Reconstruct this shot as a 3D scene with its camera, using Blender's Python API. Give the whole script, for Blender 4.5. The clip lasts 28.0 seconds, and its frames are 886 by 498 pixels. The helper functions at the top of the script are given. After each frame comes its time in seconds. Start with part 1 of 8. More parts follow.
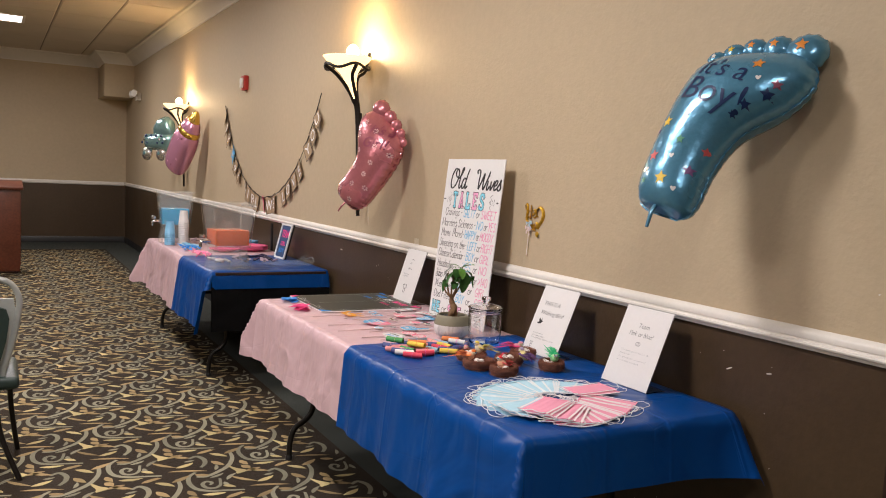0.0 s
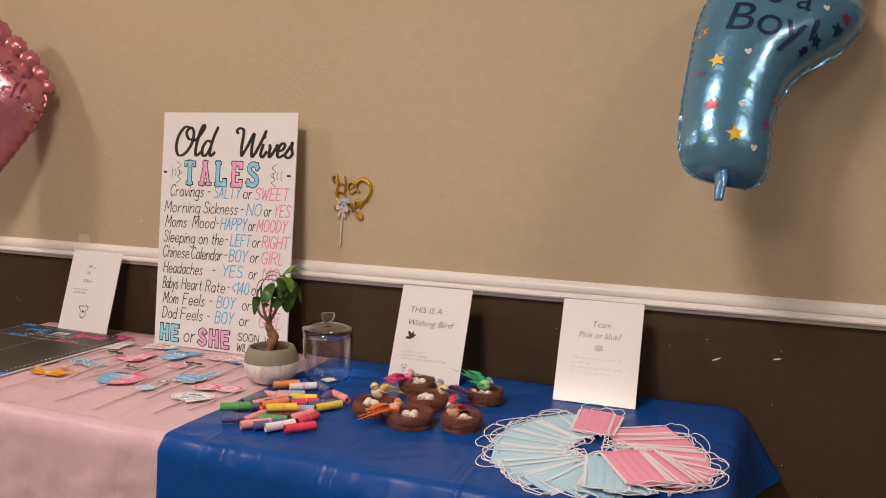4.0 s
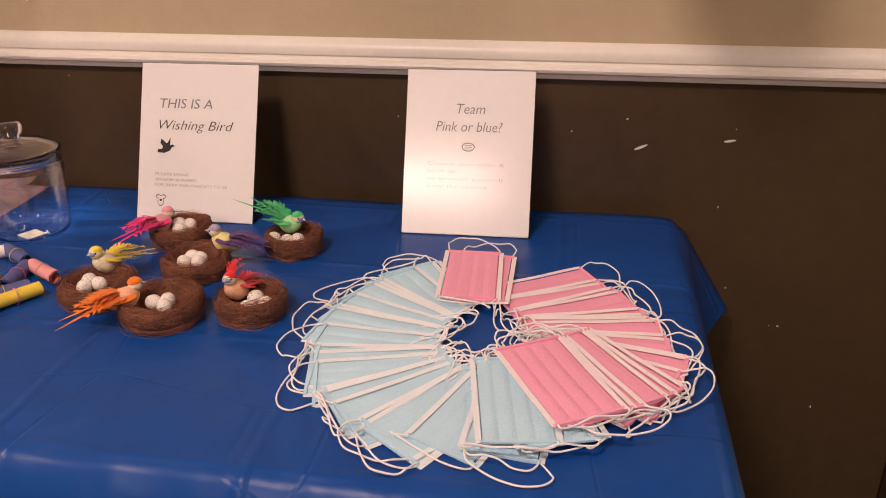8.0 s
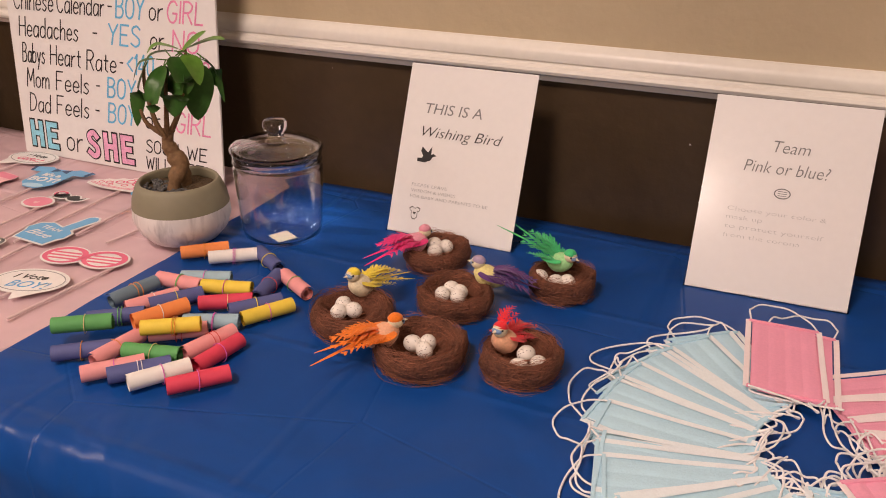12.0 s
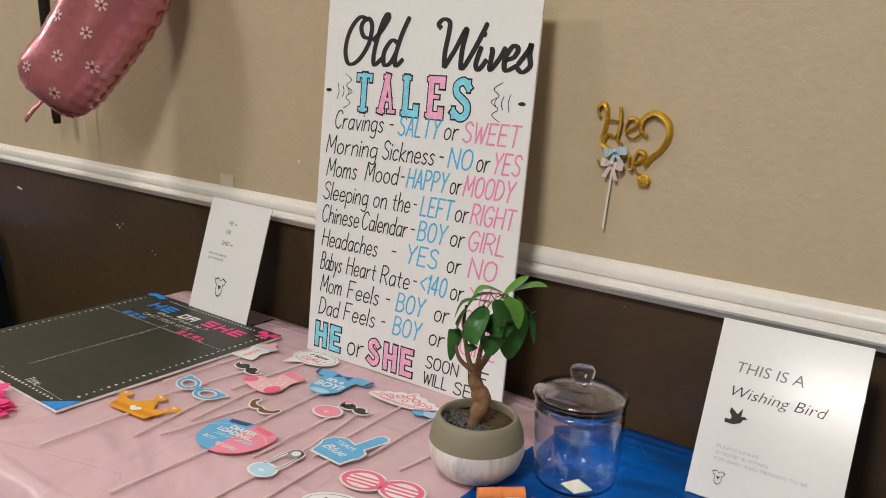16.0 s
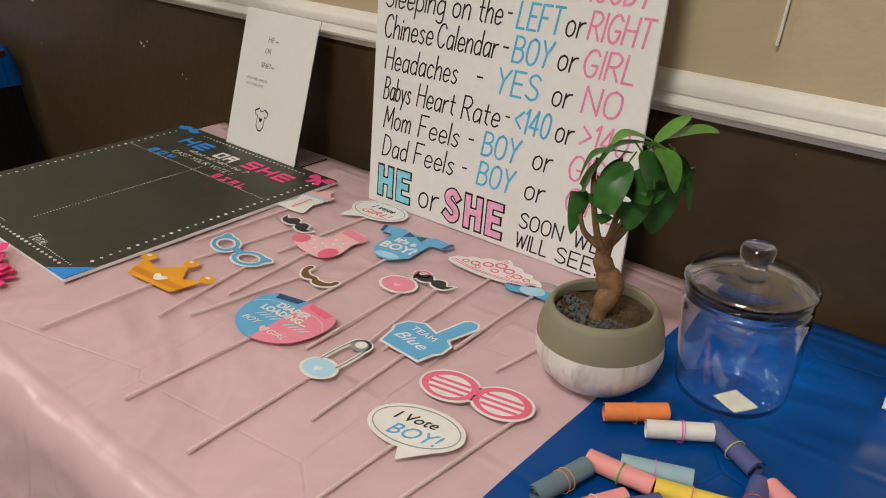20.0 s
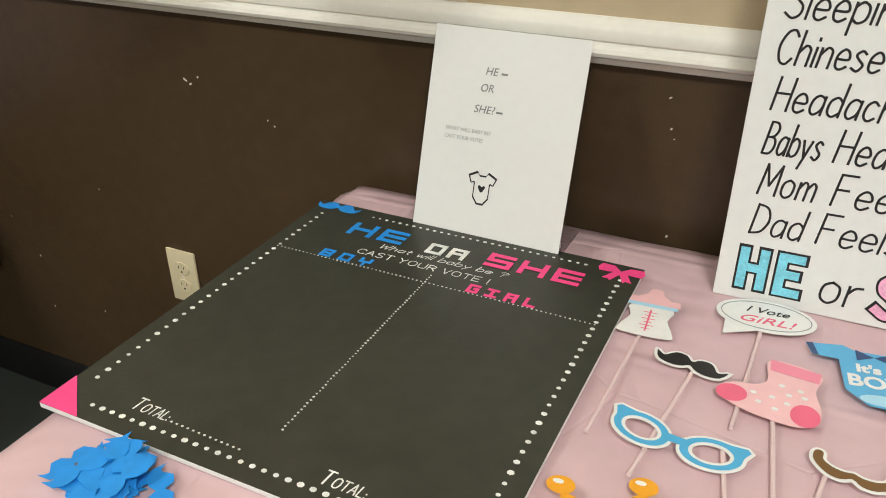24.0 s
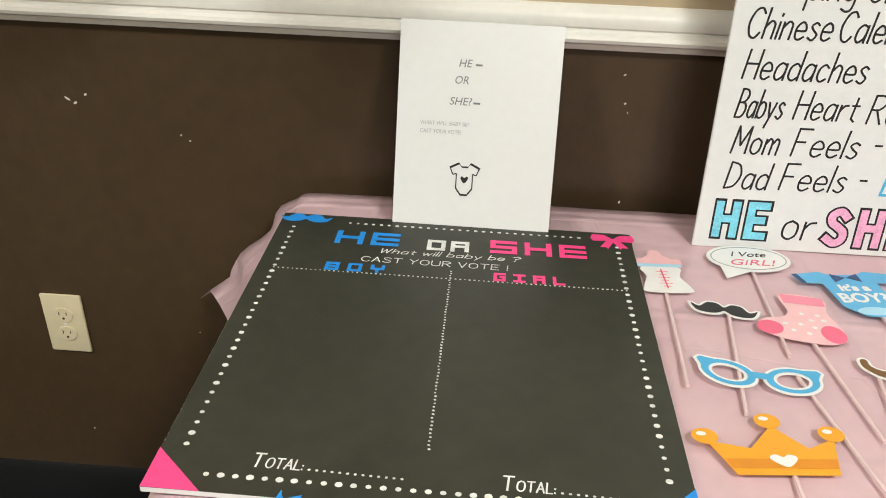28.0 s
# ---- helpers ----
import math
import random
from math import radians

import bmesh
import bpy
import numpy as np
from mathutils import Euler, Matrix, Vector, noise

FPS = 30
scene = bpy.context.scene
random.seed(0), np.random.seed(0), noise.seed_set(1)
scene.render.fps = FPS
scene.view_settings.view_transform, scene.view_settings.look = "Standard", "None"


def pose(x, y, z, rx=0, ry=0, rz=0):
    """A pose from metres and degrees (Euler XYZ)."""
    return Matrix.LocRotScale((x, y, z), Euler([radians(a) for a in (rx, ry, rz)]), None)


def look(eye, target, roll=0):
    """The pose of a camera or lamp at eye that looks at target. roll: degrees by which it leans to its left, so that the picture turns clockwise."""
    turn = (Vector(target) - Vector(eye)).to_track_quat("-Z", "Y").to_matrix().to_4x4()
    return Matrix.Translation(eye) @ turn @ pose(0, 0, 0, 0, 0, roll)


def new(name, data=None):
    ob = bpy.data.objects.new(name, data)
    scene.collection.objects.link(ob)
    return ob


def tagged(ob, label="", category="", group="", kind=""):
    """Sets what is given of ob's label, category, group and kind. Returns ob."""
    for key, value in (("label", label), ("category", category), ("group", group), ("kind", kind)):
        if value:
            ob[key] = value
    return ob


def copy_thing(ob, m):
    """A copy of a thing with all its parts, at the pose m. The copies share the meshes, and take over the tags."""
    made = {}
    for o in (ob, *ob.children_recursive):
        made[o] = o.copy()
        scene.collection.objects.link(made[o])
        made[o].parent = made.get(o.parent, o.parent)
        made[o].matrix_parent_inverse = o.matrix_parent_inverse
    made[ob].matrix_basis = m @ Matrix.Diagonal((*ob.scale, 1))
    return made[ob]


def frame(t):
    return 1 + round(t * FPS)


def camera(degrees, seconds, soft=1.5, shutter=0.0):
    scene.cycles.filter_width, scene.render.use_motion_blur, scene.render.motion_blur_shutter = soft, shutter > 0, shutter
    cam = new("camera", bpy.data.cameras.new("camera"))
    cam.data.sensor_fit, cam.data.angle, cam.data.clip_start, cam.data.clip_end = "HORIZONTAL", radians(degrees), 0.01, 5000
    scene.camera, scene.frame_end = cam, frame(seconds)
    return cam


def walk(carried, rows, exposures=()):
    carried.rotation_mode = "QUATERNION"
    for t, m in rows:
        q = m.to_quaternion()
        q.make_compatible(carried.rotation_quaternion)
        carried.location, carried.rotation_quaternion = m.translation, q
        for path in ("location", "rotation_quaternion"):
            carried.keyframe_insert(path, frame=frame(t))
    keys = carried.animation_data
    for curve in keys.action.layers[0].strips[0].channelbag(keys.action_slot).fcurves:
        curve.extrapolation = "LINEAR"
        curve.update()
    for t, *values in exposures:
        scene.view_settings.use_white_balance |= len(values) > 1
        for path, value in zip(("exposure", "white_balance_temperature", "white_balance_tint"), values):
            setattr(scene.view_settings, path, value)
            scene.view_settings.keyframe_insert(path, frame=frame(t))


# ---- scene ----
cam = camera(57.2, 28.0, 1.0)
PATH = [
    (0, (-1.982, 0.16, 1.407), (-1.015, 1.902, 1.229), 2.8),
    (0.5, (-1.961, 0.382, 1.402), (-0.985, 2.118, 1.219), 2.7),
    (1, (-1.971, 0.613, 1.405), (-0.838, 2.252, 1.229), 2.4),
    (1.5, (-1.946, 0.844, 1.384), (-0.673, 2.378, 1.224), 2.8),
    (2, (-1.933, 1.063, 1.402), (-0.489, 2.438, 1.243), 2.9),
    (2.5, (-2.066, 1.261, 1.422), (-0.461, 2.443, 1.268), 3.0),
    (4.5, (-2.213, 1.852, 1.36), (-0.328, 2.474, 1.116), 0.8),
    (5, (-2.244, 1.863, 1.347), (-0.324, 2.372, 1.117), 0.7),
    (5.5, (-2.186, 1.893, 1.354), (-0.246, 2.303, 1.099), 0.5),
    (6, (-2.016, 1.904, 1.345), (-0.101, 2.338, 0.973), -0.1),
    (6.5, (-1.845, 1.911, 1.331), (0.048, 2.309, 0.823), -0.4),
    (7, (-1.688, 1.934, 1.308), (0.191, 2.272, 0.713), 0.1),
    (7.5, (-1.527, 1.995, 1.29), (0.331, 2.302, 0.616), -0.0),
    (8, (-1.392, 1.986, 1.278), (0.407, 2.297, 0.461), -0.5),
    (8.5, (-1.274, 1.967, 1.28), (0.504, 2.304, 0.429), -0.5),
    (9, (-1.229, 1.951, 1.267), (0.522, 2.328, 0.377), -0.7),
    (9.5, (-1.229, 1.952, 1.269), (0.515, 2.346, 0.372), -0.6),
    (10, (-1.229, 1.954, 1.277), (0.5, 2.374, 0.366), -0.4),
    (10.5, (-1.23, 1.966, 1.277), (0.481, 2.471, 0.374), -0.3),
    (11, (-1.244, 2.003, 1.27), (0.447, 2.585, 0.375), 0.3),
    (11.5, (-1.253, 2.073, 1.272), (0.407, 2.757, 0.391), 0.3),
    (12, (-1.248, 2.166, 1.284), (0.407, 2.899, 0.433), 0.5),
    (12.5, (-1.264, 2.249, 1.289), (0.389, 3.035, 0.483), 1.4),
    (13, (-1.287, 2.308, 1.302), (0.345, 3.184, 0.548), 1.8),
    (13.5, (-1.303, 2.359, 1.309), (0.322, 3.355, 0.704), 2.5),
    (15.5, (-1.305, 2.384, 1.389), (0.259, 3.536, 0.914), 1.9),
    (16, (-1.304, 2.383, 1.384), (0.262, 3.535, 0.914), 2.0),
    (16.5, (-1.292, 2.389, 1.376), (0.256, 3.561, 0.898), 1.9),
    (17, (-1.274, 2.401, 1.362), (0.267, 3.578, 0.868), 1.9),
    (17.5, (-1.243, 2.416, 1.355), (0.272, 3.584, 0.773), 2.0),
    (18, (-1.212, 2.432, 1.338), (0.266, 3.577, 0.628), 2.0),
    (18.5, (-1.163, 2.431, 1.322), (0.3, 3.561, 0.558), 2.0),
    (19, (-1.111, 2.446, 1.314), (0.325, 3.572, 0.495), 1.7),
    (19.5, (-1.091, 2.504, 1.304), (0.309, 3.651, 0.451), 1.3),
    (20, (-1.074, 2.643, 1.307), (0.305, 3.792, 0.424), 1.2),
    (20.5, (-1.067, 2.787, 1.306), (0.302, 3.934, 0.406), 0.8),
    (21, (-1.053, 2.875, 1.295), (0.306, 4.005, 0.36), 0.6),
    (21.5, (-1.031, 2.994, 1.296), (0.325, 4.11, 0.338), 0.5),
    (22, (-1.008, 3.108, 1.301), (0.354, 4.203, 0.327), 0.5),
    (22.5, (-1.016, 3.204, 1.309), (0.344, 4.292, 0.327), 0.8),
    (24.5, (-1.046, 3.614, 1.28), (0.599, 4.198, 0.304), 0.4),
    (25, (-1.038, 3.666, 1.28), (0.656, 4.07, 0.295), 2.2),
    (25.5, (-1.077, 3.731, 1.289), (0.649, 3.899, 0.293), 2.1),
    (26, (-1.109, 3.784, 1.293), (0.62, 3.846, 0.29), 2.7),
    (26.5, (-1.118, 3.804, 1.297), (0.612, 3.805, 0.295), 2.9),
    (27, (-1.127, 3.834, 1.297), (0.602, 3.834, 0.294), 2.6),
    (27.5, (-1.134, 3.872, 1.293), (0.599, 3.882, 0.294), 2.7),
    (28, (-1.132, 3.901, 1.294), (0.598, 3.982, 0.295), 2.2),
]
walk(cam, [(t, look(eye, target, roll)) for t, eye, target, roll in PATH], exposures=[(0, 0.12, 6100, 15), (2.5, 0.0, 6350, 17), (5, -0.27, 7000, 24), (7, -0.15, 7300, 30), (9, -0.26, 7950, 36), (12, -0.22, 7400, 28), (13.5, -0.20, 6650, 17), (15.5, -0.2, 5950, 6), (17, -0.22, 6000, 6), (20, -0.36, 6250, 5), (22, -0.24, 6100, -1), (25, 0.21, 5850, -2), (28, 0.26, 5850, -1)])

# ---- world and lamps ----
world = bpy.data.worlds.new("world")
scene.world = world
world.use_nodes = True
world.node_tree.nodes["Background"].inputs[0].default_value = (0.9, 0.95, 1.0, 1)
world.node_tree.nodes["Background"].inputs[1].default_value = 0.02


def area_lamp(name, loc, size, power, colour, size_y=None, target=None):
    d = bpy.data.lights.new(name, "AREA")
    d.energy, d.color, d.size = power, colour, size
    if size_y:
        d.shape, d.size_y = "RECTANGLE", size_y
    ob = new(name, d)
    ob.matrix_basis = look(loc, target or (loc[0], loc[1] + 0.001, loc[2] - 1))
    return ob


def point_lamp(name, loc, radius, power, colour):
    d = bpy.data.lights.new(name, "POINT")
    d.energy, d.color, d.shadow_soft_size = power, colour, radius
    ob = new(name, d)
    ob.location = loc
    return ob


WARM = (1.0, 0.80, 0.56)
CEIL = 3.11
# assumed ceiling lights, unseen: recessed squares along the table wall, one long further in
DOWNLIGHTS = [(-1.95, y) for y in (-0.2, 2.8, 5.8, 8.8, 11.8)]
# the dim one at y -0.2 is added fill for the near wall end
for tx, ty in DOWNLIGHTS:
    area_lamp("assumed_downlight_lamp", (tx, ty, CEIL - 0.03), 0.52, 32 if ty < 0 else 56, (1.0, 0.92, 0.83))
# long light added for the glow mirrored in the table signs
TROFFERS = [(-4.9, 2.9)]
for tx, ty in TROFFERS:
    area_lamp("assumed_troffer_lamp", (tx, ty, CEIL - 0.03), 0.52, 105, (1.0, 0.91, 0.80), 1.1)
SCONCES = [4.74, 9.95]
for sy in SCONCES:
    point_lamp("sconce_lamp", (-0.17, sy, 2.14), 0.03, 13, (1.0, 0.66, 0.28))
# the cooler lamp of the hall behind the doorway
area_lamp("hall_lamp", (2.0, 0.3, 2.6), 1.0, 44, (0.62, 0.95, 0.92), 1.0)

# ---- helpers of this scene ----
def link(nt, a, ao, b, bi):
    nt.links.new(a.outputs[ao], b.inputs[bi])


def mat(name, col, rough=0.5, metal=0.0, var=0.12, scale=6.0, fine=80.0, bump=0.15, bscale=150.0, dist=0.002, coat=0.0, trans=0.0, emit=None, power=0.0, ior=1.45, rvar=0.08, sheen=0.0, island=0.0, coatr=0.05):
    """A surface with a base colour that varies at two scales, uneven gloss and a fine relief."""
    m = bpy.data.materials.new(name)
    m.use_nodes = True
    nt = m.node_tree
    p = nt.nodes["Principled BSDF"]
    tc = nt.nodes.new("ShaderNodeTexCoord")
    n1, n2 = nt.nodes.new("ShaderNodeTexNoise"), nt.nodes.new("ShaderNodeTexNoise")
    n1.inputs["Scale"].default_value, n1.inputs["Detail"].default_value = scale, 4
    n2.inputs["Scale"].default_value, n2.inputs["Detail"].default_value = fine, 3
    for n in (n1, n2):
        link(nt, tc, "Object", n, "Vector")
    add = nt.nodes.new("ShaderNodeMath")
    add.operation = "ADD"
    link(nt, n1, "Fac", add, 0), link(nt, n2, "Fac", add, 1)
    ramp = nt.nodes.new("ShaderNodeMapRange")
    ramp.inputs["From Min"].default_value, ramp.inputs["From Max"].default_value = 0.65, 1.35
    ramp.inputs["To Min"].default_value, ramp.inputs["To Max"].default_value = 1 - var, 1 + var
    link(nt, add, 0, ramp, "Value")
    mul = nt.nodes.new("ShaderNodeVectorMath")
    mul.operation = "SCALE"
    mul.inputs[0].default_value = col[:3]
    last = ramp
    if island:
        info = nt.nodes.new("ShaderNodeNewGeometry")
        r2 = nt.nodes.new("ShaderNodeMapRange")
        r2.inputs["To Min"].default_value, r2.inputs["To Max"].default_value = 1 - island, 1 + island
        link(nt, info, "Random Per Island", r2, "Value")
        mm = nt.nodes.new("ShaderNodeMath")
        mm.operation = "MULTIPLY"
        link(nt, ramp, 0, mm, 0), link(nt, r2, 0, mm, 1)
        last = mm
    link(nt, last, 0, mul, "Scale")
    link(nt, mul, 0, p, "Base Color")
    rr = nt.nodes.new("ShaderNodeMapRange")
    rr.inputs["To Min"].default_value, rr.inputs["To Max"].default_value = max(rough - rvar, 0.0), min(rough + rvar, 1.0)
    link(nt, n1, "Fac", rr, "Value")
    link(nt, rr, 0, p, "Roughness")
    p.inputs["Metallic"].default_value, p.inputs["IOR"].default_value = metal, ior
    p.inputs["Coat Weight"].default_value, p.inputs["Coat Roughness"].default_value = coat, coatr
    p.inputs["Transmission Weight"].default_value = trans
    p.inputs["Sheen Weight"].default_value = sheen
    if emit:
        p.inputs["Emission Color"].default_value, p.inputs["Emission Strength"].default_value = (*emit, 1), power
    if bump:
        n3 = nt.nodes.new("ShaderNodeTexNoise")
        n3.inputs["Scale"].default_value, n3.inputs["Detail"].default_value = bscale, 4
        link(nt, tc, "Object", n3, "Vector")
        b = nt.nodes.new("ShaderNodeBump")
        b.inputs["Strength"].default_value, b.inputs["Distance"].default_value = bump, dist
        link(nt, n3, "Fac", b, "Height")
        link(nt, b, 0, p, "Normal")
    return m


def mesh_of(bm, name):
    me = bpy.data.meshes.new(name)
    if isinstance(bm, bpy.types.Mesh):
        return bm
    bm.normal_update()
    bm.to_mesh(me)
    bm.free()
    return me


def part(name, bm, material, parent=None, label="", smooth=True, m=None):
    """One mesh object under a thing or a part."""
    me = mesh_of(bm, name)
    if material and not me.materials:
        me.materials.append(material)
    if smooth:
        me.polygons.foreach_set("use_smooth", [True] * len(me.polygons))
        if smooth != "all":
            me.set_sharp_from_angle(angle=radians(38))
    ob = new(name, me)
    if parent:
        ob.parent = parent
    if m is not None:
        ob.matrix_basis = m
    if label:
        ob["label"] = label
    return ob


def thing(name, m, label, category, group="", kind=""):
    ob = new(name)
    ob.empty_display_size = 0.05
    ob.matrix_basis = m
    return tagged(ob, label, category, group, kind)


def structure(name, bm, material, label, category, smooth=True):
    return tagged(part(name, bm, material, None, "", smooth), label, category, "", "structure")


def sol(bm, a, width, seg):
    if width:
        bmesh.ops.bevel(bm, geom=a, offset=width, segments=seg, affect="EDGES", profile=0.6)
    return bm


def b_box(x0, x1, y0, y1, z0, z1, bevel=0.0, seg=2):
    bm = bmesh.new()
    bmesh.ops.create_cube(bm, size=1)
    for v in bm.verts:
        v.co = Vector(((x0 + x1) / 2 + v.co.x * (x1 - x0), (y0 + y1) / 2 + v.co.y * (y1 - y0), (z0 + z1) / 2 + v.co.z * (z1 - z0)))
    return sol(bm, bm.edges[:], bevel, seg)


def b_join(*bms):
    """Several bmeshes in one."""
    out = bmesh.new()
    for b in bms:
        me = bpy.data.meshes.new("tmp")
        b.to_mesh(me)
        b.free()
        out.from_mesh(me)
        bpy.data.meshes.remove(me)
    return out


def b_move(bm, m):
    bmesh.ops.transform(bm, matrix=m, verts=bm.verts[:])
    return bm


def b_grid(rows, closed_u=False, closed_v=False, cap=False):
    """A surface through rows of points; u runs along a row."""
    bm = bmesh.new()
    vs = [[bm.verts.new(p) for p in r] for r in rows]
    nu, nv = len(rows[0]), len(rows)
    for j in range(nv if closed_v else nv - 1):
        for i in range(nu if closed_u else nu - 1):
            q = (vs[j][i], vs[j][(i + 1) % nu], vs[(j + 1) % nv][(i + 1) % nu], vs[(j + 1) % nv][i])
            try:
                bm.faces.new(q)
            except ValueError:
                pass
    if cap:
        for r in (vs[0][::-1], vs[-1]):
            bm.faces.new(r)
    return bm


def b_lathe(profile, seg=32, cap=False):
    """A turned body from (radius, z) pairs."""
    rows = [[(max(r, 1e-5) * math.cos(2 * math.pi * k / seg), max(r, 1e-5) * math.sin(2 * math.pi * k / seg), z) for k in range(seg)] for r, z in profile]
    bm = b_grid(rows, closed_u=True, cap=cap)
    bmesh.ops.remove_doubles(bm, verts=bm.verts[:], dist=2e-5)
    return bm


def b_tube(pts, radius, seg=8, closed=False, radii=None, flat=1.0):
    """A round bar along points; radii may taper it."""
    pts = [Vector(p) for p in pts]
    n = len(pts)
    rows, side = [], None
    for i, p in enumerate(pts):
        a, b = pts[(i - 1) % n if closed else max(i - 1, 0)], pts[(i + 1) % n if closed else min(i + 1, n - 1)]
        d = (b - a).normalized() if (b - a).length > 1e-9 else Vector((0, 0, 1))
        if side is None:
            side = d.orthogonal().normalized()
        side = (side - d * side.dot(d))
        side = side.normalized() if side.length > 1e-6 else d.orthogonal().normalized()
        up = d.cross(side)
        r = radii[i] if radii else radius
        rows.append([tuple(p + r * (math.cos(2 * math.pi * k / seg) * side + flat * math.sin(2 * math.pi * k / seg) * up)) for k in range(seg)])
    return b_grid(rows, closed_u=True, closed_v=closed, cap=not closed)


def smooth_path(pts, n=6, closed=False):
    """A Catmull-Rom line through points."""
    pts = [Vector(p) for p in pts]
    out, m = [], len(pts)
    for i in range(m if closed else m - 1):
        if closed:
            a, b, c, d = pts[(i - 1) % m], pts[i], pts[(i + 1) % m], pts[(i + 2) % m]
        else:
            a, b, c, d = pts[max(i - 1, 0)], pts[i], pts[i + 1], pts[min(i + 2, m - 1)]
        for k in range(n):
            t = k / n
            out.append(0.5 * (2 * b + (c - a) * t + (2 * a - 5 * b + 4 * c - d) * t * t + (3 * b - a - 3 * c + d) * t ** 3))
    if not closed:
        out.append(pts[-1])
    return out


def b_plate(outline, z0, z1, bevel=0.0):
    """A flat piece with the given outline."""
    bm = bmesh.new()
    vs = [bm.verts.new((p[0], p[1], z0)) for p in outline]
    f = bm.faces.new(vs)
    f.normal_update()
    if f.normal.z < 0:
        f.normal_flip()
    r = bmesh.ops.extrude_face_region(bm, geom=[f])
    for v in r["geom"]:
        if isinstance(v, bmesh.types.BMVert):
            v.co.z = z1
    bmesh.ops.recalc_face_normals(bm, faces=bm.faces[:])
    bmesh.ops.triangulate(bm, faces=[f for f in bm.faces if len(f.verts) > 4])
    return bm


def b_ring(outer, inner, z0, z1):
    """A flat piece between two outlines with as many points each."""
    n = len(outer)
    rows = [[(*p[:2], z0) for p in outer], [(*p[:2], z1) for p in outer], [(*p[:2], z1) for p in inner], [(*p[:2], z0) for p in inner]]
    return b_grid(rows, closed_u=True, closed_v=True)


def oval(cx, cy, rx, ry, n=28, turn=0.0):
    c, s = math.cos(radians(turn)), math.sin(radians(turn))
    return [(cx + rx * math.cos(a) * c - ry * math.sin(a) * s, cy + rx * math.cos(a) * s + ry * math.sin(a) * c) for a in (2 * math.pi * k / n for k in range(n))]


def curved(pts, n=5):
    return [(p.x, p.y) for p in smooth_path([(*q, 0) for q in pts], n, True)]


def b_ball(cx, cy, cz, rx, ry, rz, seg=14, rings=9):
    rows = [[(cx + rx * math.sin(math.pi * j / rings) * math.cos(2 * math.pi * i / seg), cy + ry * math.sin(math.pi * j / rings) * math.sin(2 * math.pi * i / seg), cz + rz * math.cos(math.pi * j / rings)) for i in range(seg)] for j in range(rings + 1)]
    bm = b_grid(rows, closed_u=True)
    bmesh.ops.remove_doubles(bm, verts=bm.verts[:], dist=1e-6)
    return bm


def text_mesh(s, size, align="LEFT", sx=1.0, shear=0.0, heavy=0.0, depth=0.0002, space=1.0, outline=0.0):
    """The words as a flat mesh in the built-in font."""
    c = bpy.data.curves.new("words", "FONT")
    c.body, c.size, c.align_x, c.shear, c.offset, c.extrude, c.space_character = s, size, align, shear, heavy, depth, space
    c.align_y, c.resolution_u = "BOTTOM_BASELINE", 3
    ob = bpy.data.objects.new("words", c)
    me = bpy.data.meshes.new_from_object(ob)
    bpy.data.objects.remove(ob)
    bpy.data.curves.remove(c)
    if sx != 1.0:
        me.transform(Matrix.Diagonal((sx, 1, 1, 1)))
    return me


def words(s, x, y, z, size, material, parent, name="lettering", turn=0.0, label="", **kw):
    me = text_mesh(s, size, **kw)
    me.transform(Matrix.Translation((x, y, z)) @ Matrix.Rotation(radians(turn), 4, "Z"))
    return part(name, me, material, parent, label, smooth=False)


def facing(x, y, z, tilt=0.0, yaw=0.0):
    """A frame on the long wall: local x along the wall to the right, y up, z out into the room; tilt leans the top to the wall."""
    s, c = math.sin(radians(tilt)), math.cos(radians(tilt))
    r = Matrix(((0, s, -c), (-1, 0, 0), (0, c, s)))
    return Matrix.Translation((x, y, z)) @ Matrix.Rotation(radians(yaw), 4, "Z") @ r.to_4x4()


def lying(x, y, z, yaw=0.0):
    """A frame flat on a table: local x to the right of one who faces the wall, y towards the wall, z up."""
    return Matrix.Translation((x, y, z)) @ Matrix.Rotation(radians(yaw - 90), 4, "Z")


def rnd(a, b):
    return random.uniform(a, b)

# ---- materials ----
M = {}
M["beige"] = mat("beige_wall_paint", (0.525, 0.42, 0.278), 0.6, var=0.05, scale=1.2, fine=25, bump=0.32, bscale=70, dist=0.0035)
M["brown"] = mat("brown_wall_paint", (0.064, 0.040, 0.021), 0.36, var=0.14, scale=2.0, fine=30, bump=0.28, bscale=65, dist=0.003)
M["trim"] = mat("white_trim_paint", (0.80, 0.76, 0.70), 0.35, var=0.04, scale=4, bump=0.1, bscale=90)
M["tile"] = mat("ceiling_tile", (0.62, 0.55, 0.46), 0.85, var=0.06, scale=3, fine=200, bump=0.4, bscale=220)
M["grid"] = mat("ceiling_grid", (0.20, 0.17, 0.14), 0.6)
M["carpet"] = mat("dark_brown_carpet", (0.024, 0.0145, 0.006), 0.95, var=0.25, scale=8, fine=400, bump=0.8, bscale=700, dist=0.003)
M["leaf_c"] = mat("cream_carpet_yarn", (0.52, 0.42, 0.20), 0.95, var=0.2, scale=9, fine=400, bump=0.8, bscale=700, island=0.2)
M["leaf_a"] = mat("tan_carpet_yarn", (0.34, 0.245, 0.115), 0.95, var=0.2, scale=9, fine=400, bump=0.8, bscale=700, island=0.25)
M["leaf_b"] = mat("grey_green_carpet_yarn", (0.25, 0.235, 0.165), 0.95, var=0.2, scale=9, fine=400, bump=0.8, bscale=700, island=0.2)
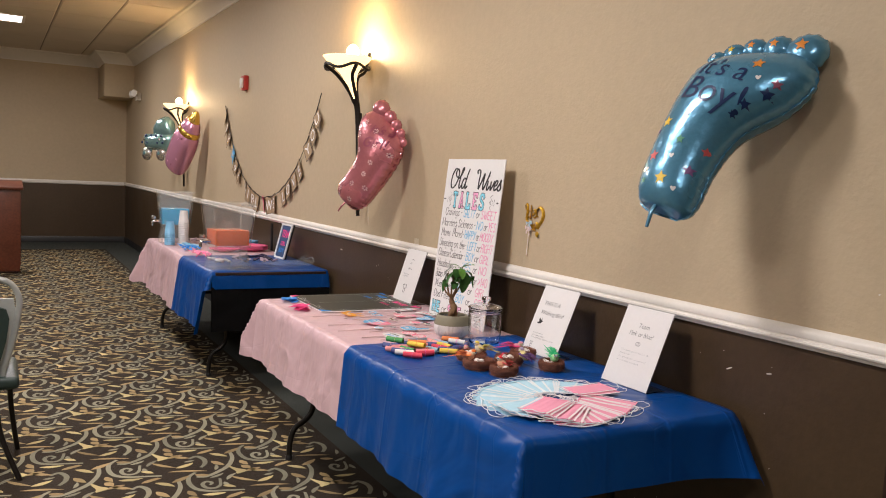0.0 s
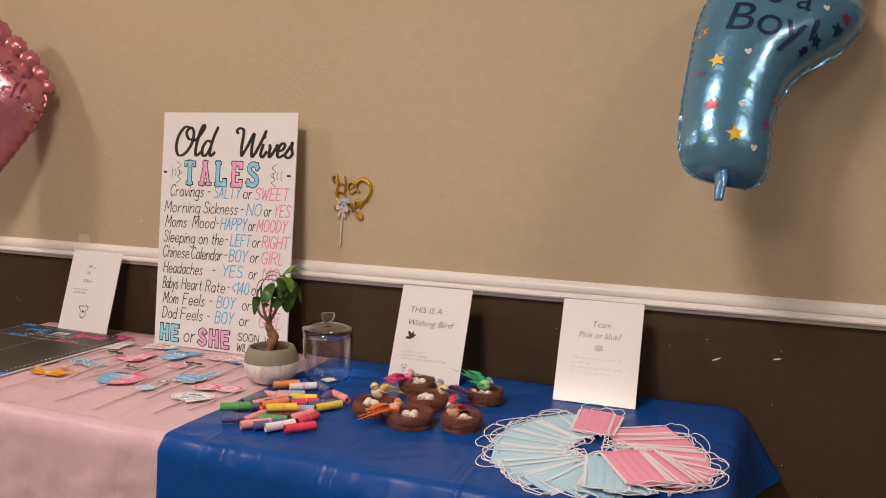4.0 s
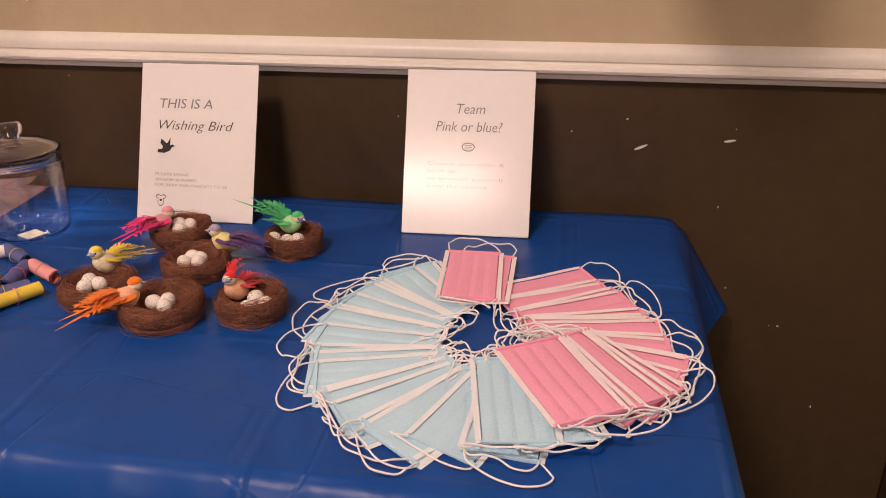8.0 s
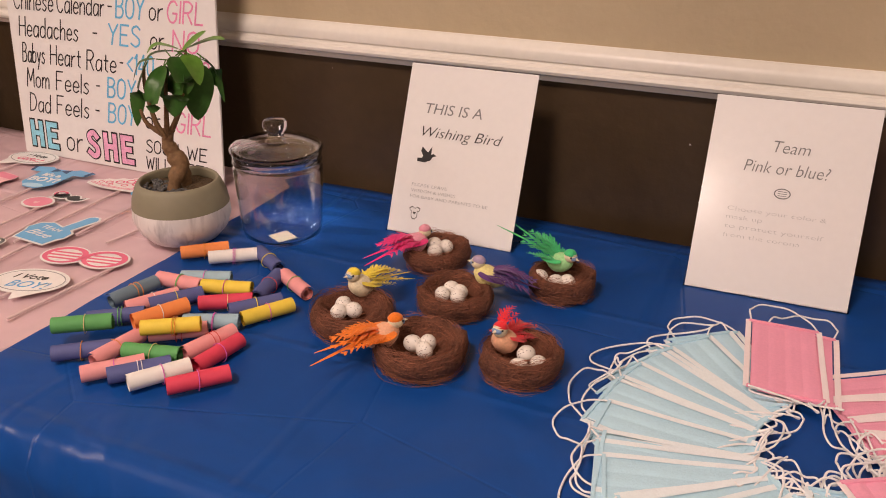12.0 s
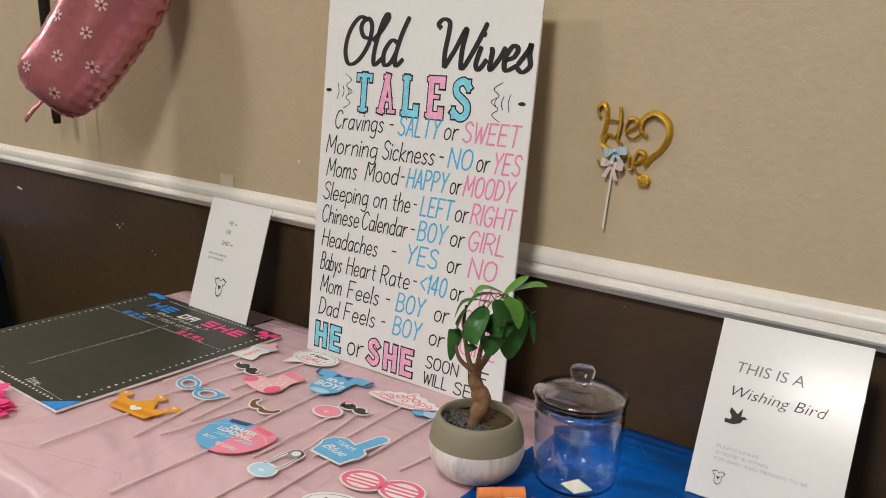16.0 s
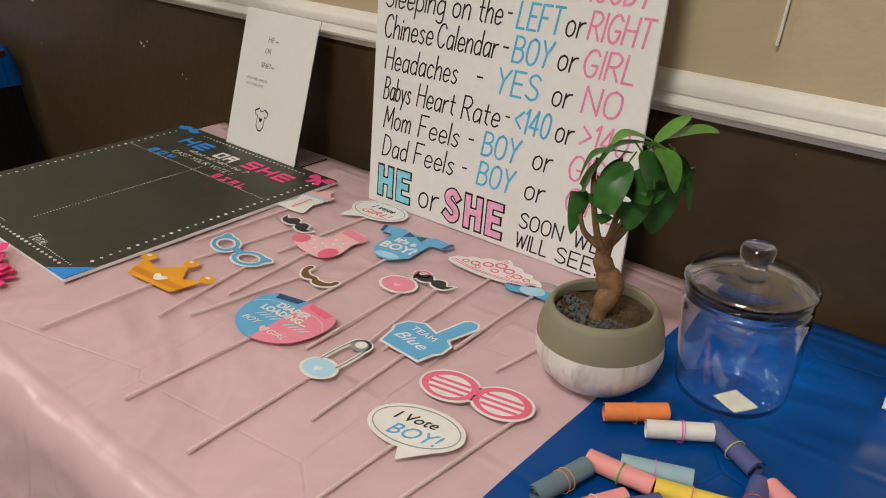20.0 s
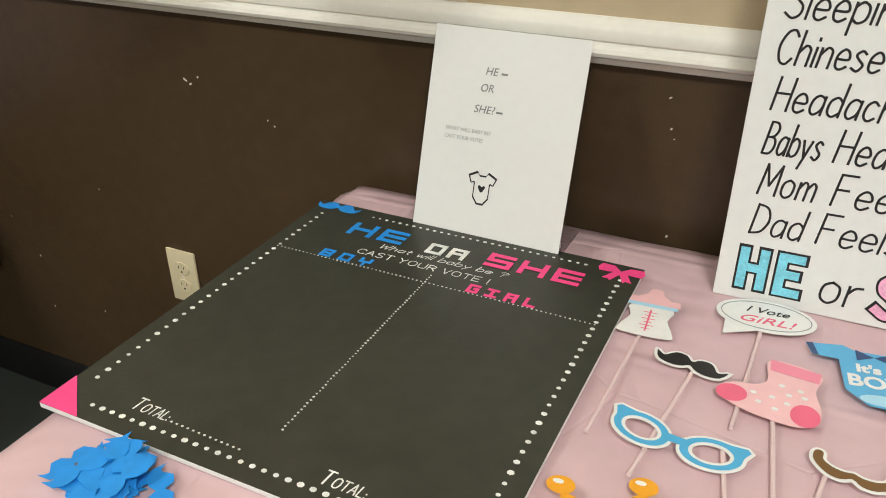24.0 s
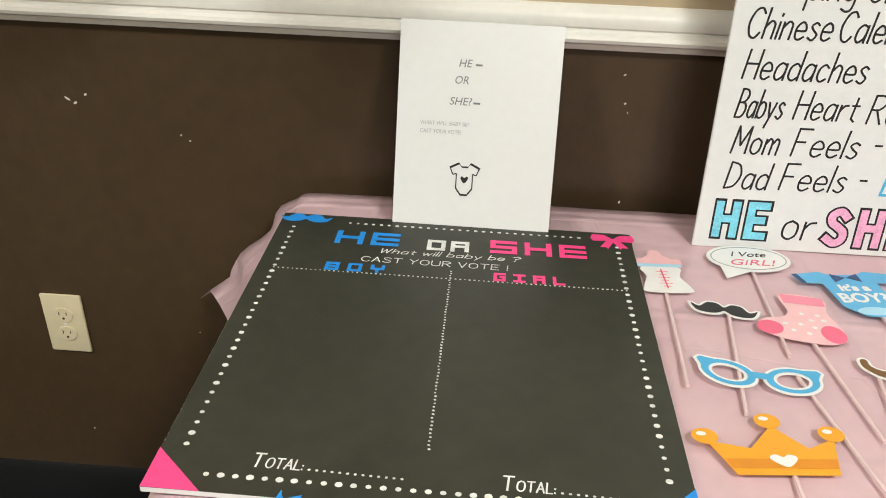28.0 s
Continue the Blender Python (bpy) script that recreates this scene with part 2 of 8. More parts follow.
M["border"] = mat("plain_dark_carpet", (0.042, 0.048, 0.042), 0.95, var=0.25, scale=6, fine=400, bump=0.8, bscale=700, dist=0.003)
M["black"] = mat("black_plastic", (0.012, 0.012, 0.013), 0.4)
M["iron"] = mat("black_iron", (0.016, 0.013, 0.011), 0.45, metal=0.4, bump=0.2)
M["steel"] = mat("chrome_steel", (0.7, 0.7, 0.7), 0.22, metal=1.0, var=0.05)
M["brass"] = mat("polished_brass", (0.72, 0.46, 0.12), 0.22, metal=1.0, var=0.1)
M["darkwood"] = mat("dark_stained_wood", (0.030, 0.015, 0.010), 0.4, var=0.3, scale=5, fine=50)
M["redwood"] = mat("cherry_wood_veneer", (0.11, 0.032, 0.016), 0.35, var=0.25, scale=5, fine=40)
M["white"] = mat("white_board", (0.80, 0.79, 0.78), 0.5, var=0.025, scale=5, bump=0.05)
M["paper"] = mat("white_paper_in_sleeve", (0.80, 0.78, 0.77), 0.45, var=0.02, scale=3, bump=0.05, coat=0.7, coatr=0.16)
M["ink"] = mat("black_ink", (0.018, 0.016, 0.018), 0.5, var=0.2, bump=0)
M["grey_ink"] = mat("grey_ink", (0.20, 0.20, 0.20), 0.5, var=0.1, bump=0)
M["pink_ink"] = mat("pink_marker", (0.82, 0.27, 0.47), 0.5, var=0.2, scale=60, fine=300, bump=0)
M["blue_ink"] = mat("blue_marker", (0.10, 0.47, 0.75), 0.5, var=0.2, scale=60, fine=300, bump=0)
M["pale_pink_ink"] = mat("pale_pink_marker", (0.86, 0.42, 0.62), 0.5, var=0.2, scale=60, fine=300, bump=0)
M["pale_blue_ink"] = mat("pale_blue_marker", (0.25, 0.66, 0.82), 0.5, var=0.2, scale=60, fine=300, bump=0)
M["foil_blue"] = mat("blue_foil", (0.095, 0.275, 0.42), 0.25, metal=0.4, var=0.08, scale=4, bump=0.25, bscale=14, dist=0.02, coat=0.4)
M["foil_pink"] = mat("pink_foil", (0.56, 0.19, 0.22), 0.26, metal=0.5, var=0.08, scale=4, bump=0.25, bscale=16, dist=0.02, coat=0.6)
M["foil_rose"] = mat("rose_foil", (0.66, 0.30, 0.44), 0.25, metal=0.5, var=0.06, bump=0.25, bscale=16, dist=0.02, coat=0.5)
M["foil_mint"] = mat("pale_teal_foil", (0.30, 0.52, 0.52), 0.2, metal=0.6, var=0.1, bump=0.3, bscale=16, dist=0.02, coat=0.5)
M["foil_silver"] = mat("silver_foil", (0.75, 0.75, 0.74), 0.15, metal=0.9, var=0.1, bump=0.3, bscale=20, dist=0.02)
M["foil_gold"] = mat("gold_foil", (0.78, 0.50, 0.10), 0.2, metal=0.9, var=0.1, bump=0.3, bscale=20, dist=0.02)


def cloth_mat(name, col, rough, ior=1.36):
    """Thin plastic sheet with creases left from its packing."""
    m = mat(name, col, rough, var=0.05, scale=3, fine=40, bump=0, ior=ior)
    nt = m.node_tree
    p = nt.nodes["Principled BSDF"]
    tc = nt.nodes.new("ShaderNodeTexCoord")
    v = nt.nodes.new("ShaderNodeTexNoise")
    v.inputs["Scale"].default_value, v.inputs["Detail"].default_value, v.inputs["Distortion"].default_value = 2.6, 2.5, 1.4
    w = nt.nodes.new("ShaderNodeTexVoronoi")
    w.feature, w.distance = "DISTANCE_TO_EDGE", "CHEBYCHEV"
    w.inputs["Scale"].default_value, w.inputs["Randomness"].default_value = 3.4, 0.35
    mr = nt.nodes.new("ShaderNodeMapRange")
    mr.inputs["From Max"].default_value = 0.010
    for n in (v, w):
        link(nt, tc, "Object", n, "Vector")
    link(nt, w, "Distance", mr, "Value")
    r = nt.nodes.new("ShaderNodeTexNoise")
    r.noise_type = "RIDGED_MULTIFRACTAL"
    r.inputs["Scale"].default_value, r.inputs["Detail"].default_value, r.inputs["Distortion"].default_value = 2.3, 2, 1.0
    link(nt, tc, "Object", r, "Vector")
    ad = nt.nodes.new("ShaderNodeMath")
    ad.operation = "MULTIPLY_ADD"
    ad.inputs[1].default_value = 0.017
    link(nt, mr, 0, ad, 0), link(nt, v, "Fac", ad, 2)
    a2 = nt.nodes.new("ShaderNodeMath")
    a2.operation = "MULTIPLY_ADD"
    a2.inputs[1].default_value = 0.20
    link(nt, r, "Fac", a2, 0), link(nt, ad, 0, a2, 2)
    ad = a2
    # straight folds left from the packing, a hand's width to a foot apart
    sp = nt.nodes.new("ShaderNodeSeparateXYZ")
    link(nt, tc, "Object", sp, "Vector")
    for axis, step, start in (("X", 0.235, 0.06), ("Y", 0.292, 0.03)):
        bend = nt.nodes.new("ShaderNodeMath")
        bend.operation = "MULTIPLY_ADD"
        bend.inputs[1].default_value = 0.022
        link(nt, v, "Fac", bend, 0), link(nt, sp, axis, bend, 2)
        pp = nt.nodes.new("ShaderNodeMath")
        pp.operation = "PINGPONG"
        pp.inputs[1].default_value = step / 2
        sh = nt.nodes.new("ShaderNodeMath")
        sh.inputs[1].default_value = start
        link(nt, bend, 0, sh, 0), link(nt, sh, 0, pp, 0)
        fold = nt.nodes.new("ShaderNodeMapRange")
        fold.interpolation_type = "SMOOTHSTEP"
        fold.inputs["From Max"].default_value = 0.011
        fold.inputs["To Min"].default_value, fold.inputs["To Max"].default_value = 0.042, 0.0
        link(nt, pp, 0, fold, "Value")
        up = nt.nodes.new("ShaderNodeMath")
        link(nt, fold, 0, up, 0), link(nt, ad, 0, up, 1)
        ad = up
    b = nt.nodes.new("ShaderNodeBump")
    b.inputs["Strength"].default_value, b.inputs["Distance"].default_value = 0.9, 0.035
    link(nt, ad, 0, b, "Height")
    link(nt, b, 0, p, "Normal")
    return m


M["pink_cloth"] = cloth_mat("pale_pink_plastic_sheet", (0.62, 0.43, 0.46), 0.33)
M["blue_cloth"] = cloth_mat("royal_blue_plastic_sheet", (0.001, 0.057, 0.26), 0.35, 1.31)


def glass_mat(name, col=(1, 1, 1), rough=0.0, ior=1.45):
    m = bpy.data.materials.new(name)
    m.use_nodes = True
    p = m.node_tree.nodes["Principled BSDF"]
    p.inputs["Base Color"].default_value = (*col, 1)
    p.inputs["Roughness"].default_value, p.inputs["IOR"].default_value, p.inputs["Transmission Weight"].default_value = rough, ior, 1.0
    return m


M["glass"] = glass_mat("clear_glass", ior=1.42)
M["jar_glass"] = glass_mat("thin_clear_glass", ior=1.26)
jar_skin = M["jar_glass"].node_tree.nodes["Principled BSDF"]
jar_skin.inputs["Coat Weight"].default_value, jar_skin.inputs["Coat IOR"].default_value, jar_skin.inputs["Coat Roughness"].default_value = 1.0, 1.7, 0.03
M["acrylic"] = glass_mat("clear_acrylic", (0.98, 0.99, 0.99), 0.02, 1.2)
M["lampglass"] = mat("warm_alabaster_glass", (0.9, 0.75, 0.5), 0.4, emit=(1.0, 0.70, 0.32), power=1.7, bump=0)
M["lampcore"] = mat("lamp_bulb", (1, 0.9, 0.7), 0.4, emit=(1.0, 0.82, 0.5), power=60.0, bump=0)
# glowing panel of the assumed ceiling lights
M["diffuser"] = mat("assumed_light_diffuser", (0.9, 0.9, 0.9), 0.5, emit=(1.0, 0.88, 0.74), power=4.0, bump=0)
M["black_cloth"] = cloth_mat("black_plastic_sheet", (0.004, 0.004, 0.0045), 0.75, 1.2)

# ---- the room ----
Y0, Y1, XW = 1.36, 15.10, -8.2      # the long wall's near end, the far wall, the wall across the room
RAIL = 0.978
structure("wall_east", b_box(0, 0.15, Y0, Y1 + 0.15, 1.0, CEIL + 0.1), M["beige"], "beige painted long wall above a chair rail", "wall")
structure("wall_east_lower", b_box(0, 0.15, Y0, Y1 + 0.15, 0, 1.0), M["brown"], "dark brown painted lower part of the long wall", "wall")
structure("wall_north", b_box(XW, 0, Y1, Y1 + 0.15, 1.0, CEIL + 0.1), M["beige"], "beige painted end wall of the hall", "wall")
structure("wall_north_lower", b_box(XW, 0, Y1, Y1 + 0.15, 0, 1.0), M["brown"], "dark brown lower part of the end wall", "wall")
structure("wall_west", b_box(XW - 0.15, XW, -4.5, Y1 + 0.15, 0, CEIL + 0.1), M["beige"], "beige painted wall across the room", "wall")
structure("wall_south", b_box(XW, 0.15, -4.65, -4.5, 0, CEIL + 0.1), M["beige"], "beige painted wall at the near end", "wall")
structure("wall_east_near", b_box(0, 0.15, -4.5, 0.22, 0, CEIL + 0.1), M["beige"], "beige painted wall beside the doorway", "wall")
structure("wall_over_door", b_box(0, 0.15, 0.22, Y0, 2.12, CEIL + 0.1), M["beige"], "beige painted wall over the doorway", "wall")


def b_profile(profile, path, closed=False):
    """A moulding: (out, up) pairs carried along a level path with its outward side on the right of travel."""
    rows = []
    pts = [Vector((*p, 0)) for p in path]
    for i, p in enumerate(pts):
        d0 = (p - pts[i - 1]).normalized() if i else None
        d1 = (pts[i + 1] - p).normalized() if i + 1 < len(pts) else None
        d0, d1 = d0 or d1, d1 or d0
        n0, n1 = Vector((d0.y, -d0.x, 0)), Vector((d1.y, -d1.x, 0))
        n = (n0 + n1) / (1 + n0.dot(n1))
        rows.append([(p.x + n.x * o, p.y + n.y * o, u) for o, u in profile])
    return b_grid(rows, cap=True)


rail_profile = [(0.0, 0.0), (0.010, 0.0), (0.013, 0.004), (0.013, 0.008), (0.021, 0.012), (0.023, 0.017), (0.021, 0.022), (0.014, 0.025), (0.013, 0.029), (0.016, 0.032), (0.017, 0.044), (0.012, 0.052), (0.006, 0.056), (0.003, 0.060), (0.0, 0.060)]
rail = [(o, u + RAIL) for o, u in rail_profile]
# outward is the right of travel: along the end wall, then back along the long wall
structure("chair_rail_east", b_profile(rail, [(0, Y0 - 0.012), (0, Y1)][::-1]), M["trim"], "white painted moulded chair rail along the long wall", "chair rail")
structure("chair_rail_north", b_profile(rail, [(XW, Y1), (-0.024, Y1)]), M["trim"], "white painted chair rail on the end wall", "chair rail")
crown_profile = [(0.0, 2.93), (0.012, 2.93), (0.016, 2.945), (0.03, 2.955), (0.05, 2.985), (0.09, 3.03), (0.125, 3.05), (0.135, 3.07), (0.16, 3.08), (0.165, CEIL), (0.0, CEIL)]
SOF = (-0.45, 14.25, 2.42)          # a boxed corner under the ceiling
structure("crown_moulding", b_profile(crown_profile, [(XW, Y1), (SOF[0], Y1), (SOF[0], SOF[1]), (0, SOF[1]), (0, Y0)]), M["trim"], "off-white crown moulding under the ceiling", "crown moulding")
structure("soffit", b_box(SOF[0], 0, SOF[1], Y1, SOF[2], CEIL, 0.004), M["beige"], "beige boxed-in corner under the ceiling", "soffit")
base = [(0.0, 0.0), (0.012, 0.0), (0.012, 0.085), (0.006, 0.1), (0.0, 0.1)]
structure("baseboard_east", b_profile(base, [(0, Y1), (0, Y0)]), M["black"], "black vinyl baseboard along the long wall", "baseboard")
structure("baseboard_north", b_profile(base, [(XW, Y1), (-0.013, Y1)]), M["black"], "black vinyl baseboard on the end wall", "baseboard")

# ceiling: lay-in tiles over a dark grid, one mesh
structure("ceiling_grid", b_box(XW, 0, -4.5, Y1, CEIL + 0.004, CEIL + 0.05), M["grid"], "dark suspended ceiling grid", "ceiling")
cv, cf = [], []
ix = 0
while -0.12 - 0.61 * (ix + 1) > XW - 0.3:
    for iy in range(-8, 13):
        xa, xb = max(-0.12 - 0.61 * (ix + 1) + 0.008, XW), -0.12 - 0.61 * ix - 0.008
        ya, yb = 9.70 + 1.22 * iy + 0.008, min(9.70 + 1.22 * (iy + 1) - 0.008, Y1)
        if any(abs((xa + xb) / 2 - tx) < 0.33 and abs((ya + yb) / 2 - ty) < 0.62 for tx, ty in TROFFERS) or ya > Y1:
            continue
        k = len(cv)
        cv += [(xa, ya, CEIL + 0.003), (xb, ya, CEIL + 0.003), (xb, yb, CEIL + 0.003), (xa, yb, CEIL + 0.003), (xa + 0.012, ya + 0.012, CEIL - 0.004), (xb - 0.012, ya + 0.012, CEIL - 0.004), (xb - 0.012, yb - 0.012, CEIL - 0.004), (xa + 0.012, yb - 0.012, CEIL - 0.004)]
        cf += [(k + 7, k + 6, k + 5, k + 4)] + [(k + a, k + b, k + b + 4, k + a + 4) for a, b in ((0, 1), (1, 2), (2, 3), (3, 0))]
    ix += 1
me = bpy.data.meshes.new("ceiling")
me.from_pydata(cv, [], cf)
structure("ceiling", me, M["tile"], "off-white lay-in ceiling tiles with dark joints", "ceiling", smooth=False)
structure("ceiling_strip", b_box(-0.125, 0, Y0 - 6, Y1, CEIL + 0.001, CEIL + 0.02), M["tile"], "narrow ceiling strip beside the moulding", "ceiling")
# assumed fixture round the added long light
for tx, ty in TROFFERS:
    tr = thing("ceiling_light", Matrix.Translation((tx, ty, CEIL)), "assumed recessed ceiling light with a white frame and diffuser", "ceiling light", "ceiling lights")
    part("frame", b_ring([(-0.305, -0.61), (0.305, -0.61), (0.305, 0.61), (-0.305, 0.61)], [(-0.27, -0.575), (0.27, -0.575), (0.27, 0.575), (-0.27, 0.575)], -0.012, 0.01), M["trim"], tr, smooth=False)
    part("diffuser", b_box(-0.27, 0.27, -0.575, 0.575, 0.0, 0.008), M["diffuser"], tr, "glowing white diffuser of an assumed ceiling light", smooth=False)

# floor: plain border along the wall, patterned carpet in the room
structure("floor", b_box(XW, 0, -4.5, Y1, -0.1, 0), M["border"], "plain dark grey-green carpet border", "floor", smooth=False)
structure("carpet", b_box(XW, -0.447, -4.5, 13.9, 0.0, 0.004), M["carpet"], "dark brown hotel carpet with a leaf pattern", "carpet", smooth=False)
# assumed fixtures round the unseen square lights
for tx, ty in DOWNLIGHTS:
    tr = thing("ceiling_light", Matrix.Translation((tx, ty, CEIL)), "assumed small square recessed ceiling light with a white frame", "ceiling light", "ceiling lights")
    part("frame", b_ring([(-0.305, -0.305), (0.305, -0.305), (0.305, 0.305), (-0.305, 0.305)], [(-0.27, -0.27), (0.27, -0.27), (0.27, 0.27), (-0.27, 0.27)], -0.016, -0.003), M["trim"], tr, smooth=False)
    part("diffuser", b_box(-0.27, 0.27, -0.27, 0.27, -0.012, -0.005), M["diffuser"], tr, "glowing white diffuser of an assumed ceiling light", smooth=False)

# ---- folding tables and their cloths ----
TOP = 0.745


def folding_table(y0, label, half=1.22):
    """A banquet table 2.44 m long: top, apron and two trestle ends with curved feet."""
    t = thing("folding_table", Matrix.Translation((-0.415, y0 + half, 0)), label, "table", "folding tables")
    part("tabletop", b_box(-0.364, 0.364, -half + 0.018, half - 0.018, TOP - 0.022, TOP - 0.004, 0.004), M["darkwood"], t)
    for s in (-1, 1):
        part("apron", b_box(s * 0.34 - 0.008, s * 0.34 + 0.008, -half + 0.07, half - 0.07, TOP - 0.075, TOP - 0.022, 0.002), M["iron"], t)
        yb = s * 0.86
        for sx in (-1, 1):
            leg = smooth_path([(sx * 0.20, yb, TOP - 0.03), (sx * 0.20, yb, 0.34), (sx * 0.205, yb, 0.24), (sx * 0.24, yb, 0.19), (sx * 0.29, yb, 0.155), (sx * 0.312, yb, 0.09), (sx * 0.315, yb, 0.012)], 5)
            part("leg", b_tube(leg, 0.014, 10), M["iron"], t)
            part("foot", b_lathe([(0.0, 0), (0.017, 0), (0.018, 0.02), (0.014, 0.026)], 12), M["black"], t, m=Matrix.Translation((sx * 0.315, yb, 0)))
        part("crossbar", b_tube([(-0.20, yb, 0.30), (0.20, yb, 0.30)], 0.012, 8), M["iron"], t)
        part("brace", b_tube([(0, yb, 0.30), (0, yb - s * 0.42, TOP - 0.03)], 0.010, 8), M["iron"], t)
    return t


def table_cloth(name, y0, y1, ends, drops, material, label, seed, lift=0.0, xf=-0.80, xb=-0.035, flare=0.60):
    """A sheet over part of a table. ends: does it hang over the near and the far end. drops: front, near end, far end."""
    rs = random.Random(seed)
    front, near, far = drops
    ph = [rs.uniform(0, 6.28) for _ in range(8)]
    us = sorted(set([-front + front * k / 14 for k in range(15)] + [(xb - xf) * k / 40 for k in range(41)] + [0.004, 0.012, 0.02] + [xb - xf + 0.02]))
    vs = [y0 + (y1 - y0) * k / 130 for k in range(131)] + ([y0 + 0.006, y0 + 0.018] if ends[0] else []) + ([y1 - 0.006, y1 - 0.018] if ends[1] else [])
    if ends[0]:
        vs += [y0 - near + near * k / 12 for k in range(12)]
    if ends[1]:
        vs += [y1 + far * (k + 1) / 12 for k in range(12)]
    rows = []
    for v in sorted(set(vs)):
        row = []
        b = max(y0 - v, 0) if v < y0 else max(v - y1, 0)
        sb = -1 if v < y0 else 1
        yc = min(max(v, y0), y1)
        for u in us:
            a = max(-u, 0.0)
            x, y = xf + max(min(u, xb - xf), 0), yc
            back = max(u - (xb - xf), 0)
            # soft shoulder of the sheet at the edges
            edge = min(max(u, 0), (yc - y0) if ends[0] else 9, (y1 - yc) if ends[1] else 9)
            z = TOP + lift - 0.010 * math.exp(-max(edge, 0) / 0.008) + (0.0022 * noise.noise((x * 6, y * 4, seed)) + 0.0012 * (1 - abs(noise.noise((x * 9 + y * 5, y * 3 - x * 4, seed + 3))) * 2)) * min(edge * 10, 1)
            near = math.exp(-(u / 0.035) ** 2)
            rip = noise.noise((y * 11, 3.1, seed)) + 0.6 * noise.noise((y * 27, 1.7, seed))
            z += 0.0045 * near * rip
            x -= 0.006 * near * noise.noise((y * 14, 7.7, seed))
            lo, hi = min(a, b), max(a, b)
            if a or b:
                z -= hi
                wob = hi * (0.045 * math.sin(y * 7 + ph[0]) + 0.03 * math.sin(y * 19 + ph[1]) + 0.015 * math.sin(y * 47 + ph[2]))
                wob2 = hi * (0.05 * math.sin(x * 9 + ph[3]) + 0.03 * math.sin(x * 25 + ph[4]))
                ox, oy = 0.0, 0.0
                if a >= b:
                    ox = -(0.010 + 0.10 * hi + wob * 0.8 + 2 * lift)
                if b >= a:
                    sx = max(u, 0) / (xb - xf)
                    oy = sb * (0.008 + 0.05 * hi + wob2 * 0.5 + sx ** 5 * (flare if sb < 0 else 0.75) * hi + (0.008 * sx ** 3 * math.sin(hi * 75 + ph[6]) if sb > 0 else 0))
                k = 0.28 * lo
                x, y = x + ox - k, y + oy + sb * k
                if lo:
                    z += 0.04 * lo * math.sin(14 * (a - b) + ph[5])
            if back:
                z -= back
                x += 0.004
            row.append((x, y, z))
        rows.append(row)
    ob = thing(name, Matrix.Identity(4), label, "tablecloth", "tablecloths")
    bm = b_grid(rows)
    part("sheet", bm, material, ob, smooth="all")
    return ob


T1, T2 = 1.80, 5.20
folding_table(T1, "long folding table with black legs under pink and blue cloths", 1.193)
folding_table(T2, "long folding table with curved black legs under party cloths")
table_cloth("tablecloth", 2.980, T1 + 2.376, (False, True), (0.29, 0, 0.18), M["pink_cloth"], "pale pink plastic tablecloth creased from its packing", 3)
table_cloth("tablecloth", T1 + 0.01, 2.992, (True, False), (0.30, 0.16, 0), M["blue_cloth"], "royal blue plastic tablecloth over half the table", 5, lift=0.003)
table_cloth("tablecloth", 6.13, T2 + 2.43, (False, True), (0.38, 0, 0.38), M["pink_cloth"], "pale pink plastic tablecloth on the far table", 7)
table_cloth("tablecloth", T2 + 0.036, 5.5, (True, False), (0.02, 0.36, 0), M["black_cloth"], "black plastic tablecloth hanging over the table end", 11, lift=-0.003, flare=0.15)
table_cloth("tablecloth", T2 + 0.03, 6.15, (True, False), (0.38, 0.10, 0), M["blue_cloth"], "royal blue plastic tablecloth on the far table", 9, lift=0.003, flare=0.25)

# ---- boards and signs on the near table ----
CAP = {}


def cap_height():
    if "h" not in CAP:
        me = text_mesh("H", 1.0)
        CAP["h"] = max(v.co.y for v in me.vertices)
        bpy.data.meshes.remove(me)
    return CAP["h"]


def fitted(s, x0, x1, y, z, height, material, parent, name="lettering", turn=0.0, heavy=0.0, shear=0.0, label=""):
    """Words set between x0 and x1 with capitals of the given height."""
    me = text_mesh(s, height / cap_height(), heavy=heavy, shear=shear)
    xs = [v.co.x for v in me.vertices]
    lo, hi = min(xs), max(xs)
    k = (x1 - x0) / (hi - lo)
    me.transform(Matrix.Translation((x0, y, z)) @ Matrix.Rotation(radians(turn), 4, "Z") @ Matrix.Diagonal((k, 1, 1, 1)) @ Matrix.Translation((-lo, 0, 0)))
    return part(name, me, material, parent, label, smooth=False)


BW, BH = 0.499, 0.748
tales = thing("tales_board", facing(-0.131, 3.3535, TOP + 0.002, 5.4, 0.3), "white foam board with hand-lettered old wives tales, leaning on the wall", "sign board")
part("board", b_box(-BW / 2, BW / 2, 0, BH, -0.005, 0, 0.0008, 1), M["white"], tales, smooth=False)
L0 = -BW / 2 + 0.004
KX, KY = BW / 0.526, BH / 0.757

